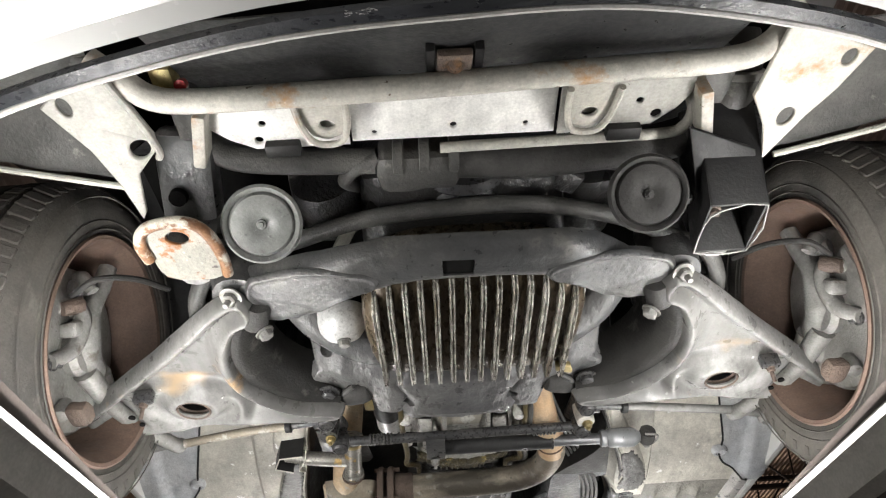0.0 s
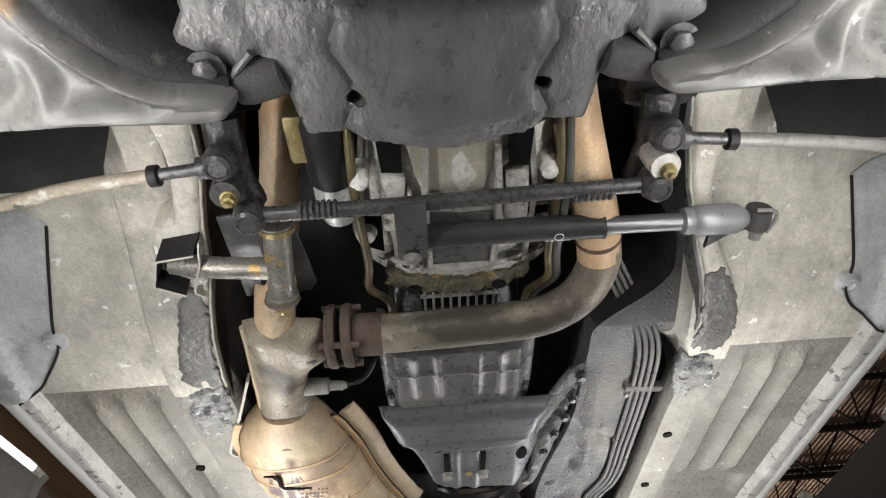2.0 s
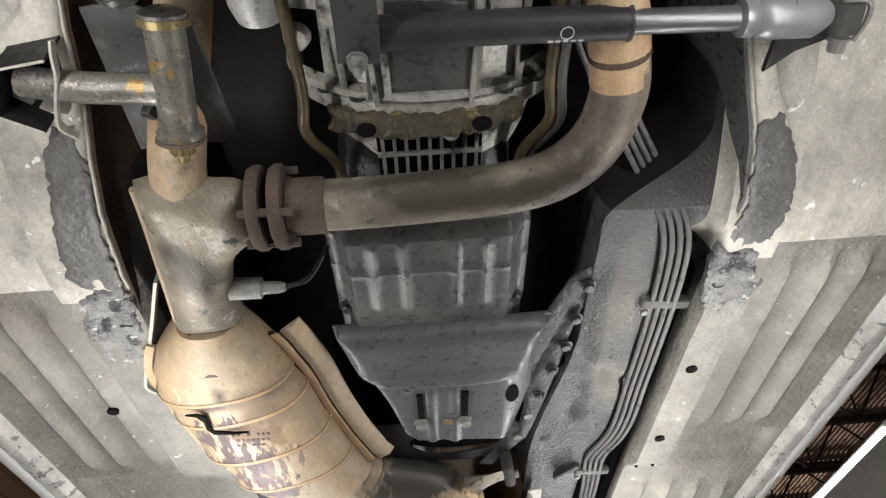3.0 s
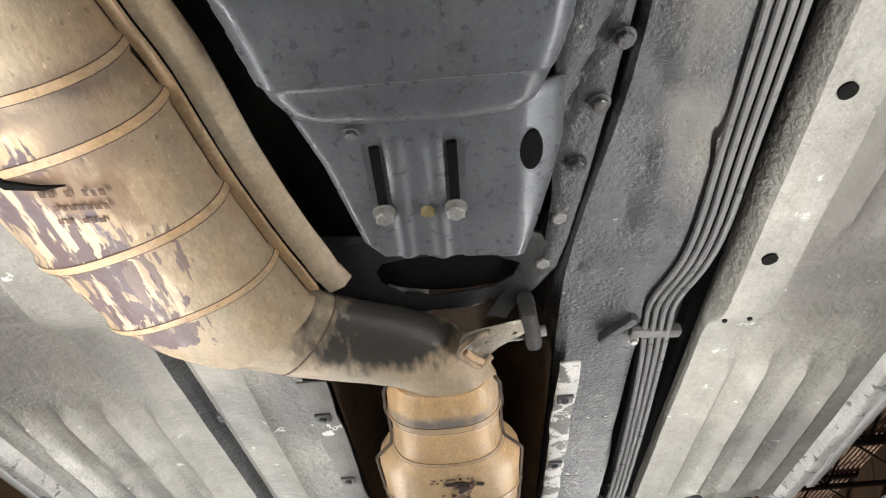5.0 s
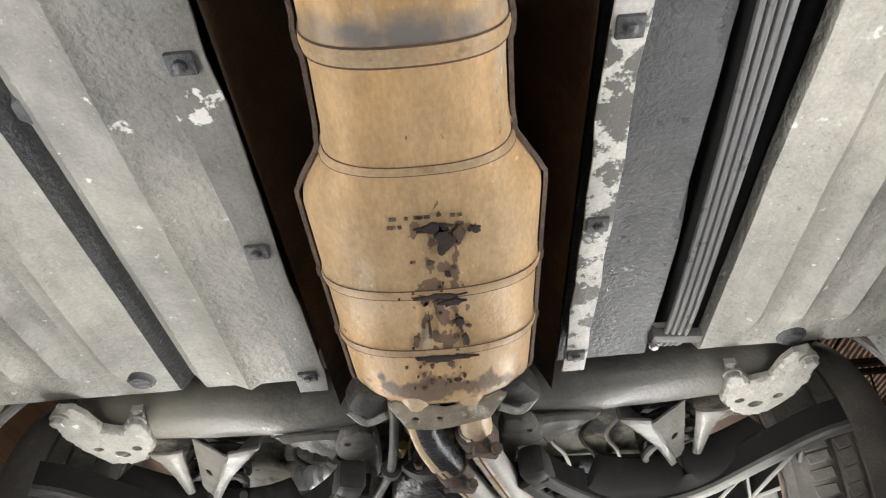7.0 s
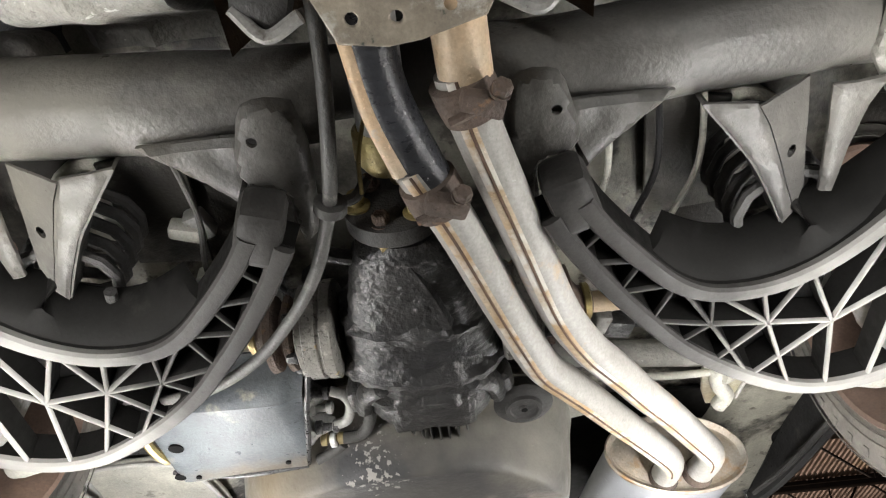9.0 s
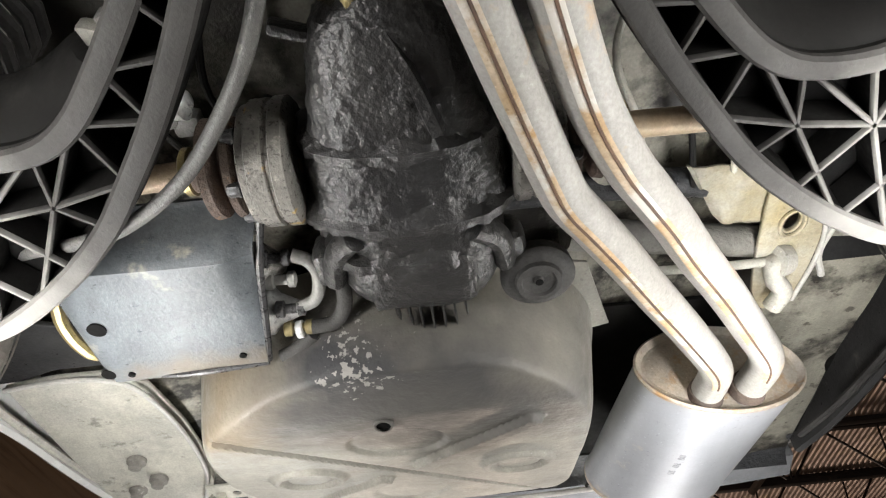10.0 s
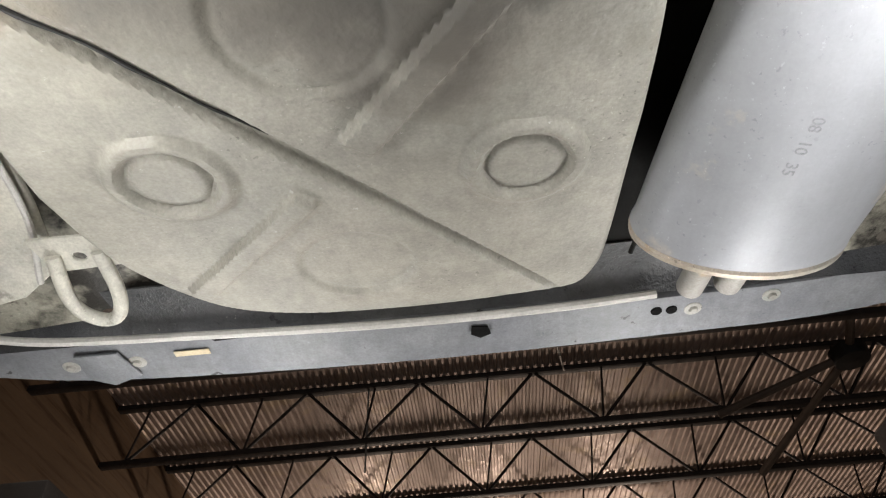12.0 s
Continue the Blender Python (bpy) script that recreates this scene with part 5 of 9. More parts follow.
    for c, d in ((((x0 + t / 2), (y0 + y1) / 2), (t, y1 - y0)), (((x1 - t / 2), (y0 + y1) / 2), (t, y1 - y0)), (((x0 + x1) / 2, y0 + t / 2), (x1 - x0, t)), (((x0 + x1) / 2, y1 - t / 2), (x1 - x0, t))):
        join(bm, block((*c, (z0 + z1) / 2), (*d, z1 - z0), 0.001))
    for v in bm.verts:
        v.co.y += lean * (v.co.z - z0)
    return bm


fr = part("frame_horn", open_box(0.352, 0.436, 0.800, 0.900, 1.79, 1.93, 0.004, -0.6), "black", car, "black open frame box")
part("frame_horn_wall", plate([(0.325, 0.720), (0.425, 0.755), (0.437, 0.800), (0.352, 0.825)], [], 1.83, 0.006, 0.002, 0, lambda x, y: 0.35 * (0.82 - y)), "black", fr)
part("bolt", hexbolt((0.392, 0.868, 1.845), (0, 0, -1), 0.009, 0.01), "rust", fr)
part("edge", tube([(0.354, 0.899, 1.789), (0.434, 0.899, 1.789), (0.435, 0.803, 1.789), (0.372, 0.812, 1.79), (0.354, 0.84, 1.79), (0.354, 0.899, 1.789)], 0.0016, 6, 2), "steel", fr, "bare worn edge")
fl = part("frame_horn", block((-0.405, 0.835, 1.915), (0.085, 0.20, 0.05), 0.012, Matrix.Rotation(-0.32, 4, 'X') @ Matrix.Rotation(0.10, 4, 'Z')), "subframe", car, "dark grey frame box with a round hole")
part("drain_hole", lathe([(0.014, 0), (0.013, 0.01)], (-0.413, 0.817, 1.886), (0, -0.3, -1), 18), "void", fl)
hook = plate([(-0.452, 0.840), (-0.450, 0.805), (-0.42, 0.785), (-0.385, 0.782), (-0.355, 0.800), (-0.345, 0.85), (-0.350, 0.905), (-0.40, 0.915), (-0.440, 0.905), (-0.448, 0.87)], [circle(-0.40, 0.822, 0.016, 0.013, 18)], 1.802, 0.006, 0.002, 2)
hk = part("tow_bracket", hook, "tow_white", car, "rusty white tow bracket plate")
part("rolled_rim", tube([(-0.45, 0.86, 1.798), (-0.452, 0.825, 1.797), (-0.435, 0.795, 1.796), (-0.40, 0.783, 1.796), (-0.37, 0.787, 1.796), (-0.352, 0.812, 1.797), (-0.345, 0.86, 1.798), (-0.348, 0.90, 1.80)], 0.0085, 10), "rust_rim", hk, "rusty rolled rim")
part("web", block((-0.40, 0.87, 1.85), (0.075, 0.012, 0.09), 0.003), "subframe", hk)

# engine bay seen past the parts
# sheet and bulkhead are painted black for the shade of the bay
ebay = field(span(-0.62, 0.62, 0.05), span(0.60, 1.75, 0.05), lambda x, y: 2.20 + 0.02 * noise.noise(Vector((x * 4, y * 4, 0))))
part("engine_bay", ebay, "void", car, "engine bay sheet, its deep shade painted black")
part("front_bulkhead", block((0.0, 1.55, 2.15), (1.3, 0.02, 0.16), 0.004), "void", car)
eng = divide(block((0.02, 1.15, 2.06), (0.36, 0.62, 0.26), 0.04), 3)
part("engine_block", crust(eng, 0.02, 9, 3.0, 0.008, 30), "cast_dark", car, "dark greasy engine block")
# pulleys, bracket and wiring in front of the engine
part("crank_pulley", lathe([(0.02, -0.03), (0.075, -0.028), (0.08, -0.01), (0.072, 0.0), (0.08, 0.01), (0.078, 0.03), (0.03, 0.032)], (0.02, 0.88, 1.99), (0, 1, 0), 32), "rod", car, "dark crankshaft pulley")
part("alternator", lathe([(0.02, -0.06), (0.055, -0.055), (0.062, -0.02), (0.062, 0.04), (0.04, 0.06)], (-0.21, 0.93, 1.985), (0.1, 1, 0.1), 28), "cast_dark", car, "dusty alternator")
part("compressor", lathe([(0.02, -0.07), (0.05, -0.065), (0.055, 0.0), (0.055, 0.06), (0.03, 0.07)], (0.23, 0.95, 1.99), (0, 1, 0), 28), "cast_dark", car, "dark compressor")
random.seed(4)
for k in range(16):
    x = random.uniform(-0.26, 0.30)
    y = random.uniform(0.86, 0.99)
    z = random.uniform(1.94, 2.02)
    part("engine_fitting", crust(block((x, y, z), (random.uniform(0.025, 0.06), random.uniform(0.02, 0.05), random.uniform(0.02, 0.05)), 0.006, Matrix.Rotation(random.uniform(-0.6, 0.6), 4, 'Z')), 0.004, 40, k), random.choice(["cast_dark", "alu", "hose", "black"]), car)
for k in range(5):
    x = -0.2 + 0.1 * k
    part("wiring", tube([(x, 0.86, 1.99), (x + 0.05, 0.87, 1.965), (x + 0.11, 0.89, 1.975), (x + 0.16, 0.92, 2.0)], 0.005, 8), "black", car)
part("bracket_strut", block((-0.185, 0.955, 1.915), (0.022, 0.075, 0.012), 0.003, Matrix.Rotation(0.45, 4, 'Z')), "panel_light", car, "pale bracket strut")

# anti-roll bar
part("anti_roll_bar", tube([(-0.455, 1.07, 1.855), (-0.445, 1.03, 1.862), (-0.415, 0.985, 1.875), (-0.36, 0.965, 1.89), (-0.27, 0.945, 1.90), (-0.15, 0.902, 1.90), (0.0, 0.884, 1.90), (0.14, 0.888, 1.90), (0.27, 0.925, 1.90), (0.36, 0.965, 1.89), (0.42, 0.985, 1.875), (0.45, 1.03, 1.862), (0.46, 1.07, 1.855)], 0.0145, 14), "hose", car, "dark dusty anti-roll bar")
for s in (-1, 1):
    part("roll_bar_bend", tube([(s * 0.388, 0.905, 1.83), (s * 0.40, 0.935, 1.83), (s * 0.43, 0.96, 1.85), (s * 0.445, 0.985, 1.875), (s * 0.43, 1.01, 1.89)], 0.013, 12), "arm", car, "pale bent roll bar end")
    part("drop_link", tube([(s * 0.45, 1.035, 1.90), (s * 0.448, 1.06, 1.865), (s * 0.445, 1.08, 1.84)], 0.007, 10), "steel", car)
    part("link_bush", lathe([(0.016, -0.012), (0.019, -0.008), (0.019, 0.008), (0.016, 0.012)], (s * 0.449, 1.05, 1.88), (0, 0.4, -1), 18), "rubber_black", car)

# ---- front subframe ----
outline = [(-0.365, 0.965), (-0.33, 0.955), (-0.28, 0.935), (-0.235, 0.91), (-0.183, 0.886), (-0.108, 0.868), (0.0, 0.868), (0.173, 0.870), (0.215, 0.888), (0.25, 0.92), (0.281, 0.950), (0.33, 0.968), (0.36, 0.972), (0.375, 1.0),
           (0.366, 1.04), (0.340, 1.072), (0.29, 1.066), (0.262, 1.050), (0.225, 1.008), (0.195, 0.978), (0.155, 0.957), (0.06, 0.950), (-0.041, 0.951), (-0.10, 0.958), (-0.164, 0.981), (-0.215, 1.02), (-0.272, 1.066), (-0.31, 1.082), (-0.35, 1.075), (-0.375, 1.03), (-0.385, 0.995)]
hole = [(-0.027, 0.893), (0.024, 0.893), (0.022, 0.928), (-0.025, 0.928)]


sub = part("front_subframe", pressed(outline, [hole], 1.795, 0.008, lambda x, y, d: 0.035 * ease(0.16, 0.33, abs(x)) + 0.0012 * noise.noise(Vector((x * 40, y * 40, 0))), 0.008, 0.026, 0, 0.026), "subframe", car, "dark grey pressed steel front subframe")
for sx in (-1, 1):
    tongue = [(0.135, 0.940), (0.142, 0.924), (0.165, 0.912), (0.205, 0.908), (0.26, 0.919), (0.315, 0.944), (0.350, 0.958), (0.362, 1.0), (0.340, 1.040), (0.312, 1.066), (0.285, 1.060), (0.250, 1.030), (0.212, 0.992), (0.175, 0.966), (0.148, 0.956)]
    off = 0.0 if sx > 0 else 0.012
    ton = pressed([(a - off, b) for a, b in tongue], [], 1.7932, 0.0035, lambda x, y, d: 0.035 * ease(0.16, 0.33, x) + 0.012 * ease(1.0, 1.06, y) - 0.0025 * bell(d, 0.006, 0.004) + 0.0006 * noise.noise(Vector((x * 60, y * 60, 1))), 0.004, 0.004, 3, 0.004)
    part("side_tongue", flip_x(ton, sx), "subframe", sub, "overlapping pressed side tongue")
part("square_recess", plate(hole, [], 1.7985, 0.006, 0.001), "void", sub)
part("recess_lip", tube([(-0.027, 0.893, 1.799), (0.024, 0.893, 1.799), (0.026, 0.93, 1.799), (0.024, 0.893, 1.799), (-0.027, 0.893, 1.799), (-0.029, 0.93, 1.799)], 0.0025, 6, 1), "subframe", sub)
for s in (-1, 1):
    # arm mount
    part("mount_tower", crust(divide(lathe([(0.045, 0.0), (0.05, 0.03), (0.045, 0.10), (0.03, 0.12)], (s * 0.362, 1.0, 1.835), (0, 0, 1), 16), 1), 0.006, 18), "subframe", sub)
    part("front_bush", lathe([(0.012, -0.030), (0.020, -0.029), (0.024, -0.018), (0.024, 0.018), (0.020, 0.029), (0.012, 0.030)], (s * 0.345, 1.045, 1.832), (s * 0.35, 1, 0), 24), "rubber_black", sub)
    part("bolt", hexbolt((s * 0.370, 0.986, 1.824), (s * 0.15, -0.25, -1), 0.011, 0.012, 1.7, 0.012), "steel", sub)
    part("bolt", hexbolt((s * 0.335, 1.075, 1.815), (-s * 0.5, 0.2, -0.7), 0.011, 0.012, 1.5), "steel", sub)
# rear cross beam: one flowing pressing with a welded belly


def seam_x(y):
    return 0.112 + 0.010 * math.sin((y - 1.30) * 55) - 0.14 * max(0, y - 1.40)


def belly(x, y, d=0):
    s = abs(x)
    z = 0.10 * ease(1.315, 1.20, y) ** 1.5 + 0.022 * ease(0.13, 0.26, s) - 0.006 * bell(s, 0.235, 0.02)
    z -= 0.012 * (1 - ease(seam_x(y) - 0.006, seam_x(y) + 0.004, s)) * ease(1.275, 1.31, y)
    z -= 0.005 * bell(y, 1.432 - 0.6 * x * x, 0.006) * (1 - ease(0.07, 0.10, s))
    z += 0.012 * ease(1.435, 1.48, y) * (1 - ease(0.07, 0.10, s))
    z += 0.004 * bell(abs(s - seam_x(y)), 0.006, 0.005) * ease(1.29, 1.33, y)
    return z + 0.0016 * noise.noise(Vector((x * 45, y * 30, 0))) + 0.0008 * noise.noise(Vector((x * 140, y * 90, 2)))


half = [(0.0, 1.488), (0.05, 1.480), (0.085, 1.464), (0.12, 1.450), (0.174, 1.454), (0.182, 1.42), (0.188, 1.385), (0.197, 1.358), (0.212, 1.348), (0.228, 1.352), (0.240, 1.375), (0.254, 1.390), (0.284, 1.392), (0.302, 1.378), (0.306, 1.345), (0.300, 1.318), (0.285, 1.295), (0.292, 1.26), (0.318, 1.215), (0.335, 1.165), (0.300, 1.15), (0.272, 1.18), (0.235, 1.205), (0.18, 1.222), (0.09, 1.230), (0.0, 1.232)]
rb = half + [(-a, b) for a, b in half[-2:0:-1]]
part("rear_beam", pressed(rb, [circle(-0.106, 1.398, 0.012, 0.010, 14), circle(0.114, 1.394, 0.012, 0.010, 14), circle(-0.262, 1.262, 0.013, 0.010, 14)], 1.846, 0.006, belly, 0.03, 0.010, 0, 0.010), "beam_dark", sub, "rough dark rear cross beam with a welded belly")
for s in (-1, 1):
    part("bolt", hexbolt((s * 0.268, 1.352, 1.852), (0, -0.15, -1), 0.013, 0.012, 1.7), "rod", sub)
    part("bracket_fold", tube([(s * 0.215, 1.335, 1.852), (s * 0.235, 1.355, 1.850), (s * 0.248, 1.378, 1.852), (s * 0.275, 1.388, 1.850), (s * 0.302, 1.378, 1.866), (s * 0.305, 1.33, 1.870)], 0.005, 8), "subframe", sub)
    part("rear_bush", lathe([(0.012, -0.03), (0.022, -0.029), (0.026, -0.015), (0.026, 0.015), (0.022, 0.029), (0.012, 0.03)], (s * 0.215, 1.375, 1.862), (s * 1, 0.25, 0), 22), "rubber_black", sub)


# ---- lower control arms ----
def control_arm(s):
    edge = [(0.355, 0.985), (0.40, 1.0), (0.484, 1.076), (0.55, 1.14), (0.625, 1.208), (0.70, 1.277), (0.742, 1.32), (0.748, 1.35), (0.725, 1.395), (0.692, 1.414), (0.62, 1.412), (0.54, 1.402), (0.43, 1.396), (0.30, 1.402), (0.252, 1.398), (0.236, 1.372),
            (0.262, 1.360), (0.312, 1.352), (0.352, 1.330), (0.388, 1.294), (0.412, 1.25), (0.420, 1.20), (0.414, 1.15), (0.398, 1.105), (0.378, 1.072), (0.350, 1.055), (0.340, 1.02)]

    def arm_z(x, y, d):
        z = 0.0
        # arc ridge round the hole, with the web recessed behind it
        r = math.hypot((x - 0.540) / 1.15, y - 1.345)
        hole_r = math.hypot((x - 0.527) / 1.2, y - 1.318)
        z += 0.030 * ease(0.084, 0.108, r) * ease(0.010, 0.05, d) * ease(1.40, 1.36, y)
        z += 0.014 * bell(hole_r, 0.062, 0.014)
        z -= 0.006 * bell(hole_r, 0.036, 0.010)
        z -= 0.006 * bell(d, 0.014, 0.012)
        # front flange folded down
        off = abs((x - 0.36) * 0.68 - (y - 0.99) * 0.73) / 1.0
        z -= 0.008 * (1 - ease(0.006, 0.026, off)) * ease(0.40, 0.46, x)
        return z + 0.0010 * noise.noise(Vector((x * 30, y * 30, s)))
    bm = pressed(edge, [circle(0.527, 1.318, 0.030, 0.025, 24)], 1.812, 0.0042, arm_z, 0.004, 0.012, 3, 0.022)
    root = part("control_arm", flip_x(bm, s), "arm", car, "pale dusty pressed-steel lower control arm")
    # black plate paints the shade seen through the arm's hole
    part("upper_shell", flip_x(plate(circle(0.535, 1.335, 0.115, 0.060), [], 1.850, 0.004, 0.001), s), "void", root)
    part("hole_collar", flip_x(lathe([(0.029, -0.004), (0.032, -0.006), (0.035, -0.002), (0.035, 0.010), (0.029, 0.012)], (0.527, 1.318, 1.812), (0, 0, 1), 28, cap=False), s), "rust", root, "rust-stained hole collar")
    # spring pocket wall along the concave edge
    inner = [(0.352, 1.062), (0.384, 1.085), (0.408, 1.13), (0.421, 1.19), (0.414, 1.25), (0.39, 1.295), (0.352, 1.332), (0.30, 1.356), (0.245, 1.368)]
    path = smooth_path([(a, b, 1.824) for a, b in inner], 6)
    rings = []
    for i, p in enumerate(path):
        d = (path[min(i + 1, len(path) - 1)] - path[max(i - 1, 0)]).normalized()
        n_ = Vector((-d.y, d.x, 0))
        if n_.x > 0:
            n_ = -n_
        k = math.sin(math.pi * (0.08 + 0.84 * i / (len(path) - 1)))
        rings.append([p - n_ * 0.012 + Vector((0, 0, 0.026)), p - n_ * 0.002 + Vector((0, 0, 0.008)), p + n_ * 0.012 * k + Vector((0, 0, 0.009)), p + n_ * 0.026 * k + Vector((0, 0, 0.015)), p + n_ * 0.039 * k + Vector((0, 0, 0.027)), p + n_ * 0.050 * k + Vector((0, 0, 0.045)), p + n_ * 0.057 * k + Vector((0, 0, 0.070)), p + n_ * 0.060 * k + Vector((0, 0, 0.11)), p + n_ * 0.045 * k + Vector((0, 0, 0.11)), p + n_ * 0.01 + Vector((0, 0, 0.02))])
    # wall colour carries the shade of the pocket
    part("spring_pocket", flip_x(skin(rings), s), "pocket", root, "curved spring pocket wall, shade painted dark")
    part("coil_spring", flip_x(tube([(0.42 + 0.05 * math.cos(a * 0.6), 1.22 + 0.05 * math.sin(a * 0.6), 1.87 + 0.006 * a) for a in range(0, 34)], 0.008, 8, 2), s), "black", root)
    # stop bolt
    stop = part("bump_stop", flip_x(block((0.606, 1.262, 1.812), (0.036, 0.020, 0.026), 0.004), s), "rod", root, "small dark stop with a bolt")
    part("bolt", flip_x(hexbolt((0.606, 1.268, 1.802), (0, 0.2, -1), 0.0075, 0.008, 1.3, 0.02), s), "rust", stop)
    part("drain_slot", flip_x(lathe([(0.007, 0), (0.006, 0.004)], (0.655, 1.335, 1.8085), (0, 0, 1), 12), s), "void", root)
    part("drain_slot", flip_x(lathe([(0.006, 0), (0.005, 0.004)], (0.645, 1.365, 1.8085), (0, 0, 1), 12), s), "void", root)
    part("ball_joint", flip_x(crust(lathe([(0.012, -0.035), (0.026, -0.03), (0.032, -0.005), (0.028, 0.02), (0.018, 0.045)], (0.765, 1.335, 1.835), (0.3, 0, 1), 22), 0.003, 40), s), "steel", root, "dusty ball joint")
    return root


for s in (-1, 1):
    control_arm(s)


# ---- wheels ----
def wheel(s, yc, zc, front):
    root = new("front_wheel" if front else "rear_wheel")
    root.location = (s * 0.76, yc, zc)
    root.parent = car
    root.matrix_parent_inverse = Matrix.Translation(-car.location)
    tagged(root, "road wheel with dusty tyre and brown rim", "", "")
    xi, xo = 0.655, 0.865
    ax = (1, 0, 0)
    c = (0, yc, zc)
    R = 0.314
    prof = [(0.208, xi + 0.006), (0.216, xi + 0.001), (0.232, xi - 0.003), (0.255, xi - 0.006), (0.278, xi - 0.003), (0.293, xi + 0.006), (0.304, xi + 0.018),
            (R - 0.003, xi + 0.032), (R, xi + 0.042), (R, xi + 0.058), (R - 0.008, xi + 0.060), (R - 0.008, xi + 0.067), (R, xi + 0.069), (R, xi + 0.100), (R - 0.008, xi + 0.102), (R - 0.008, xi + 0.110), (R, xi + 0.112),
            (R, xo - 0.06), (R - 0.004, xo - 0.035), (0.30, xo - 0.01), (0.255, xo + 0.004), (0.21, xo - 0.005), (0.20, xo - 0.01), (0.20, xi + 0.01)]
    bm = lathe([(r, h) for r, h in prof], c, ax, 96, cap=False)
    t = part("tyre", flip_x(bm, s), "rubber", root, "dusty black tyre with shoulder grooves")
    # shoulder blocks
    tb = bmesh.new()
    for k in range(72):
        a = 2 * math.pi * (k + 0.08 * math.sin(k * 2.3)) / 72
        m = Matrix.Translation(c) @ Matrix.Rotation(a, 4, 'X')
        b = block((0, 0, 0), (0.040, 0.0205, 0.010), 0.002, None, 1)
        b.transform(m @ Matrix.Translation((xi + 0.034, 0, R - 0.0055)) @ Matrix.Rotation(-0.42, 4, 'Y') @ Matrix.Rotation(0.16, 4, 'Z'))
        join(tb, b)
        b = block((0, 0, 0), (0.030, 0.021, 0.010), 0.0015, None, 1)
        b.transform(m @ Matrix.Translation((xi + 0.0845, 0, R - 0.003)) @ Matrix.Rotation(0.25, 4, 'Z'))
        join(tb, b)
    part("tread", flip_x(tb, s), "rubber", root, kind="stuff")
    for rr in (0.226, 0.242, 0.286):
        part("sidewall_rib", flip_x(lathe([(rr - 0.0015, xi - 0.0045), (rr, xi - 0.0065), (rr + 0.0015, xi - 0.0045)], c, ax, 80, cap=False), s), "rubber", root)
    # raised sidewall lettering shown as plain bars
    for k in range(9):
        a = radians(200 + 9 * k)
        b = block((0, 0, 0), (0.002, 0.012, 0.017), 0.0006, None, 1)
        b.transform(Matrix.Translation(c) @ Matrix.Rotation(a, 4, 'X') @ Matrix.Translation((xi - 0.0062, 0, 0.266)))
        part("sidewall_bar", flip_x(b, s), "rubber", root)
    rim = lathe([(0.2125, xi + 0.004), (0.2165, xi - 0.003), (0.213, xi - 0.006), (0.206, xi - 0.003), (0.203, xi + 0.004), (0.196, xi + 0.014), (0.191, xi + 0.030), (0.186, xi + 0.05), (0.184, xi + 0.15), (0.172, xi + 0.165), (0.06, xi + 0.172), (0.05, xi + 0.16), (0.001, xi + 0.16), (0.001, xi + 0.185), (0.19, xi + 0.185), (0.2125, xi + 0.17)], c, ax, 72, cap=False)
    part("rim", flip_x(rim, s), "rim", root, "dusty brown wheel rim")
    part("brake_disc", flip_x(lathe([(0.05, xi + 0.085), (0.138, xi + 0.085), (0.142, xi + 0.088), (0.142, xi + 0.104), (0.138, xi + 0.107), (0.05, xi + 0.107)], c, ax, 48), s), "rust", root, "rusty brake disc")
    sh = lathe([(0.03, xi + 0.07), (0.12, xi + 0.066), (0.150, xi + 0.07), (0.156, xi + 0.078), (0.152, xi + 0.08), (0.03, xi + 0.078)], c, ax, 48)
    part("dust_shield", flip_x(sh, s), "steel", root, "grey brake dust shield")
    if front:
        kn = tube([(xi + 0.09, yc + 0.13, zc - 0.05), (xi + 0.055, yc + 0.07, zc - 0.02), (xi + 0.05, yc, zc + 0.005), (xi + 0.04, yc - 0.04, zc + 0.06), (xi + 0.03, yc - 0.05, zc + 0.16)], 0.022, 12, 6, [0.8, 1.0, 1.4, 1.0, 0.8])
        part("steering_knuckle", flip_x(crust(kn, 0.006, 22, 1.0), s), "steel", root, "dusty cast steering knuckle")
        part("hub_nut_cap", flip_x(lathe([(0.045, 0.02), (0.048, 0.0), (0.040, -0.012), (0.022, -0.016), (0.001, -0.016)], (xi + 0.055, yc + 0.005, zc), (1, 0, 0), 28), s), "steel", root)
        random.seed(9)
        for k in range(11):
            a = radians(random.uniform(95, 300))
            rr = random.uniform(0.06, 0.135)
            p = (xi + random.uniform(0.02, 0.06), yc + rr * math.cos(a), zc + rr * math.sin(a))
            if k % 3:
                bmk = crust(lathe([(0.006, -0.02), (0.013, -0.018), (0.015, 0.0), (0.013, 0.018), (0.007, 0.022)], p, (random.uniform(-1, 1), random.uniform(-1, 1), random.uniform(-1, 1)), 14), 0.003, 60, k)
            else:
                bmk = crust(divide(block(p, (0.035, 0.045, 0.028), 0.008, Matrix.Rotation(random.uniform(-1, 1), 4, 'X')), 1), 0.005, 40, k)
            part("knuckle_boss", flip_x(bmk, s), random.choice(["steel", "rust", "steel"]), root)
        part("lower_fork", flip_x(tube([(xi + 0.10, 1.335, 1.835), (xi + 0.06, 1.30, 1.85), (xi + 0.05, 1.25, 1.865)], 0.024, 12, 5, [0.9, 1.1, 1.0]), s), "steel", root)
        cal = crust(divide(block((xi + 0.075, yc - 0.115, zc - 0.03), (0.075, 0.065, 0.14), 0.014), 2), 0.007, 20, 3.0)
        part("brake_caliper", flip_x(cal, s), "steel", root, "dusty grey brake caliper")
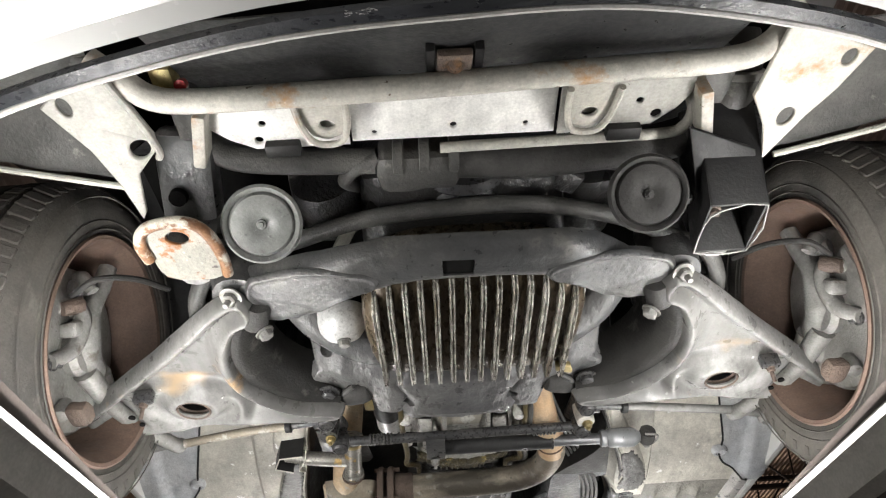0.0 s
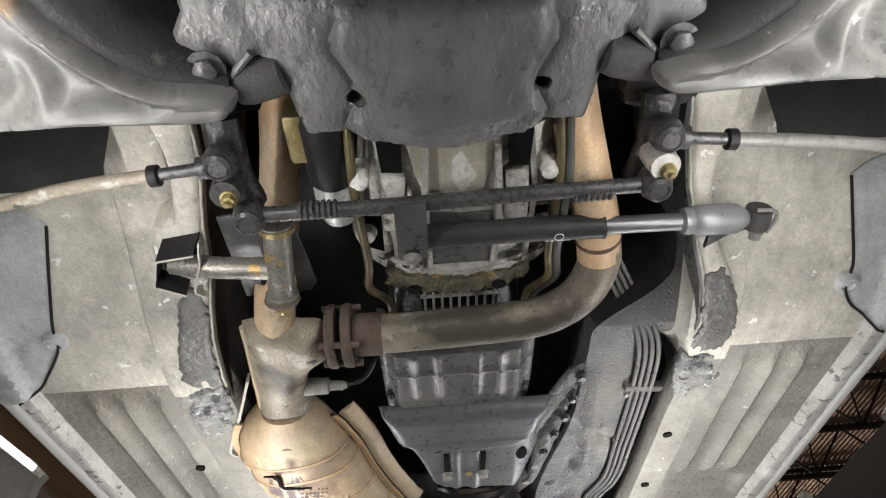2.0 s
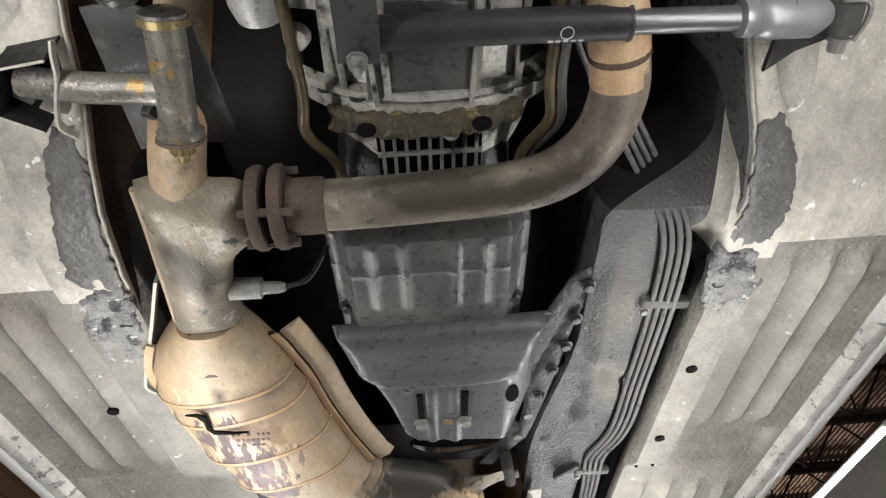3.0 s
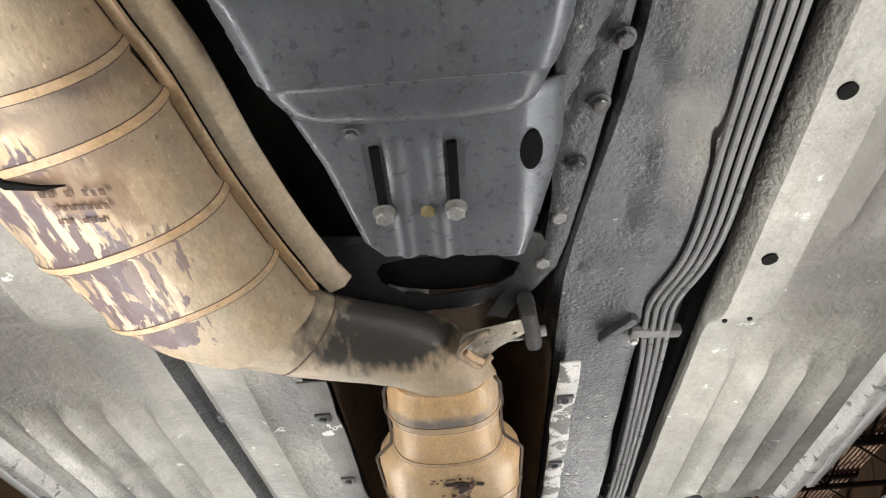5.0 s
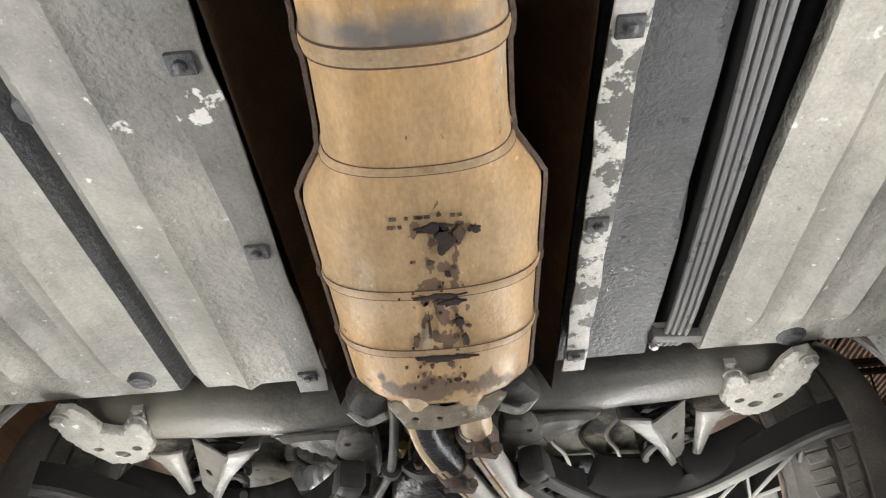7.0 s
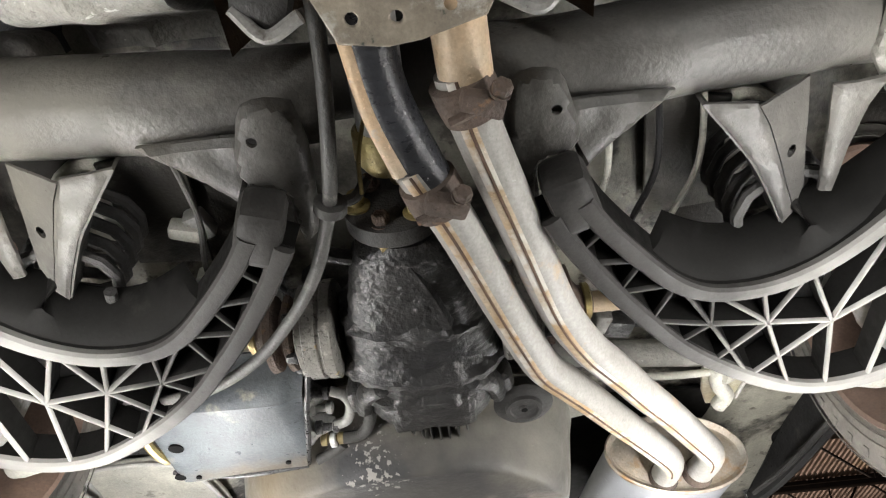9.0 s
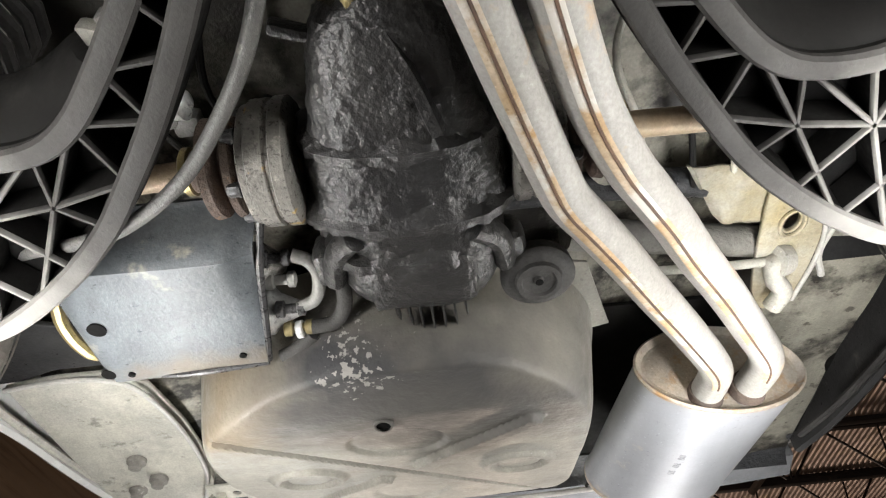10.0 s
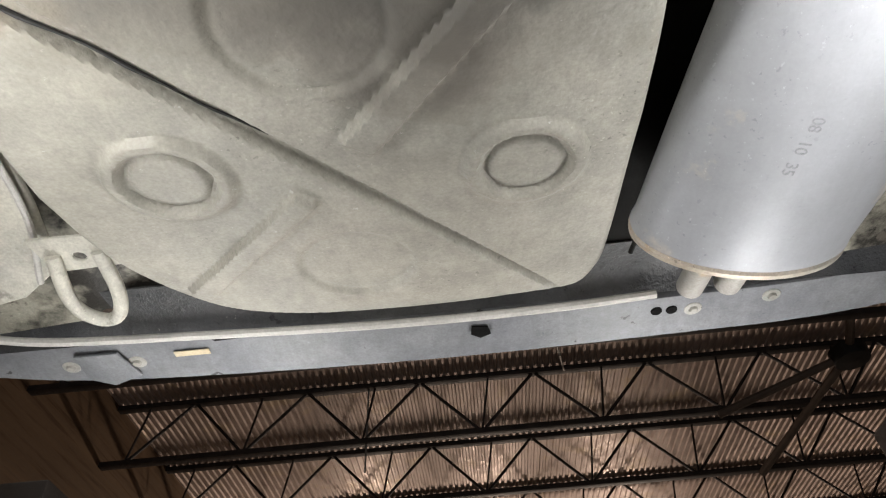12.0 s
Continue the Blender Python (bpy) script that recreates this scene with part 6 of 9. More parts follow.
        for dy, dz in ((-0.09, -0.085), (-0.09, 0.03)):
            part("caliper_bolt", flip_x(hexbolt((xi + 0.038, yc + dy, zc + dz), (-1, 0, 0), 0.011, 0.014, 1.4), s), "rod", root)
        part("caliper_bracket", flip_x(tube([(xi + 0.03, yc - 0.11, zc + 0.035), (xi + 0.015, yc - 0.085, zc + 0.005), (xi + 0.02, yc - 0.075, zc - 0.05), (xi + 0.035, yc - 0.10, zc - 0.09)], 0.014, 10), s), "steel", root)
        part("tie_rod_arm", flip_x(tube([(xi + 0.05, yc + 0.03, zc - 0.03), (xi + 0.03, yc + 0.16, zc - 0.045), (xi - 0.01, yc + 0.33, zc - 0.03), (xi - 0.02, yc + 0.37, zc - 0.02)], 0.016, 10, 6, [1.4, 1, 1, 1.1]), s), "steel", root)
        part("brake_hose", flip_x(tube([(xi + 0.03, yc - 0.12, zc + 0.03), (xi - 0.01, yc - 0.13, zc + 0.06), (xi - 0.05, yc - 0.08, zc + 0.10), (xi - 0.09, yc - 0.02, zc + 0.12)], 0.006, 8), s), "rubber_black", root)
    return root


for s in (-1, 1):
    wheel(s, 1.18, 1.872, True)
    wheel(s, 4.13, 1.872, False)
# ---- engine sump and oil filter ----
def pan_ring(y, hw, z0, top=1.93, cx=0.027):
    out = []
    for k in range(28):
        a = 2 * math.pi * k / 28
        c, s_ = math.cos(a), math.sin(a)
        px = cx + hw * math.copysign(abs(c) ** 0.35, c)
        pz = (z0 + top) / 2 + (top - z0) / 2 * math.copysign(abs(s_) ** 0.35, s_)
        out.append(Vector((px, y, pz)))
    return out


secs = [(0.955, 0.115, 1.850), (0.960, 0.140, 1.832), (0.970, 0.158, 1.818), (0.985, 0.172, 1.810), (1.01, 0.185, 1.806), (1.05, 0.194, 1.805), (1.12, 0.194, 1.806), (1.18, 0.190, 1.808), (1.225, 0.182, 1.812), (1.242, 0.178, 1.82), (1.252, 0.170, 1.84)]
pan = part("oil_pan", skin([pan_ring(*q) for q in secs]), "oilpan", car, "oily finned aluminium sump")
for k in range(14):
    x = 0.027 - 0.166 + 0.0255 * k
    e = abs(k - 6.5) / 6.5
    pts = [(x, 0.960 + 0.030 * e ** 4, 1.822 + 0.008 * e), (x, 0.983 + 0.030 * e ** 4, 1.799), (x, 1.05, 1.794), (x, 1.15, 1.794), (x, 1.235, 1.797 + 0.004 * e), (x, 1.252, 1.806), (x, 1.256, 1.83)]
    fin = sweep(smooth_path(pts, 4), [(-0.0060, 0.016), (-0.0042, -0.004), (-0.0026, -0.0062), (0.0, -0.0028), (0.0026, -0.0062), (0.0042, -0.004), (0.0060, 0.016)])
    part("fin", crust(fin, 0.0010, 80, k), "fin", pan)
part("drain_plug", crust(divide(block((0.198, 1.228, 1.806), (0.03, 0.022, 0.014), 0.004), 1), 0.005, 50), "zinc", pan, "grimy oil-caked drain plug")
part("side_flange", tube([(0.205, 0.99, 1.855), (0.216, 1.03, 1.85), (0.218, 1.10, 1.85), (0.212, 1.16, 1.853)], 0.006, 8), "alu_bright", pan)
fl = part("oil_filter_cover", lathe([(0.001, -0.030), (0.018, -0.029), (0.032, -0.022), (0.042, -0.008), (0.045, 0.006), (0.045, 0.03)], (-0.212, 1.140, 1.866), (-0.1, -0.22, 1), 32), "alu_bright", car, "round bright aluminium filter cover")
part("bolt", hexbolt((-0.2085, 1.1465, 1.837), (0.1, 0.22, -1), 0.0095, 0.011, 1.35), "steel", fl)
letters("raised_mark", "MA", Matrix.Translation((-0.216, 1.113, 1.8405)) @ Matrix.Rotation(radians(180), 4, 'X') @ Matrix.Rotation(0.12, 4, 'Z') @ Matrix.Rotation(-0.35, 4, 'X'), 0.012, "alu", fl)
# housing painted near black for the shade above the sump
part("sump_lower", crust(divide(block((0.0, 1.22, 1.955), (0.40, 0.20, 0.12), 0.04), 3), 0.012, 12, 7.0), "void", car, "cast lower engine housing, shade painted black")
part("rear_sump_arch", sweep(smooth_path([(-0.31, 1.11, 1.945), (-0.27, 1.19, 1.915), (-0.19, 1.25, 1.895), (-0.09, 1.27, 1.885), (0.0, 1.275, 1.882), (0.09, 1.27, 1.885), (0.19, 1.25, 1.895), (0.27, 1.19, 1.915), (0.31, 1.11, 1.945)], 6), round_profile(0.040, 0.030, 16)), "beam_dark", car)

# ---- bell housing and gearbox ----
bh = []
for y, r, z in ((1.50, 0.155, 1.985), (1.56, 0.165, 1.99), (1.66, 0.165, 1.995), (1.74, 0.160, 1.995), (1.78, 0.158, 1.995), (1.79, 0.142, 1.995), (1.86, 0.128, 2.0), (1.90, 0.11, 2.0)):
    bh.append([Vector((0.02 + r * math.cos(a), y, z + 0.66 * r * math.sin(a))) for a in [2 * math.pi * k / 40 for k in range(40)]])
bell_h = part("bell_housing", crust(skin(bh), 0.002, 40), "bell_cast", car, "ribbed cast aluminium bell housing")
for a in (-150, -128, -108, -72, -52, -30):
    c, s_ = math.cos(radians(a)), math.sin(radians(a))
    pts = [(0.02 + 0.155 * c, 1.50, 1.985 + 0.105 * s_), (0.02 + 0.172 * c, 1.6, 1.99 + 0.113 * s_), (0.02 + 0.166 * c, 1.74, 1.994 + 0.108 * s_)]
    part("rib", sweep(smooth_path(pts, 4), [(-0.007, 0.01), (-0.004, -0.012), (0.004, -0.012), (0.007, 0.01)]), "alu", bell_h)
fr_ = [[Vector((0.02 + (0.172 + d) * math.cos(a), y, 1.995 + 0.68 * (0.172 + d) * math.sin(a))) for a in [2 * math.pi * k / 48 for k in range(48)]] for y, d in ((1.752, -0.01), (1.754, 0.0), (1.776, 0.0), (1.778, -0.01))]
part("flange_ring", crust(skin(fr_), 0.002, 40), "bell_cast", bell_h)
lip_ = [[Vector((0.02 + (0.178 + d) * math.cos(a), y, 1.995 + 0.68 * (0.178 + d) * math.sin(a))) for a in [2 * math.pi * k / 48 for k in range(48)]] for y, d in ((1.736, -0.012), (1.738, 0.0), (1.746, 0.002), (1.750, -0.012))]
part("ring_lip", crust(skin(lip_), 0.0015, 50), "alu", bell_h, "bright cast lip of the ring")
arc_ = [(0.012 + 0.178 * math.sin(a), 1.779, 1.993 - 0.68 * 0.178 * math.cos(a)) for a in [radians(-40 + 8 * k) for k in range(11)]]
part("oil_crust", crust(divide(sweep(smooth_path(arc_, 4), [(-0.016, -0.004), (-0.010, -0.007), (0.010, -0.007), (0.016, -0.004), (0.014, 0.006), (-0.014, 0.006)]), 1), 0.006, 60, 2.0, 0.004, 140), "crusty", bell_h, "yellowish oily crust")
for a in (-158, -140, -122, -58, -40, -22):
    c, s_ = math.cos(radians(a)), math.sin(radians(a))
    part("bolt", hexbolt((0.02 + 0.166 * c, 1.753, 1.995 + 0.113 * s_), (0, -1, 0), 0.008, 0.012, 1.3), "rod", bell_h)
part("inspection_panel", plate([(-0.066, 1.44), (0.082, 1.44), (0.052, 1.588), (-0.038, 1.585)], [], 1.882, 0.008, 0.002), "oily_plate", bell_h, "oily tan inspection plate")
part("lower_cover", plate([(-0.052, 1.628), (0.062, 1.632), (0.066, 1.748), (-0.056, 1.745)], [], 1.880, 0.008, 0.002), "pan_dark", bell_h, "black cover below the flywheel")
# cast posts and lugs beside the plate; black plates paint in the hollows' shade
for sx in (-1, 1):
    cx_ = 0.010 + sx * 0.088
    part("cast_post", crust(divide(block((cx_, 1.600, 1.886), (0.034, 0.105, 0.030), 0.006, Matrix.Rotation(-0.05 * sx, 4, 'Z')), 2), 0.003, 40, sx), "alu", bell_h, "pale cast post")
    part("hollow_shade", plate([(cx_ - 0.016, 1.480), (cx_ + 0.018, 1.482), (cx_ + 0.016, 1.545), (cx_ - 0.013, 1.542)], [], 1.879, 0.004, 0.001), "void", bell_h)
    part("hollow_shade", plate([(cx_ + sx * 0.022, 1.640), (cx_ + sx * 0.052, 1.636), (cx_ + sx * 0.050, 1.700), (cx_ + sx * 0.024, 1.715)], [], 1.893, 0.004, 0.001), "void", bell_h)
    part("hollow_shade", plate(circle(0.008 + sx * 0.068, 1.772, 0.012, 0.010, 16), [], 1.858, 0.004, 0.001), "void", bell_h)
    for y in (1.560, 1.665):
        part("lug", crust(lathe([(0.006, -0.012), (0.012, -0.010), (0.015, 0.004), (0.016, 0.03)], (cx_ + sx * 0.046, y, 1.888), (0, 0, 1), 16), 0.002, 50, y), "bell_cast", bell_h)
    part("web", block((cx_ - sx * 0.028, 1.665, 1.884), (0.006, 0.175, 0.020), 0.002, Matrix.Rotation(0.06 * sx, 4, 'Z')), "alu", bell_h, "pale cast web")

# air grille in the housing
gr = part("air_grille", block((0.015, 1.842, 1.908), (0.135, 0.085, 0.008), 0.002, Matrix.Rotation(0.10, 4, 'X')), "void", bell_h, "small barred air grille")
for k in range(9):
    part("bar", block((-0.045 + 0.015 * k, 1.842, 1.902), (0.0045, 0.085, 0.007), 0.001, Matrix.Rotation(0.10, 4, 'X')), "alu", bell_h)
part("cross_bar", block((0.015, 1.842, 1.901), (0.135, 0.005, 0.007), 0.001), "alu", bell_h)
part("centre_plug", lathe([(0.001, -0.006), (0.006, -0.005), (0.010, -0.008), (0.011, 0.01)], (0.042, 1.809, 1.900), (0, 0, 1), 18), "alu_bright", bell_h)
part("starter_motor", lathe([(0.001, -0.10), (0.030, -0.098), (0.034, -0.085), (0.034, 0.02), (0.030, 0.022), (0.030, 0.06), (0.02, 0.065)], (-0.165, 1.56, 1.925), (0.0, 1, 0.02), 28), "black", car, "black cylinder starter motor")
part("starter_nose", lathe([(0.031, 0), (0.032, 0.055), (0.026, 0.075)], (-0.165, 1.585, 1.925), (0.0, 1, 0.02), 28), "alu_bright", car, "bright starter nose")
part("starter_cover", block((-0.20, 1.50, 1.93), (0.03, 0.08, 0.05), 0.006), "zinc", car)
for x, m_ in ((-0.128, "brass"), (0.155, "brass"), (0.168, "hose")):
    sx = math.copysign(1, x)
    part("oil_line", tube([(x, 1.44, 1.93), (x + 0.004 * sx, 1.56, 1.884), (x, 1.72, 1.878), (x + 0.006 * sx, 1.79, 1.885), (x - sx * 0.02, 1.86, 1.91), (x - 0.02 * sx, 1.95, 1.93)], 0.0068, 10), m_, car, "thin oil cooler line")
part("gearbox_housing", crust(divide(block((0.01, 2.05, 2.02), (0.24, 0.42, 0.18), 0.04), 3), 0.008, 14, 1.0), "cast_dark", car, "dark cast gearbox housing")


def tp(x, y):
    z = 1.868 + 0.03 * ease(0.115, 0.140, abs(x - 0.008))
    z += 0.012 * ease(2.135, 2.15, y) + 0.02 * ease(1.975, 1.955, y)
    for c in (-0.075, -0.03, 0.045, 0.09):
        z -= 0.006 * bell(x, c, 0.006) * ease(1.97, 1.99, y) * (1 - ease(2.11, 2.13, y))
    z -= 0.005 * bell(y, 2.035, 0.006)
    return z


tpan = part("gearbox_pan", field(span(-0.14, 0.156, 0.006), span(1.95, 2.25, 0.006), tp, 0.05), "pan_dark", car, "black ribbed gearbox oil pan")
for x, y in ((-0.128, 2.135), (0.142, 2.135), (-0.12, 2.215), (0.135, 2.215)):
    part("bolt", hexbolt((x, y, 1.893), (0, 0, -1), 0.008, 0.01, 1.5), "rod", tpan)
# crossmember tray with lip, strap ribs and side slots


up_tray = [(-0.158, 2.178), (0.198, 2.178), (0.186, 2.259), (0.174, 2.301), (0.157, 2.342), (0.130, 2.360), (0.063, 2.364), (-0.019, 2.361), (-0.078, 2.357), (-0.106, 2.345), (-0.124, 2.318), (-0.138, 2.271), (-0.148, 2.22)]
M["tray"] = surface("slate_grey_steel", (0.115, 0.121, 0.133), (0.145, 0.151, 0.162), 0.36, metal=0.3, scale=8, marks=(0.09, 0.09, 0.09), mscale=20, mlo=0.6, mhi=0.68, bump=0.06, mottle=0.12, speck=0.12, grime=0.25)
trayo = part("gearbox_crossmember", pressed(up_tray, [], 1.850, 0.006, lambda x, y, d: 0.006 * ease(2.293, 2.300, y) - 0.003 * bell(y, 2.290, 0.004) + 0.0008 * noise.noise(Vector((x * 30, y * 30, 1))), 0.004, 0.030, 0, 0.034), "tray", car, "slate-grey pressed crossmember tray")
low_tray = [(-0.112, 2.335), (0.188, 2.335), (0.192, 2.415), (0.184, 2.47), (0.166, 2.55), (0.150, 2.602), (0.089, 2.592), (0.02, 2.584), (-0.036, 2.580), (-0.058, 2.55), (-0.085, 2.42)]
part("lower_plate", pressed(low_tray, [], 1.875, 0.006, lambda x, y, d: -0.006 * (bell(x, -0.003, 0.010) + bell(x, 0.042, 0.010)) * ease(2.35, 2.40, y) + 0.02 * ease(0.135, 0.20, x), 0.004, 0.012, 0, 0.008), "tray", trayo)
part("side_screw", hexbolt((-0.045, 2.366, 1.872), (0, 0.3, -1), 0.006, 0.006, 1.6), "tray", trayo)
for x in (-0.024, 0.062):
    part("slot", block((x, 2.436, 1.872), (0.012, 0.095, 0.006), 0.002), "void", trayo)
    part("bolt", hexbolt((x, 2.488, 1.870), (0, 0, -1), 0.011, 0.012, 1.3), "steel", trayo)
part("oval_hole", plate(circle(0.152, 2.414, 0.013, 0.028, 24), [], 1.874, 0.006, 0.001), "void", trayo)
part("wax_mark", crust(lathe([(0.001, -0.001), (0.008, 0), (0.009, 0.003)], (0.028, 2.49, 1.8655), (0, 0, 1), 14), 0.002, 200), "zinc", trayo, "dab of yellow wax")
# black plate paints in the shade behind the oval opening
part("mount_hole", plate(circle(0.055, 2.655, 0.125, 0.060, 30), [], 1.925, 0.004, 0.001), "void", car, "black plate painting the shade in the tunnel opening")
ov = [(-0.056, 2.640), (-0.045, 2.622), (-0.01, 2.615), (0.044, 2.612), (0.111, 2.622), (0.150, 2.642), (0.140, 2.668), (0.111, 2.691), (0.024, 2.703), (-0.025, 2.690), (-0.050, 2.665)]
part("tunnel_bridge", pressed([(-0.15, 2.56), (-0.07, 2.57), (0.16, 2.585), (0.195, 2.60), (0.205, 2.66), (0.165, 2.725), (0.06, 2.745), (-0.03, 2.745), (-0.11, 2.70), (-0.145, 2.63)], [ov], 1.905, 0.008, None, 0.003, 0.008, 0, 0.006), "black", car, "dark tunnel plate with an oval opening")
# bolted rail along the tunnel edge
fl_out = [(0.300, 2.06), (0.280, 2.13), (0.264, 2.20), (0.253, 2.267), (0.243, 2.366), (0.229, 2.49), (0.213, 2.602), (0.200, 2.66), (0.176, 2.655), (0.182, 2.60), (0.186, 2.52), (0.182, 2.42), (0.176, 2.36), (0.182, 2.28), (0.205, 2.20), (0.235, 2.12)]
rl = part("tunnel_flange", pressed(fl_out, [], 1.902, 0.008, lambda x, y, d: 0.006 * bell(x - 0.244 + 0.30 * (y - 2.29), -0.022, 0.006) + 0.0008 * noise.noise(Vector((x * 60, y * 60, 0))), 0.004, 0.006, 0, 0.004), "undercoat", car, "dark bolted flange on the tunnel")
for x, y in ((0.262, 2.13), (0.252, 2.215), (0.244, 2.294), (0.228, 2.372), (0.211, 2.458)):
    part("bolt", hexbolt((x, y, 1.897), (0, 0, -1), 0.0085, 0.009, 1.5), "rod", rl)
bk = part("strap_bracket", sweep(smooth_path([(0.21, 2.53, 1.915), (0.195, 2.57, 1.912), (0.185, 2.63, 1.912), (0.155, 2.685, 1.905), (0.125, 2.735, 1.90), (0.115, 2.76, 1.90)], 5), [(-0.016, 0.0), (0.016, 0.0), (0.016, 0.003), (-0.016, 0.003)]), "black", car, "black strap bracket")
for x, y in ((0.198, 2.556), (0.181, 2.646)):
    part("bolt", hexbolt((x, y, 1.912), (0, 0, -1), 0.010, 0.010, 1.4), "steel", bk)
hg = part("exhaust_hanger", block((0.163, 2.752, 1.880), (0.026, 0.100, 0.05), 0.010, Matrix.Rotation(-0.15, 4, 'Z')), "rubber_black", car, "black rubber exhaust hanger")
part("hanger_rod", tube([(0.06, 2.765, 1.87), (0.12, 2.775, 1.872), (0.188, 2.775, 1.878)], 0.009, 10), "steel", hg)
part("screw", lathe([(0.001, -0.006), (0.012, -0.004), (0.020, 0.0), (0.022, 0.01)], (0.248, 2.654, under(0.262, 2.654) - 0.0), (0, 0, 1), 16), "undercoat", car)
part("bracket_lug", crust(block((0.305, 2.80, 1.888), (0.02, 0.075, 0.02), 0.006, Matrix.Rotation(0.7, 4, 'Z')), 0.005, 50), "undercoat", car)

# ---- steering ----
dl = part("drag_link", tube([(-0.27, 1.581, 1.853), (-0.10, 1.580, 1.853), (0.10, 1.574, 1.853), (0.28, 1.570, 1.853)], 0.0115, 14), "rod", car, "dark steel drag link")
for k in range(7):
    for x0 in (-0.205, 0.175):
        part("thread_ring", lathe([(0.0115, -0.003), (0.0135, -0.0015), (0.0135, 0.0015), (0.0115, 0.003)], (x0 + 0.008 * k, 1.578, 1.853), (1, -0.01, 0), 16), "rod", dl)


def ball_end(x, y, z, parent, mat_="rod", r=0.021):
    part("ball_socket", lathe([(0.001, -0.026), (r * 0.55, -0.026), (r * 0.9, -0.020), (r * 1.1, -0.008), (r * 1.12, 0.004), (r * 0.9, 0.014), (r * 0.6, 0.03), (r * 0.5, 0.045)], (x, y, z), (0, 0.25, 1), 24), mat_, parent)
    part("socket_rim", lathe([(r * 0.55, -0.0262), (r * 0.60, -0.0285), (r * 0.86, -0.0245), (r * 0.9, -0.0205)], (x, y, z), (0, 0.25, 1), 24), "rod", parent)


ball_end(-0.275, 1.582, 1.855, dl)
ball_end(0.285, 1.570, 1.855, dl)
for s in (-1, 1):
    x0 = 0.29 if s > 0 else -0.295
    tr = part("tie_rod", tube([(x0, 1.502, 1.868), (x0 + s * 0.03, 1.504, 1.866)], 0.016, 14), "rod", car, "dusty steel tie rod")
    part("tie_rod_tube", tube([(x0 + s * 0.03, 1.504, 1.866), (x0 + s * 0.07, 1.507, 1.864), (x0 + s * 0.085, 1.508, 1.863)], 0.0085, 12), "rod", tr)
    part("sleeve", tube([(x0 + s * 0.082, 1.508, 1.863), (x0 + s * 0.20, 1.517, 1.858), (x0 + s * 0.36, 1.535 + 0.012 * (s < 0), 1.850)], 0.0098, 14), "steel" if s > 0 else "pipe_soot", tr)
    part("clamp", lathe([(0.010, -0.008), (0.0145, -0.006), (0.0145, 0.006), (0.010, 0.008)], (x0 + s * 0.088, 1.5085, 1.8625), (s, 0.07, -0.03), 18), "black", tr)
    part("outer_end", tube([(x0 + s * 0.36, 1.535, 1.850), (x0 + s * 0.41, 1.545, 1.846)], 0.011, 12), "steel", tr)
    part("outer_socket", lathe([(0.001, -0.022), (0.014, -0.021), (0.020, -0.012), (0.020, 0.004), (0.012, 0.02), (0.010, 0.05)], (x0 + s * 0.42, 1.548, 1.845), (0, 0, 1), 22), "steel", tr)
    ball_end(x0, 1.498, 1.872, tr)
    # steering arm between the two sockets
    arm_ = part("pitman_arm" if s > 0 else "idler_arm", crust(sweep(smooth_path([(x0, 1.46, 1.915), (x0, 1.50, 1.905), (x0 + s * 0.0, 1.545, 1.90), (x0 - s * 0.008, 1.60, 1.90)], 4), round_profile(0.026, 0.016, 14, 0.8)), 0.003, 30), "cast_dark", car, "dark cast steering arm")
    part("stub_bolt", lathe([(0.020, -0.03), (0.022, 0.0), (0.022, 0.02)], (x0, 1.538, 1.872), (0, 0.2, 1), 20), "alu" if s > 0 else "rod", arm_)
    part("nut", hexbolt((x0 + 0.004, 1.538, 1.843), (0, -0.2, -1), 0.0085, 0.012, 1.4, 0.006), "zinc", arm_)
part("steering_box", crust(divide(block((0.30, 1.43, 2.0), (0.13, 0.16, 0.16), 0.04), 2), 0.01, 15), "cast_dark", car, "dark greasy steering box")
dm = part("steering_damper", tube([(-0.035, 1.650, 1.858), (0.10, 1.650, 1.858), (0.226, 1.652, 1.858)], 0.0185, 20), "plastic", car, "black steering damper cylinder")
part("end_ring", lathe([(0.0185, -0.003), (0.020, -0.001), (0.020, 0.002), (0.014, 0.004)], (0.226, 1.652, 1.858), (1, 0, 0), 24), "rod", dm)
part("damper_tube", tube([(0.226, 1.652, 1.858), (0.345, 1.654, 1.858)], 0.0135, 18), "rod_grey", dm, "grey inner damper tube")
part("damper_boot", lathe([(0.0135, 0.0), (0.020, 0.004), (0.021, 0.014), (0.0185, 0.018), (0.0225, 0.024), (0.0235, 0.034), (0.0235, 0.082), (0.018, 0.092), (0.012, 0.10)], (0.342, 1.654, 1.858), (1, 0.01, 0), 26), "boot_silver", dm, "grey plastic damper boot")
part("eye", lathe([(0.010, -0.017), (0.019, -0.016), (0.020, 0.0), (0.019, 0.016), (0.010, 0.017)], (0.462, 1.660, 1.862), (0, 1, -0.2), 22), "rubber_black", dm)
part("eye_bolt", hexbolt((0.466, 1.683, 1.858), (0, 1, -0.25), 0.009, 0.014, 1.3), "steel", dm)
part("eye_strap", tube([(0.452, 1.638, 1.855), (0.478, 1.64, 1.853), (0.485, 1.66, 1.853), (0.480, 1.685, 1.853)], 0.003, 8), "steel", dm)
dbk = part("damper_bracket", sweep(smooth_path([(-0.055, 1.566, 1.838), (-0.055, 1.60, 1.832), (-0.055, 1.64, 1.832), (-0.057, 1.672, 1.838)], 4), [(-0.022, 0.0), (0.022, 0.0), (0.022, 0.007), (-0.022, 0.007)]), "subframe", car, "dark clamp bracket of the damper")
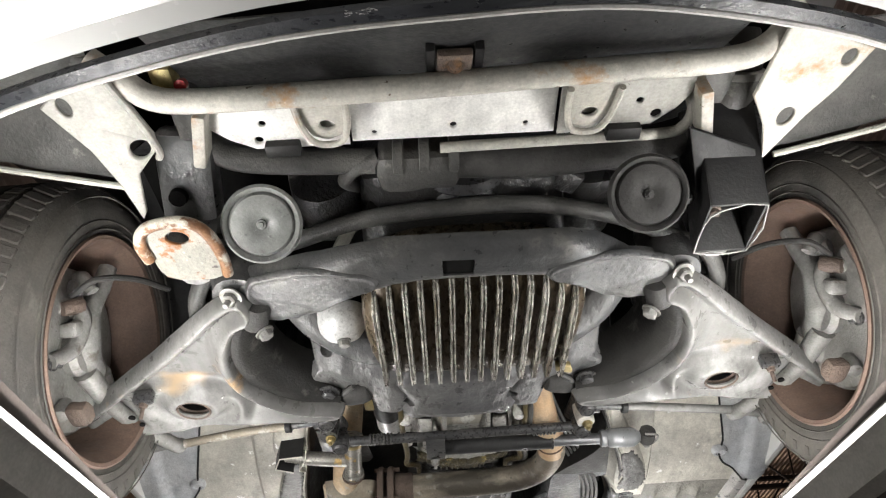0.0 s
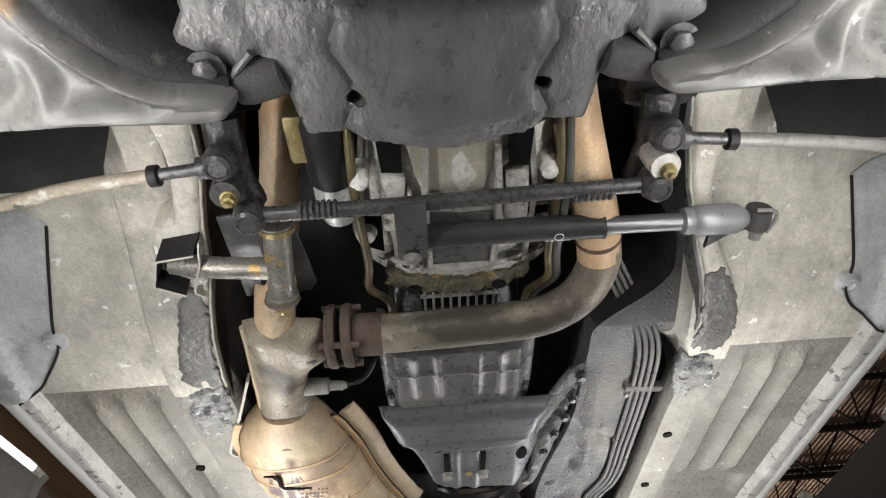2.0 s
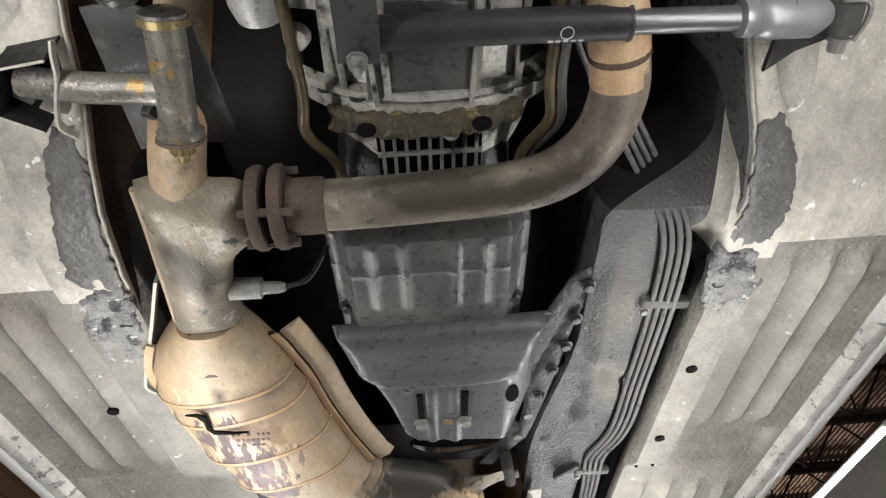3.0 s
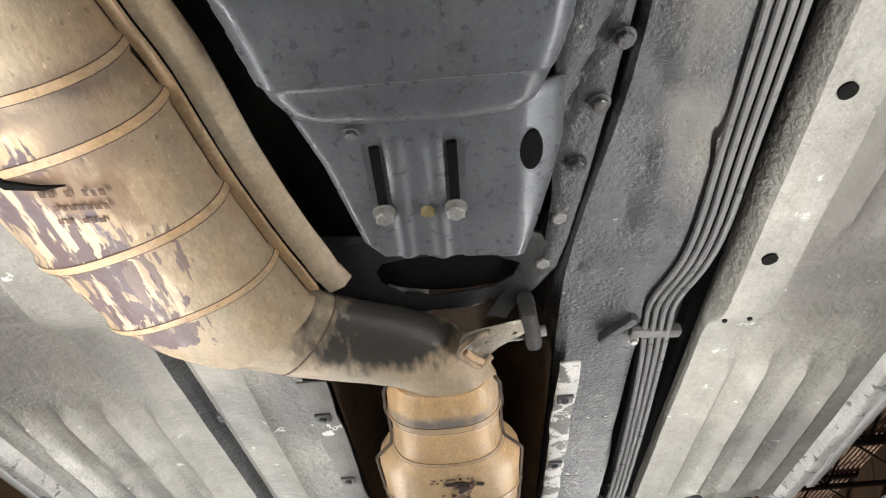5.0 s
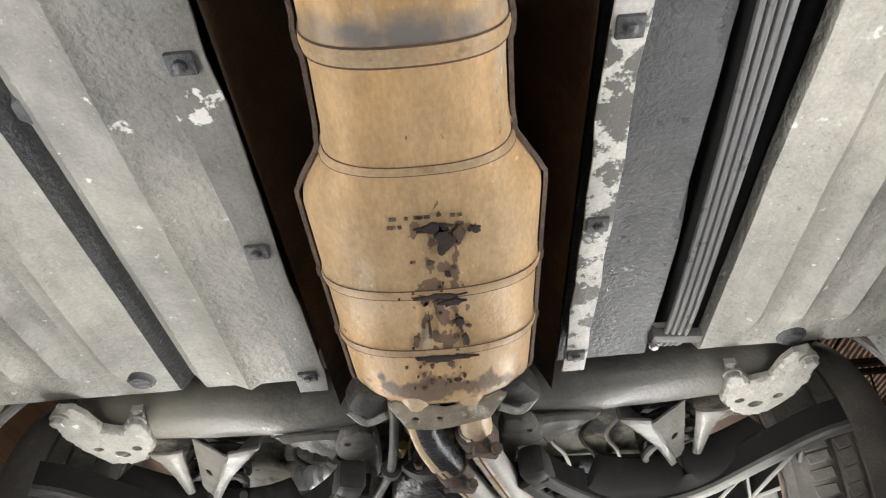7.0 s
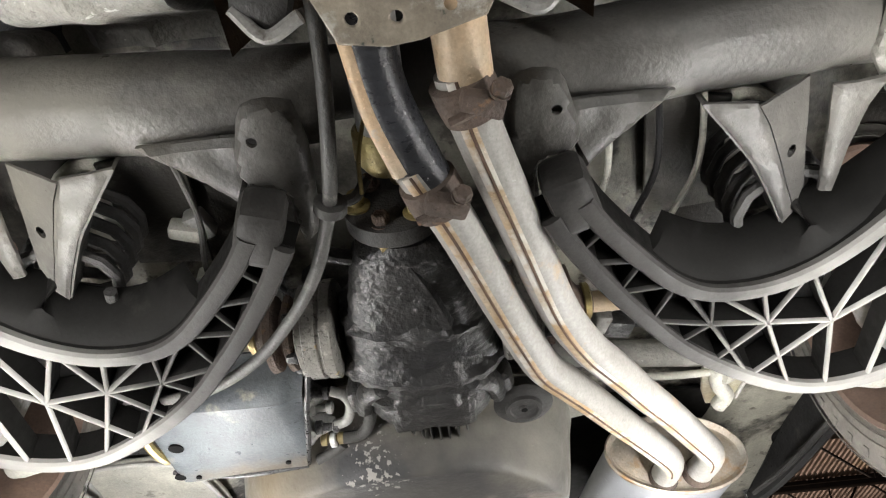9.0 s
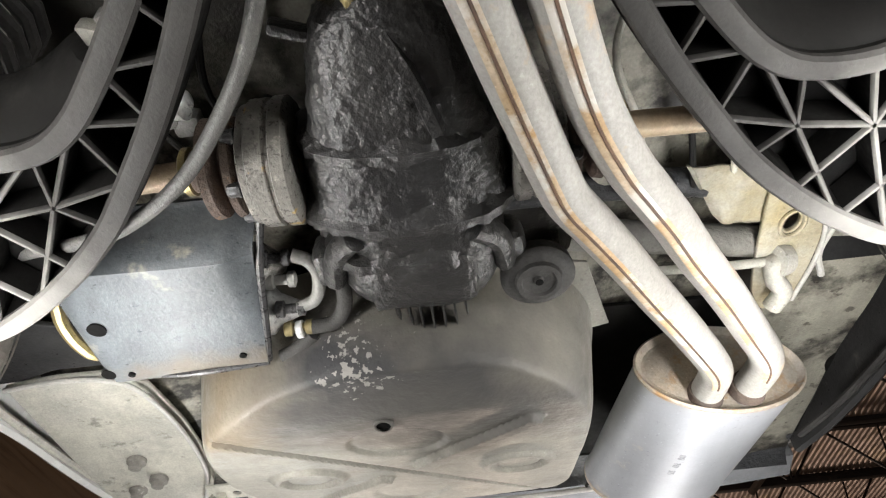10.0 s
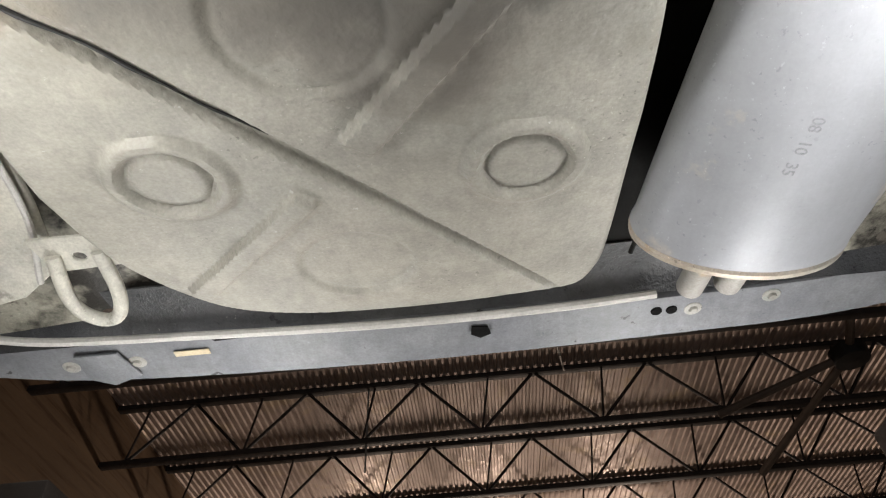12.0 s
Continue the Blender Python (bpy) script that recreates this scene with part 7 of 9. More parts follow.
part("bolt", hexbolt((-0.058, 1.664, 1.834), (0, 0.3, -1), 0.0085, 0.012, 1.3, 0.008), "steel", dbk)
mark = part("maker_ring", lathe([(0.0062, -0.0004), (0.0074, 0.0), (0.0062, 0.0004)], (0.158, 1.6505, 1.8390), (0, 0, 1), 24, cap=False), "pale_ink", dm)
for k in range(5):
    part("text_bar", block((0.142 + 0.008 * k, 1.661, 1.8424), (0.0055, 0.0025, 0.0004), 0), "pale_ink", dm)
dmb = part("damper_mount", plate([(0.402, 1.672), (0.455, 1.668), (0.466, 1.690), (0.43, 1.705), (0.402, 1.730)], [], 1.868, 0.01, 0.003), "plastic", car, "black damper mounting bracket")
# idler bracket
ib = part("idler_bracket", plate([(-0.345, 1.63), (-0.30, 1.625), (-0.235, 1.655), (-0.222, 1.79), (-0.235, 1.81), (-0.345, 1.815)], [], 1.905, 0.006, 0.002), "subframe", car, "dark idler bracket plate")
part("pivot_body", lathe([(0.014, -0.005), (0.024, 0.0), (0.0245, 0.006), (0.021, 0.010), (0.021, 0.125), (0.026, 0.128), (0.026, 0.138), (0.016, 0.14)], (-0.254, 1.628, 1.884), (-0.10, 1, -0.25), 24), "alu_grease", ib, "greasy idler pivot body")
part("pivot_cap", lathe([(0.026, 0), (0.027, 0.008), (0.020, 0.010)], (-0.254, 1.632, 1.883), (-0.10, 1, -0.25), 24), "zinc", ib)
part("pivot_nut", hexbolt((-0.268, 1.762, 1.849), (-0.10, 1, -0.25), 0.013, 0.016, 1.7, 0.01), "zinc", ib, "yellow zinc pivot nut")
part("washer", lathe([(0.027, 0), (0.028, 0.004), (0.018, 0.008)], (-0.2675, 1.758, 1.850), (-0.10, 1, -0.25), 22), "rust", ib)
part("cross_shaft", tube([(-0.428, 1.700, 1.886), (-0.36, 1.704, 1.874), (-0.262, 1.708, 1.866)], 0.0175, 18, 4), "alu_grease", ib, "greasy cross shaft")
part("shaft_nut", hexbolt((-0.298, 1.735, 1.878), (-0.3, 0.5, -0.7), 0.009, 0.012, 1.4), "rod", ib)
BOX = [(-0.380, 1.663), (-0.437, 1.671), (-0.458, 1.727), (-0.418, 1.752)]
# walls and back are coloured black for the shadow inside the box
cb = part("shaft_bracket", sweep([Vector((a, b, 1.862)) for a, b in BOX], [(-0.0018, 0.0), (0.0018, 0.0), (0.0018, 0.075), (-0.0018, 0.075)]), "black", car, "open mounting box on the rail, inner shadow painted black")
part("box_back", plate([(-0.376, 1.655), (-0.440, 1.665), (-0.464, 1.730), (-0.412, 1.760)], [], 1.938, 0.004, 0.001), "void", cb)
part("box_edge", tube([(a, b, 1.861) for a, b in BOX], 0.0018, 6, 1), "panel_light", cb, "bare worn edge")
FLANGE = [(-0.369, 1.645, 1.868), (-0.372, 1.660, 1.862), (-0.377, 1.684, 1.860), (-0.388, 1.708, 1.860), (-0.398, 1.732, 1.861), (-0.402, 1.750, 1.863), (-0.390, 1.768, 1.868)]
part("side_flange", sweep(smooth_path(FLANGE, 4), [(-0.0014, 0.0), (0.0014, 0.0), (0.0014, 0.012), (-0.0014, 0.012)]), "panel_light", cb, "thin bent pale flange")

# ---- exhaust ----
ex = part("down_pipe", tube([(-0.245, 1.45, 2.14), (-0.26, 1.60, 2.07), (-0.275, 1.70, 1.99), (-0.287, 1.77, 1.915), (-0.294, 1.815, 1.876), (-0.30, 1.86, 1.862)], 0.034, 20), "exhaust", car, "heat-tinted left exhaust down pipe")
YO = [(-0.352, 1.832), (-0.315, 1.822), (-0.283, 1.824), (-0.255, 1.835), (-0.222, 1.842), (-0.216, 1.886), (-0.219, 1.930), (-0.240, 1.948), (-0.262, 1.975), (-0.276, 2.02), (-0.280, 2.06), (-0.280, 2.105), (-0.330, 2.122), (-0.380, 2.110), (-0.374, 2.05), (-0.366, 1.97), (-0.356, 1.88)]


def y_dome(x, y, d):
    R = 0.046
    q = min(d, R)
    return -0.92 * math.sqrt(max(0.0, R * R - (R - q) ** 2)) + 0.0015 * noise.noise(Vector((x * 35, y * 35, 4)))


part("y_piece", pressed(YO, [], 1.866, 0.0055, y_dome, 0.002, 0, 3), "pipe_soot", ex, "grey scaled exhaust junction")
part("y_seam", tube([(-0.352, 1.84, 1.860), (-0.358, 1.90, 1.862), (-0.367, 1.98, 1.862), (-0.376, 2.06, 1.862), (-0.381, 2.11, 1.862)], 0.006, 8), "link_pipe", ex, "tan clamped seam")
part("weld_bead", lathe([(0.0405, -0.004), (0.045, 0), (0.0405, 0.004)], (-0.333, 2.105, 1.862), (-0.05, 1, 0), 28), "seam", ex)
for x in (-0.207, -0.180):
    fo = lathe([(0.036, -0.008), (0.053, -0.008), (0.056, -0.004), (0.056, 0.004), (0.053, 0.008), (0.036, 0.008)], (x, 1.886, 1.862), (1, -0.02, 0), 28)
    part("flange", fo, "rust", ex, "rusty exhaust flange")
for a in (35, 145, 215, 325):
    part("flange_bolt", tube([(-0.225, 1.886 + 0.047 * math.sin(radians(a)), 1.862 + 0.047 * math.cos(radians(a))), (-0.158, 1.886 + 0.047 * math.sin(radians(a)), 1.862 + 0.047 * math.cos(radians(a)))], 0.006, 8), "rust", ex)
part("cross_pipe", tube([(-0.185, 1.886, 1.862), (-0.10, 1.888, 1.862), (0.02, 1.884, 1.862), (0.13, 1.874, 1.862), (0.185, 1.852, 1.864), (0.222, 1.81, 1.868), (0.238, 1.75, 1.874), (0.232, 1.70, 1.880)], 0.034, 20), "pipe_soot", ex, "sooty cross pipe")
part("pipe_sleeve", lathe([(0.034, 0.0), (0.0375, 0.002), (0.0375, 0.045), (0.034, 0.05)], (-0.172, 1.887, 1.862), (1, 0, 0), 26), "rust", ex)
part("right_down_pipe", tube([(0.236, 1.735, 1.875), (0.226, 1.67, 1.884), (0.205, 1.59, 1.90), (0.185, 1.51, 1.93), (0.175, 1.44, 1.985), (0.17, 1.36, 2.08)], 0.0345, 20), "exhaust", ex, "orange heat-tinted right down pipe")
part("bend_band", lathe([(0.034, -0.004), (0.0362, 0), (0.034, 0.004)], (0.231, 1.70, 1.879), (0.2, 1, -0.1), 26), "seam", ex)
sns = part("oxygen_sensor", lathe([(0.017, 0), (0.016, 0.045), (0.010, 0.048), (0.009, 0.07), (0.006, 0.08)], (-0.285, 2.04, 1.862), (1, 0.05, 0.0), 18), "steel", ex, "steel oxygen sensor")
part("sensor_wire", tube([(-0.205, 2.044, 1.862), (-0.17, 2.035, 1.87), (-0.14, 2.0, 1.90)], 0.004, 8), "black", ex)


def oval_loft(secs_, flat=0.85, n=30):
    """secs_: centre x, y, z, half width, half height, heading in degrees from +y to +x."""
    rings = []
    for x, y, z, hw, hh, hd_ in secs_:
        side = Vector((math.cos(radians(hd_)), -math.sin(radians(hd_)), 0))
        ring = []
        for k in range(n):
            a = 2 * math.pi * k / n
            c, s_ = math.cos(a), math.sin(a)
            ring.append(Vector((x, y, z)) + side * hw * math.copysign(abs(c) ** flat, c) + Vector((0, 0, hh * math.copysign(abs(s_) ** flat, s_))))
        rings.append(ring)
    return rings


C1 = []
for x, y, hw, hh, h_ in ((-0.335, 2.10, 0.046, 0.044, 0), (-0.338, 2.125, 0.066, 0.050, 1), (-0.343, 2.16, 0.088, 0.054, 2), (-0.346, 2.20, 0.104, 0.057, 5), (-0.346, 2.235, 0.112, 0.058, 8), (-0.346, 2.246, 0.118, 0.063, 9), (-0.345, 2.256, 0.118, 0.063, 9), (-0.344, 2.266, 0.115, 0.058, 10),
                         (-0.337, 2.306, 0.121, 0.058, 13), (-0.336, 2.314, 0.126, 0.063, 14), (-0.334, 2.325, 0.126, 0.063, 14), (-0.333, 2.333, 0.123, 0.058, 15), (-0.321, 2.440, 0.128, 0.058, 18), (-0.319, 2.450, 0.132, 0.063, 18), (-0.316, 2.462, 0.132, 0.063, 18), (-0.314, 2.471, 0.129, 0.058, 19),
                         (-0.294, 2.562, 0.130, 0.058, 21), (-0.291, 2.572, 0.134, 0.063, 21), (-0.288, 2.583, 0.134, 0.063, 21), (-0.285, 2.592, 0.130, 0.058, 22), (-0.272, 2.625, 0.127, 0.057, 23), (-0.258, 2.650, 0.121, 0.055, 26), (-0.236, 2.676, 0.110, 0.053, 32), (-0.219, 2.690, 0.102, 0.050, 36)):
    C1.append((x, y, 1.862, hw, hh, h_))
cat1 = part("catalytic_converter", skin(oval_loft(C1)), "shield_peel", car, "tan catalytic converter with flaking heat shield")
SEAM = [(C1[k][0], C1[k][1], C1[k][5], C1[k][3]) for k in (2, 3, 4, 8, 12, 16, 20, 22)]


def seam_at(sd, off, dz):
    return smooth_path([(x + sd * (hw + off) * math.cos(radians(h_)), y - sd * (hw + off) * math.sin(radians(h_)), 1.862 + dz) for x, y, h_, hw in SEAM], 5)


for sd in (-1, 1):
    part("seam_groove", sweep(seam_at(sd, 0.001, 0.004), [(-0.005, -0.003), (0.005, -0.003), (0.005, 0.003), (-0.005, 0.003)]), "ink", cat1, "dark gap along the seam")
    part("seam_flange", sweep(seam_at(sd, 0.010, 0.0), [(-0.007, -0.002), (0.006, -0.003), (0.007, 0.001), (-0.007, 0.002)]), "band", cat1, "tan clamped seam")
part("shield_wing", sweep(seam_at(1, 0.034, 0.012) + [Vector((-0.112, 2.604, 1.876)), Vector((-0.102, 2.635, 1.880))], [(-0.018, -0.004), (0.004, 0.0), (0.015, 0.012), (0.015, 0.015), (-0.018, 0.0)]), "link_pipe", cat1, "tan heat shield wing")
gap = plate([(-0.409, 2.277), (-0.390, 2.276), (-0.377, 2.285), (-0.380, 2.315), (-0.374, 2.336), (-0.345, 2.345), (-0.320, 2.347), (-0.345, 2.351), (-0.380, 2.346), (-0.387, 2.328), (-0.386, 2.300), (-0.393, 2.284)], [], 1.7975, 0.004, 0.001)
part("shield_tear", gap, "void", cat1, "torn gap in the heat shield")
part("shield_hole", lathe([(0.012, 0), (0.010, 0.004)], (-0.341, 2.187, 1.8065), (0, 0, 1), 14), "rust", cat1)
part("shield_flap", sweep(smooth_path([(-0.392, 2.03, 1.880), (-0.430, 2.131, 1.872), (-0.480, 2.255, 1.868), (-0.488, 2.290, 1.868), (-0.472, 2.306, 1.868), (-0.452, 2.300, 1.868)], 5), [(-0.0025, -0.006), (0.0025, -0.006), (0.0025, 0.016), (-0.0025, 0.016)]), "panel_light", cat1, "bent pale shield flap")
# plain bars for stamped writing
random.seed(11)
for r_ in range(3):
    x0, y0 = -0.350 - 0.004 * r_, 2.358 + 0.019 * r_
    for k in range(9 - r_):
        if random.random() < 0.2:
            continue
        w = random.uniform(0.004, 0.007)
        part("stamp_bar", block((x0 + 0.0085 * k, y0 + 0.0004 * k, 1.8010), (w, 0.008 - 0.001 * r_, 0.0008), 0, Matrix.Rotation(random.uniform(-0.1, 0.1), 4, 'Z')), "seam", cat1)
lpipe = oval_loft([(-0.240, 2.672, 1.864, 0.112, 0.053, 31), (-0.215, 2.692, 1.866, 0.100, 0.051, 38), (-0.165, 2.727, 1.869, 0.092, 0.050, 52), (-0.115, 2.752, 1.871, 0.086, 0.049, 61), (-0.062, 2.775, 1.873, 0.083, 0.049, 60), (-0.015, 2.800, 1.874, 0.081, 0.049, 45), (0.014, 2.830, 1.874, 0.080, 0.049, 22), (0.025, 2.855, 1.874, 0.079, 0.049, 6), (0.027, 2.885, 1.874, 0.079, 0.049, 0)], 1.0)
ep = part("connecting_pipe", crust(skin(lpipe), 0.0015, 25), "link_pipe", car, "tan exhaust pipe with dark soot")
part("weld_bead", skin(oval_loft([(-0.1735, 2.7205, 1.8685, 0.0932, 0.0502, 50), (-0.1715, 2.722, 1.8685, 0.0944, 0.0512, 50.5), (-0.1695, 2.7235, 1.8685, 0.0930, 0.0502, 51)], 1.0), cap=False), "seam", ep)
SPUR = [(0.058, 2.722), (0.079, 2.717), (0.148, 2.718), (0.152, 2.748), (0.112, 2.768), (0.084, 2.797), (0.052, 2.752)]
spur = part("hanger_spur", plate(SPUR, [circle(0.137, 2.741, 0.0035, n=10)], 1.838, 0.003, 0.001, 0, lambda x, y: 0.20 * (x - 0.06) + 0.25 * max(0, 2.735 - y)), "pipe_soot", ep, "folded grey hanger spur")
part("torn_fold", tube([(0.100, 2.722, 1.846), (0.082, 2.720, 1.840), (0.068, 2.728, 1.836), (0.053, 2.750, 1.833), (0.067, 2.775, 1.833), (0.083, 2.796, 1.835), (0.101, 2.780, 1.842)], 0.0045, 8, 4), "link_pipe", spur, "torn tan sheet fold")
part("fold_lip", tube([(0.062, 2.752, 1.8345), (0.074, 2.768, 1.8345), (0.086, 2.784, 1.836)], 0.0055, 8, 4), "exhaust", spur, "tan inner fold")
C2 = []
for y, hw, hh in ((2.86, 0.079, 0.050), (2.875, 0.085, 0.054), (2.90, 0.094, 0.058), (2.935, 0.095, 0.058), (2.945, 0.097, 0.060), (2.965, 0.097, 0.060), (2.972, 0.095, 0.058), (2.985, 0.095, 0.058), (3.05, 0.098, 0.059), (3.07, 0.101, 0.060), (3.078, 0.101, 0.062), (3.09, 0.106, 0.062), (3.12, 0.125, 0.062), (3.14, 0.135, 0.062), (3.155, 0.138, 0.062), (3.27, 0.138, 0.062),
                  (3.275, 0.140, 0.064), (3.292, 0.140, 0.064), (3.297, 0.138, 0.062), (3.40, 0.138, 0.062), (3.405, 0.140, 0.064), (3.422, 0.140, 0.064), (3.427, 0.138, 0.062), (3.50, 0.137, 0.062), (3.545, 0.136, 0.059), (3.575, 0.118, 0.052), (3.59, 0.095, 0.045)):
    C2.append((0.020, y, 1.874, hw, hh, 0))
cat2 = part("catalytic_converter", skin(oval_loft(C2, 0.80)), "shield", car, "tan centre catalytic converter, shield flaking")
for sd in (-1, 1):
    part("seam_flange", sweep(smooth_path([(x + sd * (hw + 0.004), y, 1.864) for x, y, z, hw, hh, h_ in C2[1:-1]], 2), [(-0.003, -0.002), (0.002, -0.002), (0.002, 0.002), (-0.003, 0.002)]), "rust", cat2, "rusty clamped seam")


def bands(secs_, idx, parent, flat):
    """Raised tan bands with dark edges round a lofted body."""
    for a, b in idx:
        A, B = secs_[a], secs_[b]
        def grow(q, g):
            return (q[0], q[1], q[2], q[3] + g, q[4] + g, q[5])
        mid = tuple((p + q) / 2 for p, q in zip(A, B))
        part("band", skin(oval_loft([grow(A, 0.0006), grow(mid, 0.0022), grow(B, 0.0006)], flat, 48), cap=False), "band", parent, "raised tan band")
        for q in (A, B):
            o = tuple(p + (m - p) * -0.12 for p, m in zip(q, mid))
            part("band_edge", skin(oval_loft([grow(tuple(p + (m - p) * 0.12 for p, m in zip(q, mid)), 0.0008), grow(q, 0.0010), grow(o, 0.0004)], flat, 48), cap=False), "seam", parent)


bands(C1, ((5, 6), (9, 10), (13, 14), (17, 18)), cat1, 0.85)
bands(C2, ((10, 11), (16, 17), (20, 21), (4, 5)), cat2, 0.80)
random.seed(21)


def blotch(x, y, a, b, n=14):
    return [(x + a * random.uniform(0.35, 1.1) * math.cos(2 * math.pi * q / n), y + b * random.uniform(0.35, 1.1) * math.sin(2 * math.pi * q / n)) for q in range(n)]


for k in range(60):
    x = random.choice((-0.012, 0.048, 0.0, 0.03)) + random.gauss(0, 0.008)
    y = random.uniform(3.14, 3.52)
    r = random.uniform(0.0015, 0.0042) * (2.0 if random.random() < 0.12 else 1)
    part("rust_pit", plate(blotch(x, y, r, r * random.uniform(1, 2.2), 9), [], 1.8088, 0.0035, 0.0005), random.choice(("seam", "seam", "ink")), cat2)
for x, y, a, b in ((0.038, 3.185, 0.014, 0.028), (0.030, 3.165, 0.022, 0.008), (0.028, 3.286, 0.040, 0.006), (0.045, 3.30, 0.020, 0.008), (0.028, 3.425, 0.045, 0.009), (0.012, 3.35, 0.003, 0.035), (0.052, 3.345, 0.006, 0.022), (0.058, 3.385, 0.005, 0.014), (0.075, 3.17, 0.008, 0.007)):
    part("burnt_patch", plate(blotch(x, y, a, b, 22), [], 1.8066, 0.004, 0.0005), "ink", cat2, "burnt-through black patch")
for k in range(12):
    part("stamp_bar", block((random.uniform(-0.02, 0.06), random.choice((3.150, 3.163)), 1.8116), (random.uniform(0.004, 0.008), 0.005, 0.0008), 0, Matrix.Rotation(random.uniform(-0.15, 0.15), 4, 'Z')), "rust", cat2)
# tunnel heat shield: brown arch with chipped flanges


def hs(x, y):
    return 1.874 + 0.04 * ease(2.86, 2.80, y) + 0.13 * (1 - (min(1.0, abs(x - 0.02) / 0.185)) ** 4) + 0.001 * noise.noise(Vector((x * 30, y * 30, 2)))


shd = part("tunnel_heat_shield", field(span(-0.163, 0.203, 0.006), span(2.81, 3.66, 0.02), hs, 0.003), "brown_shield", car, "dark brown fibre heat shield arch")
for sx, x0, x1 in ((-1, -0.214, -0.168), (1, 0.214, 0.250)):
    edge = []
    random.seed(5 + sx)
    for k in range(14):
        edge.append((x0 + random.uniform(-0.003, 0.003), 2.86 + 0.73 * k / 13))
    for k in range(14):
        edge.append((x1 + random.uniform(-0.003, 0.003), 3.59 - 0.73 * k / 13))
    part("flange_strip", plate(edge, [], 1.8695, 0.004, 0.001), "foil" if sx < 0 else "foil_white", shd, "chipped grey-white shield flange")
    for y in (2.975, 3.243, 3.54):
        cx_ = x0 + (0.02 if sx < 0 else 0.018)
        cl = part("clip", block((cx_, y, 1.868), (0.028, 0.024, 0.008), 0.002), "undercoat", shd)
        part("screw", lathe([(0.001, -0.006), (0.006, -0.005), (0.007, 0.0)], (cx_, y, 1.864), (0, 0, 1), 12), "rod", shd)
# propeller shaft above the converters
part("propeller_shaft", tube([(-0.02, 2.66, 1.985), (-0.025, 3.3, 1.96), (-0.03, 3.84, 1.925)], 0.032, 20), "steel", car, "steel propeller shaft")
part("shaft_collar", lathe([(0.032, 0), (0.038, 0.005), (0.040, 0.04), (0.028, 0.06)], (-0.031, 3.79, 1.928), (0, 1, -0.05), 24), "zinc", car)
# ---- rear floor and body ----


def rear_floor(x, y):
    s = abs(x)
    z = 2.08 + 0.03 * noise.noise(Vector((x * 3, y * 3, 5)))
    z -= 0.03 * ease(0.50, 0.60, s) + 0.02 * ease(4.5, 4.9, y)
    z -= 0.018 * bell(y, 4.30 + 0.1 * x, 0.03) + 0.012 * bell(s, 0.42, 0.02) * ease(4.6, 4.5, y)
    return z


part("rear_floor", field(span(-0.80, 0.80, 0.02), span(3.66, 5.26, 0.02), rear_floor), "dirty_cream", car, "dirty cream rear floor, darker above springs and differential")
for s in (-1, 1):
    def arch(x, y):
        return 1.90 + math.sqrt(max(0.0, 0.42 ** 2 - min(0.41, abs(y - 4.13)) ** 2)) * 0.85
    part("rear_wheel_arch", flip_x(field(span(0.60, 0.87, 0.02), span(3.76, 4.53, 0.02), arch), s), "plastic", car, "dark rear wheel arch")
    part("spring_seat", flip_x(lathe([(0.02, 0.03), (0.085, 0.03), (0.09, 0.0), (0.07, -0.03), (0.05, -0.03)], (0.475, 3.97, 2.06), (0, 0, 1), 28), s), "panel_light", car, "cream painted spring seat")
    part("inner_panel", flip_x(plate([(0.33, 3.86), (0.44, 3.86), (0.46, 4.06), (0.36, 4.10)], [], 2.03, 0.01, 0.003, 0, lambda x, y: 0.02 * math.sin(x * 40)), s), "dirty_cream", car, "cream inner body panel")
    # wheel arch lips and side skirts behind the wheels
    part("arch_edge", flip_x(tube([(0.862, 3.74, 1.885), (0.868, 3.80, 2.0), (0.87, 3.92, 2.15), (0.87, 4.13, 2.22), (0.87, 4.34, 2.15), (0.868, 4.47, 2.0), (0.862, 4.55, 1.93)], 0.010, 8), s), "car_paint", car)
    q = [(0.862, 4.55, 1.935), (0.864, 4.75, 1.975), (0.860, 4.95, 1.995), (0.845, 5.12, 2.01), (0.815, 5.24, 2.02)]
    part("quarter_panel", flip_x(sweep(smooth_path(q, 5), [(-0.012, 0.0), (0.0, -0.006), (0.012, 0.0), (0.014, 0.30), (-0.006, 0.30)]), s), "car_paint" if s < 0 else "plastic", car, "lower edge of the rear quarter panel")
    part("inner_lip", flip_x(tube([(0.835, 4.58, 1.96), (0.835, 4.78, 1.98), (0.825, 4.98, 2.0), (0.79, 5.15, 2.015)], 0.008, 8), s), "panel_light" if s < 0 else "rubber_black", car)
# left rear side panel with plugs
lp = plate([(-0.80, 4.60), (-0.70, 4.585), (-0.61, 4.60), (-0.57, 4.66), (-0.55, 4.80), (-0.56, 4.97), (-0.60, 5.10), (-0.70, 5.14), (-0.79, 5.12), (-0.805, 4.86)], [], 1.975, 0.012, 0.004, 2, lambda x, y: 0.02 * ease(-0.66, -0.56, x) + 0.004 * noise.noise(Vector((x * 20, y * 20, 0))))
lpo = part("side_floor_panel", lp, "panel_light", car, "dusty cream rear side floor panel")
for x, y in ((-0.688, 4.899), (-0.675, 4.985), (-0.735, 5.02)):
    part("plug", lathe([(0.001, -0.010), (0.013, -0.009), (0.014, 0.0), (0.020, 0.003), (0.020, 0.012)], (x, y, 1.972), (0, 0, 1), 18), "rail", lpo)
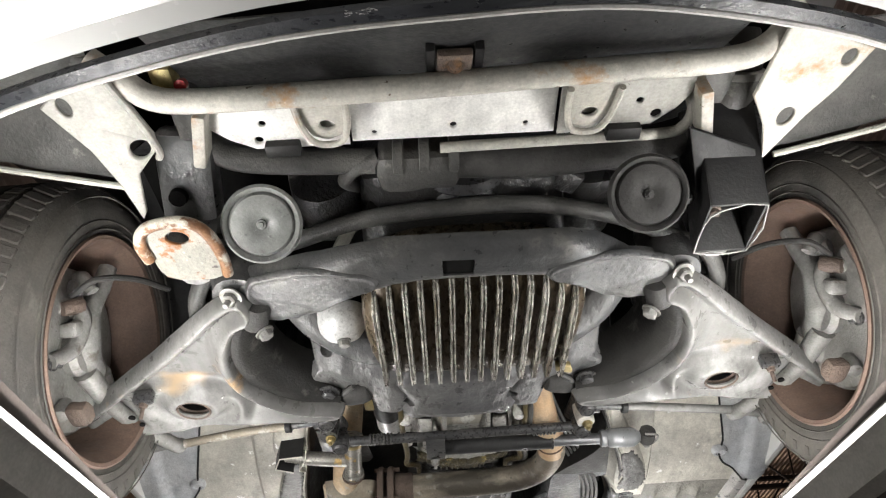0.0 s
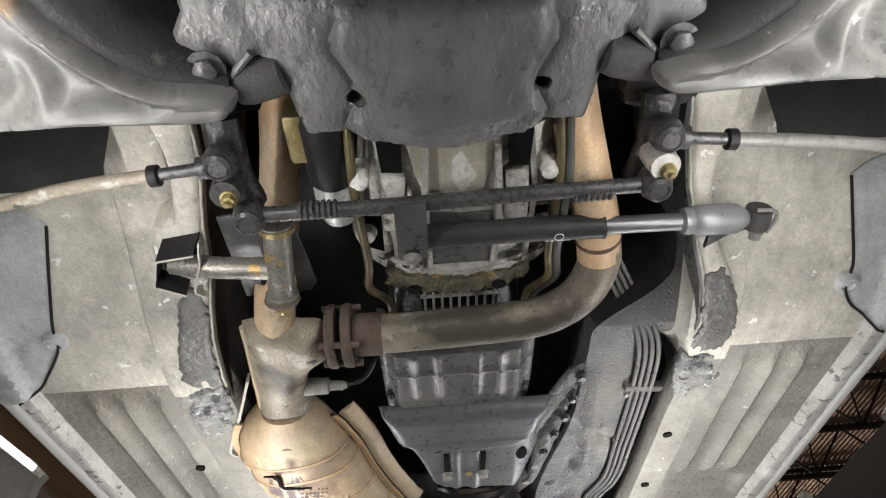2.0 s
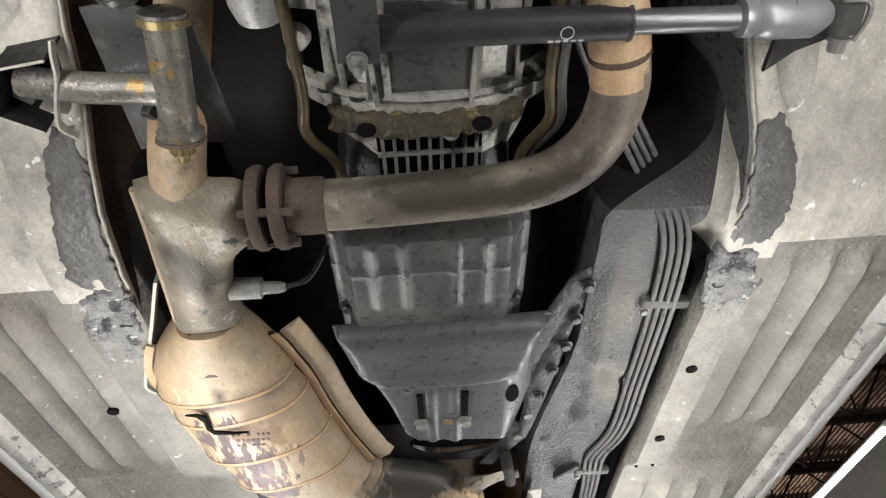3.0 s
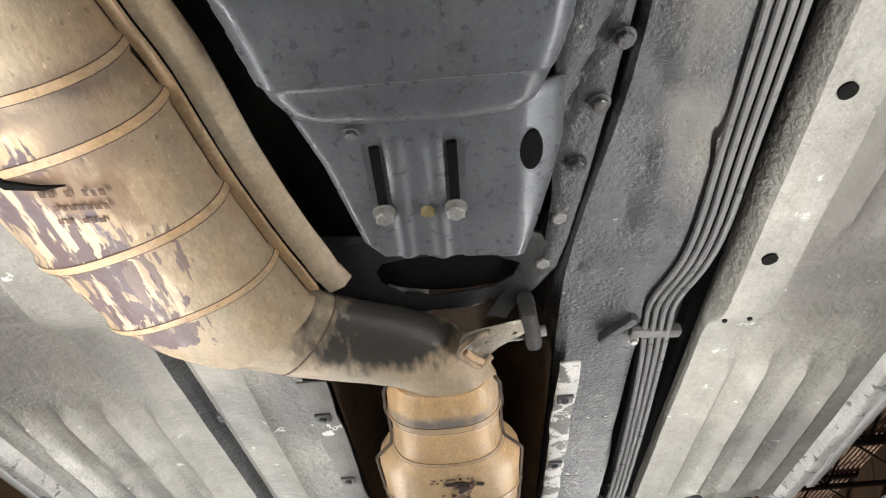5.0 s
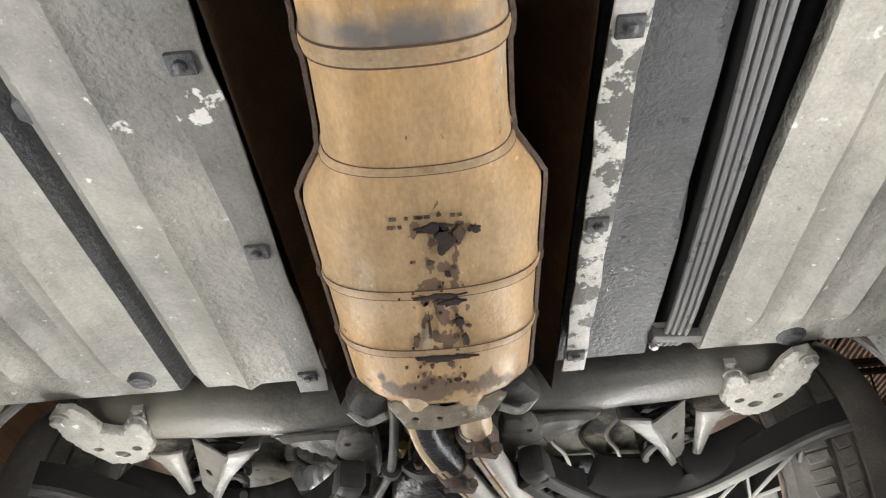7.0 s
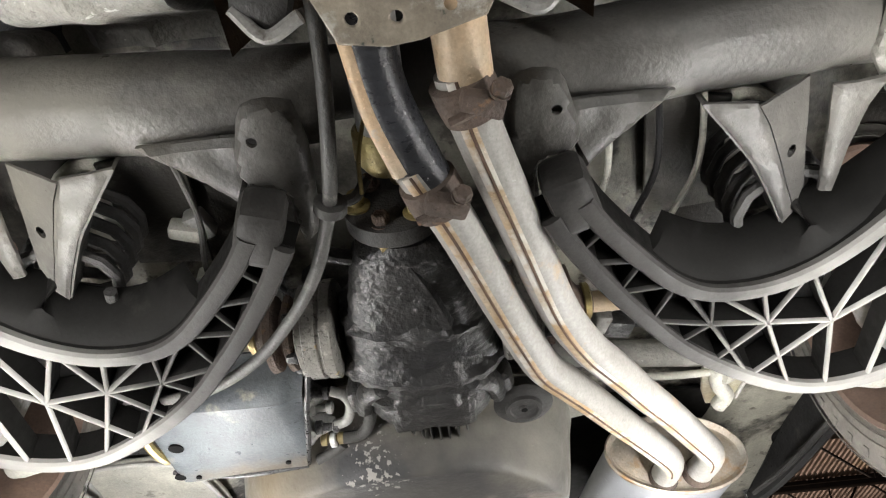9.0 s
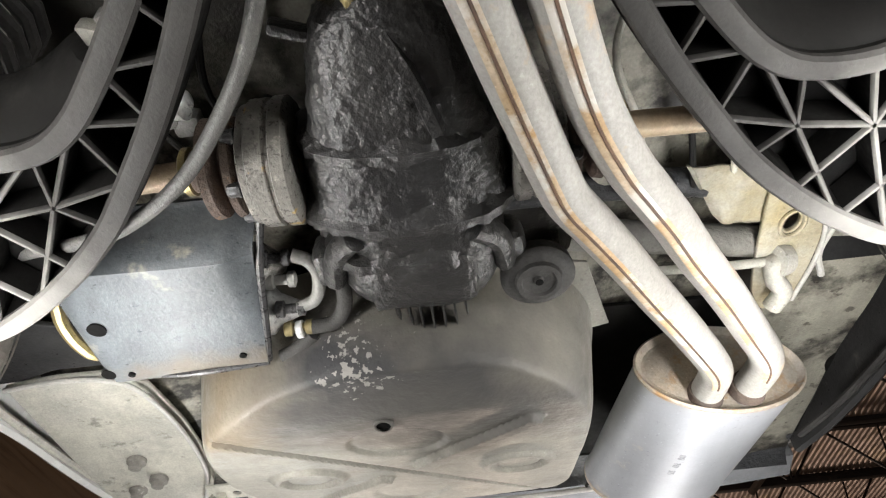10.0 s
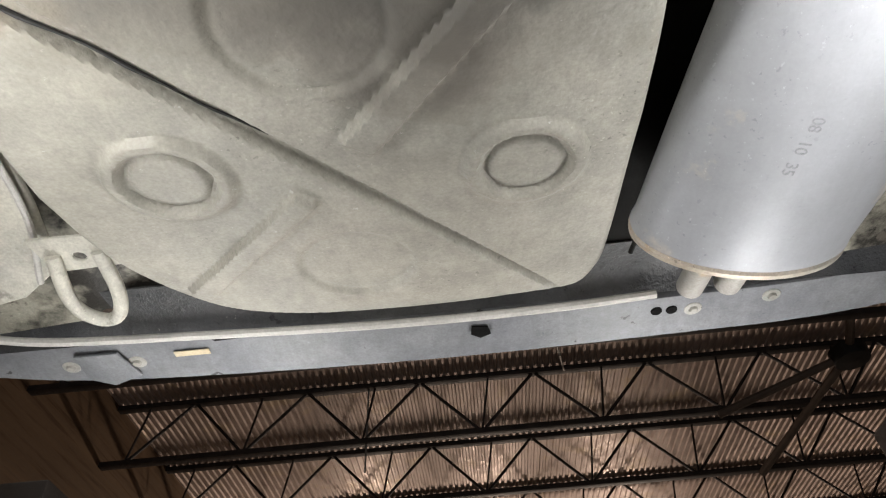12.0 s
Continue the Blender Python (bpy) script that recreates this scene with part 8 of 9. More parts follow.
part("panel_seam", tube([(-0.80, 4.60, 1.972), (-0.70, 4.59, 1.972), (-0.62, 4.60, 1.972), (-0.575, 4.65, 1.975), (-0.555, 4.80, 1.98), (-0.565, 4.97, 1.98), (-0.61, 5.10, 1.978)], 0.005, 8), "fixture", lpo, "pale sealed seam")
part("dark_brace", plate([(-0.83, 4.46), (-0.70, 4.44), (-0.58, 4.50), (-0.56, 4.57), (-0.70, 4.575), (-0.82, 4.60)], [], 1.985, 0.012, 0.004, 2), "plastic", car)
# right side panel above the muffler
rp = plate([(0.50, 4.325), (0.562, 4.345), (0.605, 4.42), (0.612, 4.50), (0.60, 4.60), (0.545, 4.62), (0.515, 4.50)], [circle(0.553, 4.412, 0.012, 0.020, 18)], 1.992, 0.01, 0.003, 2)
rpo = part("side_floor_panel", rp, "yellowed_cream", car, "wax-yellowed cream side panel with an oval hole")
part("hole_collar", tube([(0.553 + 0.019 * math.cos(a), 4.412 + 0.027 * math.sin(a), 1.990) for a in [2 * math.pi * k / 16 for k in range(17)]], 0.004, 8, 1), "yellowed_cream", rpo)
part("edge_bead", tube([(0.562, 4.345, 1.989), (0.606, 4.42, 1.989), (0.614, 4.50, 1.989), (0.603, 4.60, 1.989)], 0.004, 8), "fixture", rpo, "pale folded edge")
part("inner_floor_panel", pressed([(0.37, 4.285), (0.44, 4.300), (0.501, 4.318), (0.530, 4.417), (0.447, 4.408), (0.413, 4.36)], [], 2.000, 0.008, lambda x, y, d: 0.006 * math.sin(x * 60 + y * 25), 0.004, 0.008, 2, 0.006), "yellowed_cream", car, "wax-yellowed cream panel behind the tail pipes")
part("side_seam", tube([(0.62, 4.35, 2.01), (0.64, 4.42, 2.01), (0.63, 4.50, 2.008), (0.65, 4.56, 2.005)], 0.006, 8), "fixture", car)
# black material paints in the shade between the well and the muffler
part("muffler_bay", plate([(0.27, 4.64), (0.80, 4.66), (0.81, 5.20), (0.20, 5.24), (0.25, 4.9)], [], 2.05, 0.01, 0.002), "cup", car, "floor above the muffler, cavity shade painted black")
part("floor_rib", tube([(0.20, 4.40, 2.01), (0.35, 4.44, 2.02), (0.55, 4.49, 2.03)], 0.028, 12), "rail", car)
part("floor_rib", tube([(-0.26, 4.30, 2.03), (0.0, 4.32, 2.03), (0.30, 4.33, 2.03), (0.56, 4.36, 2.03)], 0.024, 12), "undercoat", car)

# ---- spare wheel well ----
WELL = [(-0.512, 4.88), (-0.496, 4.76), (-0.465, 4.63), (-0.405, 4.52), (-0.325, 4.44), (-0.235, 4.395), (-0.13, 4.372), (0.0, 4.370), (0.085, 4.390), (0.155, 4.430), (0.205, 4.480), (0.240, 4.55), (0.262, 4.66), (0.272, 4.80), (0.274, 4.95), (0.276, 5.08), (0.268, 5.185), (0.222, 5.262), (0.10, 5.286), (-0.08, 5.296), (-0.25, 5.282), (-0.38, 5.230), (-0.455, 5.135), (-0.50, 5.02)]


def strip_at(x, y, a1, a2, b1, b2, w=0.009):
    """One inside the strip between the lines a and b, easing to nought outside it."""
    p = Vector((x, y))
    mid1, mid2 = (Vector(a1) + Vector(b1)) / 2, (Vector(a2) + Vector(b2)) / 2
    t = (p - mid1).dot(mid2 - mid1) / (mid2 - mid1).length_squared
    if t < -0.05 or t > 1.05:
        return 0.0
    v = ease(0, 0.04, t) * (1 - ease(0.96, 1.0, t))
    for e1, e2 in ((a1, a2), (b1, b2)):
        d = (Vector(e2) - Vector(e1)).normalized()
        n = Vector((-d.y, d.x))
        if n.dot(mid1 - Vector(e1)) < 0:
            n = -n
        v *= ease(-w * 0.45, w * 0.45, n.dot(p - Vector(e1)))
    return v


def well_z(x, y, s):
    """s: distance to the rim."""
    z = 0.272 * (y - 4.55)
    z += 0.19 * ease(0.052, -0.006, s) ** 1.3
    z += 0.03 * ease(4.55, 4.40, y)
    # raised discs with a groove, and plain round grooves
    for cx_, cy_ in ((-0.306, 4.872), (0.104, 4.900)):
        d = math.hypot(x - cx_, y - cy_)
        z -= 0.011 * (1 - ease(0.066, 0.079, d))
        z += 0.013 * (1 - ease(0.050, 0.058, d)) - 0.006 * (1 - ease(0.040, 0.046, d))
    for cx_, cy_, r in ((-0.130, 5.100, 0.080), (-0.108, 4.680, 0.080)):
        d = math.hypot(x - cx_, y - cy_)
        z += 0.006 * (1 - ease(r - 0.006, r + 0.001, d)) + 0.006 * bell(d, r, 0.0045)
    # long stiffening strips
    z += 0.015 * strip_at(x, y, (-0.395, 4.555), (0.178, 5.232), (-0.400, 4.585), (0.170, 5.236))
    z -= 0.014 * strip_at(x, y, (0.150, 4.590), (-0.070, 4.858), (0.110, 4.590), (-0.110, 4.840))
    z -= 0.014 * strip_at(x, y, (-0.140, 4.930), (-0.372, 5.160), (-0.172, 4.915), (-0.382, 5.118))
    return z + 0.0012 * noise.noise(Vector((x * 12, y * 12, 3)))


bw = pressed(WELL, [], 1.800, 0.0048, well_z, 0.004, 0, 5)
well = part("spare_wheel_well", bw, "bay", car, "dusty pressed spare wheel well with ridges")
part("drain_spout", lathe([(0.011, 0.0), (0.014, 0.0), (0.0155, 0.004), (0.0165, 0.02), (0.020, 0.03)], (-0.112, 4.552, 1.792), (0, 0.1, 1), 24, cap=False), "bay", well, "round drain spout")
part("drain_hole", lathe([(0.001, 0), (0.0125, 0.0005)], (-0.112, 4.552, 1.7955), (0, 0.1, 1), 20), "void", well)
part("corner_tab", plate([(0.17, 4.44), (0.235, 4.455), (0.285, 4.62), (0.25, 4.63), (0.225, 4.54)], [], 1.995, 0.006, 0.002), "bay", well)
# tow eye
random.seed(8)
crack = [(-0.385 + 0.575 * t / 22 + random.uniform(-0.003, 0.003), 4.60 + 0.61 * t / 22 + random.uniform(-0.003, 0.003)) for t in range(0, 9)]
part("sealing_line", tube([(x, y, 1.8125 + 0.272 * (y - 4.55) + (0.03 * ease(4.55, 4.40, y))) for x, y in crack], 0.0024, 6, 2, [0.4, 1.6, 0.6, 1.2, 0.5, 0.9, 0.3]), "plastic", well, "cracked dark sealing line")
te = part("tow_eye", tube([(-0.548, 5.03, 1.955), (-0.552, 5.09, 1.940), (-0.545, 5.125, 1.935), (-0.52, 5.148, 1.935), (-0.495, 5.14, 1.937), (-0.482, 5.10, 1.945), (-0.484, 5.03, 1.958)], 0.0105, 12), "panel_light", car, "pale U-shaped tow eye")
part("eye_plate", plate([(-0.575, 5.00), (-0.46, 5.00), (-0.46, 5.06), (-0.565, 5.065)], [circle(-0.515, 5.068 - 0.03, 0.010, 0.008, 14)], 1.958, 0.006, 0.002), "panel_light", te)
part("eye_bolt", hexbolt((-0.522, 5.16, 1.96), (0, 0.3, -1), 0.009, 0.012, 1.4), "rust", te)

# ---- rear cross bar and bumper edge ----
bar = sweep(smooth_path([(-0.88, 5.34, 2.045), (-0.70, 5.380, 2.045), (-0.40, 5.402, 2.045), (0.0, 5.412, 2.045), (0.40, 5.402, 2.045), (0.66, 5.390, 2.045), (0.84, 5.36, 2.045)], 6), [(-0.055, -0.004), (0.052, -0.002), (0.055, 0.003), (0.055, 0.05), (-0.055, 0.05)])
rbar = part("rear_bumper_bar", bar, "beam", car, "slate-grey rear bumper bar with chips")
for x, y in ((-0.725, 5.39), (-0.60, 5.392), (-0.67, 5.375), (0.372, 5.385), (0.40, 5.385), (0.44, 5.388), (0.58, 5.37)):
    w = x in (-0.725, -0.60, 0.44, 0.58)
    part("fixing", lathe([(0.001, -0.006), (0.007, -0.005), (0.009, 0), (0.016, 0.001), (0.018, 0.004)] if w else [(0.001, -0.001), (0.010, 0), (0.011, 0.004)], (x, y, 2.040), (0, 0, 1), 16), "white" if w else "void", rbar)
part("chip", plate([(0.03, 5.375), (0.06, 5.378), (0.065, 5.40), (0.045, 5.41), (0.028, 5.398)], [], 2.0368, 0.003, 0.0005), "void", rbar)
part("chip", plate([(-0.45, 5.335), (-0.38, 5.333), (-0.34, 5.345), (-0.44, 5.35)], [], 2.0395, 0.004, 0.0005), "void", rbar)
part("tag", block((-0.49, 5.375, 2.0385), (0.065, 0.014, 0.002), 0), "sticker", rbar, "small tan paper tag")
part("bracket", plate([(-0.70, 5.35), (-0.62, 5.35), (-0.60, 5.42), (-0.66, 5.445), (-0.70, 5.42)], [], 2.031, 0.006, 0.002), "beam", rbar)
part("body_edge", tube([(-0.84, 5.215, 1.998), (-0.70, 5.262, 2.0), (-0.45, 5.282, 2.0), (-0.10, 5.300, 2.0), (0.16, 5.298, 2.0), (0.345, 5.286, 2.0)], 0.0075, 8), "fixture", car, "pale sealed rear body edge")
part("rear_valance", field(span(-0.83, 0.80, 0.03), span(5.20, 5.30, 0.02), lambda x, y: 2.045 - 0.03 * ease(5.27, 5.30, y)), "undercoat", car, "dark rear valance")
bb = sweep(smooth_path([(-0.88, 5.16, 2.08), (-0.84, 5.34, 2.08), (-0.70, 5.43, 2.08), (-0.40, 5.47, 2.08), (0.0, 5.485, 2.08), (0.40, 5.47, 2.08), (0.70, 5.43, 2.08), (0.84, 5.34, 2.08), (0.88, 5.16, 2.08)], 5), [(-0.01, 0.0), (0.01, 0.0), (0.04, 0.05), (0.04, 0.30), (0.02, 0.30), (0.02, 0.06)])
part("rear_bumper", bb, "car_paint", car, "white rear bumper cover")

# ---- rear subframe ----


def half_sub(s):
    p = smooth_path([(0.10, 3.755, 1.955), (0.18, 3.748, 1.945), (0.30, 3.735, 1.938), (0.42, 3.725, 1.938), (0.52, 3.718, 1.94), (0.60, 3.735, 1.955), (0.655, 3.78, 1.98)], 6)
    root = part("rear_subframe", flip_x(crust(sweep(p, round_profile(0.056, 0.056, 20, 0.85)), 0.002, 12), s), "rear_sub", car, "dark tubular rear subframe")
    def wobble(x, y):
        return 0.0015 * noise.noise(Vector((x * 35, y * 35, s)))
    fork = part("spring_bracket", flip_x(pressed([(0.332, 3.770), (0.390, 3.772), (0.408, 3.80), (0.432, 3.85), (0.454, 3.90), (0.468, 3.930), (0.459, 3.949), (0.440, 3.912), (0.409, 3.860), (0.374, 3.818)], [], 1.862, 0.006, lambda x, y, d: -0.11 * (y - 3.77) - 0.10 * max(0.0, x - 0.335 - 0.70 * (y - 3.77)) + wobble(x, y), 0.005, 0.006, 0, 0.004), s), "rear_sub", root, "grey forked spring bracket")
    part("fork_web", flip_x(pressed([(0.391, 3.773), (0.462, 3.766), (0.472, 3.85), (0.479, 3.90), (0.468, 3.926), (0.454, 3.898), (0.432, 3.848), (0.409, 3.80)], [circle(0.449, 3.846, 0.007, n=14)], 1.856, 0.006, lambda x, y, d: -0.10 * (y - 3.77) + 0.55 * max(0.0, x - 0.393 - 0.40 * (y - 3.77)) + wobble(x, y), 0.004), s), "rear_sub", fork)
    part("fork_prong", flip_x(pressed([(0.474, 3.764), (0.532, 3.755), (0.518, 3.79), (0.511, 3.84), (0.508, 3.904), (0.492, 3.902), (0.486, 3.85)], [], 1.858, 0.006, lambda x, y, d: -0.10 * (y - 3.77) + 0.25 * max(0.0, 0.496 - x) + wobble(x, y), 0.005, 0.006, 0, 0.004), s), "rear_sub", fork)
    part("fork_wall", flip_x(sweep(smooth_path([(0.334, 3.774, 1.872), (0.374, 3.820, 1.866), (0.409, 3.862, 1.860), (0.440, 3.914, 1.855), (0.459, 3.949, 1.850)], 5), [(-0.002, 0.0), (0.002, 0.0), (0.002, 0.045), (-0.002, 0.045)]), s), "rear_sub", fork)
    wing = pressed([(0.175, 3.75), (0.30, 3.752), (0.275, 3.775), (0.245, 3.80), (0.222, 3.822), (0.206, 3.840), (0.196, 3.825), (0.184, 3.79)], [], 1.862, 0.008, lambda x, y, d: 0.25 * (3.80 - y) * 0.4 + 0.003 * noise.noise(Vector((x * 40, y * 40, 0))), 0.006, 0.008, 0, 0.008)
    part("gusset", flip_x(wing, s), "rear_sub", root)
    ear = pressed([(0.116, 3.712), (0.140, 3.700), (0.166, 3.704), (0.180, 3.735), (0.192, 3.778), (0.186, 3.802), (0.160, 3.806), (0.145, 3.825), (0.142, 3.855), (0.140, 3.888), (0.122, 3.884), (0.114, 3.83), (0.110, 3.76)], [circle(0.163, 3.742, 0.006, n=12)], 1.846, 0.006, lambda x, y, d: 0.35 * max(0.0, 0.150 - x) - 0.010 * ease(3.80, 3.88, y) + 0.002 * noise.noise(Vector((x * 40, y * 40, s))), 0.006, 0.008, 2, 0.010)
    part("arm_mount", flip_x(ear, s), "rear_sub", root, "dark sheet-metal arm mount ear")
    box_ = crust(divide(block((0.176, 3.836, 1.818), (0.054, 0.084, 0.060), 0.014, Matrix.Rotation(-0.35, 4, 'Z')), 2), 0.002, 30, s)
    part("arm_end", flip_x(box_, s), "lattice", root, "dark arm end box")
    part("mount_tail", flip_x(tube([(0.145, 3.80, 1.87), (0.135, 3.84, 1.868), (0.140, 3.88, 1.872)], 0.012, 10), s), "rear_sub", root)
    # cast body mount with three holes
    mt = pressed([(0.488, 3.612), (0.508, 3.613), (0.528, 3.650), (0.550, 3.676), (0.580, 3.665), (0.587, 3.615), (0.596, 3.592), (0.622, 3.588), (0.648, 3.618), (0.655, 3.680), (0.640, 3.745), (0.617, 3.790), (0.582, 3.802), (0.548, 3.788), (0.515, 3.742), (0.508, 3.673)], [circle(0.545, 3.735, 0.009, n=12), circle(0.578, 3.752, 0.014, 0.012, 14), circle(0.612, 3.728, 0.009, n=12)], 1.868, 0.006, lambda x, y, d: 0.002 * noise.noise(Vector((x * 40, y * 40, s))), 0.010, 0.006, 0, 0.006)
    part("mount_plate", flip_x(mt, s), "rail", root, "pale cast body mount plate")
    part("mount_bolt", flip_x(hexbolt((0.502, 3.632, 1.866), (0, 0, -1), 0.011, 0.012, 1.4), s), "steel", root)
    part("mount_bolt", flip_x(hexbolt((0.622, 3.606, 1.866), (0, 0, -1), 0.011, 0.012, 1.4), s), "steel", root)
    part("centre_web", flip_x(tube([(0.12, 3.745, 1.955), (0.06, 3.76, 1.985), (0.0, 3.77, 2.0)], 0.045, 16), s), "rear_sub", root)
    return root


for s in (-1, 1):
    half_sub(s)


# ---- rear ribbed arms and springs ----
def vee(a, b, root, t=0.006, h=0.040, z=1.792, nm="rib"):
    p, q = Vector((*a, z + 0.001)), Vector((*b, z + 0.001))
    m = (p + q) / 2
    part(nm, sweep([p, m, q], [(-t / 2, 0.005), (t / 2, 0.005), (t / 2 + 0.001, h), (-t / 2 - 0.001, h)]), "cup", root)
    part("rib_edge", sweep([p, m, q], [(-t / 2, 0.0055), (-t / 2, 0.001), (-t / 4, -0.001), (t / 4, -0.001), (t / 2, 0.001), (t / 2, 0.0055)]), "lattice", root, "dusty rib edge")


def ribbed_arm(s):
    inn = [(0.185, 3.830), (0.215, 3.875), (0.265, 3.935), (0.315, 3.985), (0.365, 4.010), (0.43, 4.010), (0.485, 3.985), (0.53, 3.940), (0.575, 3.87), (0.625, 3.79), (0.665, 3.735), (0.70, 3.71)]
    out = [(0.150, 3.850), (0.185, 3.910), (0.235, 3.985), (0.285, 4.050), (0.335, 4.110), (0.395, 4.165), (0.46, 4.212), (0.53, 4.250), (0.59, 4.262), (0.65, 4.250), (0.71, 4.215)]
    root = new("trailing_arm")
    root.location = (s * 0.45, 4.05, 1.80)
    root.parent = car
    root.matrix_parent_inverse = Matrix.Translation(-car.location)
    tagged(root, "dark ribbed lattice rear arm, dusty outboard")
    sec = [(-0.010, 0.0), (-0.007, -0.006), (0.007, -0.006), (0.010, 0.0), (0.012, 0.048), (-0.012, 0.048)]

    low = [(-0.0115, 0.008), (-0.0125, 0.0), (-0.009, -0.0045), (0.0, -0.006), (0.009, -0.0045), (0.0125, 0.0), (0.0115, 0.008)]
    for nm, pts in (("inner_rail", inn), ("outer_rail", out)):
        line = smooth_path([(s * a, b, 1.792) for a, b in pts], 4)
        ro = part(nm, sweep(line, [(-0.011, 0.004), (0.011, 0.004), (0.015, 0.048), (-0.015, 0.048)]), "cup", root)
        part("rail_edge", sweep(line, low), "lattice", root, "dusty rounded rail edge")
    # spring seat shell behind the inner rail
    sh = smooth_path([(s * a, b, 1.80) for a, b in inn[2:10]], 5)
    rings = []
    for i, p in enumerate(sh):
        c = Vector((s * 0.475, 3.93, p.z))
        d = (c - p).normalized()
        k = 0.6 + 0.4 * math.sin(math.pi * i / (len(sh) - 1))
        rings.append([p, p + d * 0.02 * k + Vector((0, 0, 0.006)), p + d * 0.045 * k + Vector((0, 0, 0.022)), p + d * 0.068 * k + Vector((0, 0, 0.045)), p + d * 0.085 * k + Vector((0, 0, 0.075)), p + d * 0.08 * k + Vector((0, 0, 0.08)), p + d * 0.02 * k + Vector((0, 0, 0.024)), p + Vector((0, 0, 0.04))])
    part("spring_cup", skin(rings), "cup", root, "smooth dark spring cup")
    zig = [((0.167, 3.84), (0.185, 3.90)), ((0.215, 3.875), (0.185, 3.91)), ((0.200, 3.93), (0.265, 3.935)), ((0.265, 3.935), (0.240, 3.99)), ((0.240, 3.99), (0.315, 3.985)), ((0.315, 3.985), (0.290, 4.055)), ((0.290, 4.055), (0.375, 4.075)), ((0.365, 4.010), (0.375, 4.075)), ((0.375, 4.075), (0.335, 4.11))]
    web = [((0.315, 3.985), (0.375, 4.075)), ((0.375, 4.075), (0.46, 4.212)), ((0.365, 4.010), (0.455, 4.085)), ((0.455, 4.085), (0.395, 4.165)), ((0.375, 4.075), (0.455, 4.085)), ((0.43, 4.010), (0.455, 4.085)), ((0.455, 4.085), (0.53, 4.25)), ((0.485, 3.985), (0.455, 4.085)), ((0.455, 4.085), (0.545, 4.095)), ((0.545, 4.095), (0.485, 3.985)), ((0.545, 4.095), (0.46, 4.212)),
           ((0.545, 4.095), (0.59, 4.262)), ((0.545, 4.095), (0.57, 3.875)), ((0.545, 4.095), (0.62, 4.02)), ((0.62, 4.02), (0.57, 3.875)), ((0.62, 4.02), (0.64, 3.77)), ((0.62, 4.02), (0.65, 4.25)), ((0.62, 4.02), (0.69, 3.95)), ((0.69, 3.95), (0.64, 3.77)), ((0.69, 3.95), (0.71, 4.215))]
    back = [(s * a, b) for a, b in inn[:8]] + [(s * 0.545, 4.095)] + [(s * a, b) for a, b in out[7::-1]]
    # plate painted black for the shade deep between the ribs
    part("web_plate", plate(back, [], 1.836, 0.004, 0.001), "void", root, "web plate behind the ribs, painted black as shade")
    for a, b in zig + web:
        vee((s * a[0], a[1]), (s * b[0], b[1]), root)
    part("hub_carrier", crust(divide(block((s * 0.70, 4.14, 1.86), (0.09, 0.16, 0.14), 0.035), 2), 0.012, 14, s), "steel", root, "dusty hub carrier")
    cu = lathe([(0.010, -0.032), (0.021, -0.030), (0.024, -0.015), (0.024, 0.015), (0.021, 0.030), (0.010, 0.032)], (s * 0.668, 4.27, 1.815), (s * 1, 0.2, -0.1), 22)
    part("outer_bush", cu, "panel_light", root, "pale cast bush eye")
    part("bush_bore", lathe([(0.001, 0), (0.011, 0.0005)], (s * 0.634, 4.263, 1.8185), (-s * 1, -0.2, 0.1), 18), "void", root)
    part("toe_link_end", lathe([(0.014, -0.03), (0.023, -0.028), (0.024, 0.028), (0.014, 0.03)], (s * 0.53, 4.075, 1.865), (s * 1, 0.1, 0), 22), "alu_bright", root, "bright bush sleeve")
    part("toe_bolt", hexbolt((s * 0.495, 4.072, 1.865), (-s, -0.1, 0), 0.011, 0.012, 1.4), "steel", root)
    part("toe_link", tube([(s * 0.36, 4.05, 1.90), (s * 0.53, 4.075, 1.865), (s * 0.67, 4.12, 1.85)], 0.013, 12), "steel", root)
    return root


for s in (-1, 1):
    ribbed_arm(s)
    cx_, cy_ = s * 0.475, 3.955
    hel = [(cx_ + 0.062 * math.cos(a), cy_ + 0.062 * math.sin(a), 1.86 + 0.030 * a / (2 * math.pi)) for a in [k * math.pi / 6 for k in range(0, 84)]]
    part("coil_spring", tube(hel, 0.0085, 8, 1), "rubber_black", car, "black rear coil spring")
    part("shock_absorber", tube([(s * 0.56, 4.24, 1.86), (s * 0.54, 4.23, 1.98), (s * 0.53, 4.22, 2.1)], 0.022, 14), "black", car)

# ---- differential ----
D = [(3.925, 0.040, 0.045, 1.895), (3.945, 0.066, 0.050, 1.892), (3.975, 0.078, 0.052, 1.892), (4.01, 0.086, 0.056, 1.894), (4.05, 0.096, 0.064, 1.898), (4.085, 0.108, 0.072, 1.900), (4.12, 0.116, 0.078, 1.902), (4.15, 0.118, 0.080, 1.904), (4.165, 0.124, 0.085, 1.904), (4.185, 0.124, 0.085, 1.904), (4.20, 0.112, 0.078, 1.905), (4.24, 0.106, 0.076, 1.905), (4.27, 0.112, 0.080, 1.905), (4.30, 0.110, 0.080, 1.905), (4.325, 0.100, 0.074, 1.905), (4.345, 0.080, 0.062, 1.905)]
fine = []
for i in range(len(D) - 1):
    for k in range(10):
        t = k / 10
        fine.append(tuple(D[i][j] + (D[i + 1][j] - D[i][j]) * t for j in range(4)))
fine.append(D[-1])
dr = oval_loft([(-0.022, y, z, hw, hh, 0) for y, hw, hh, z in fine], 0.75, 170)
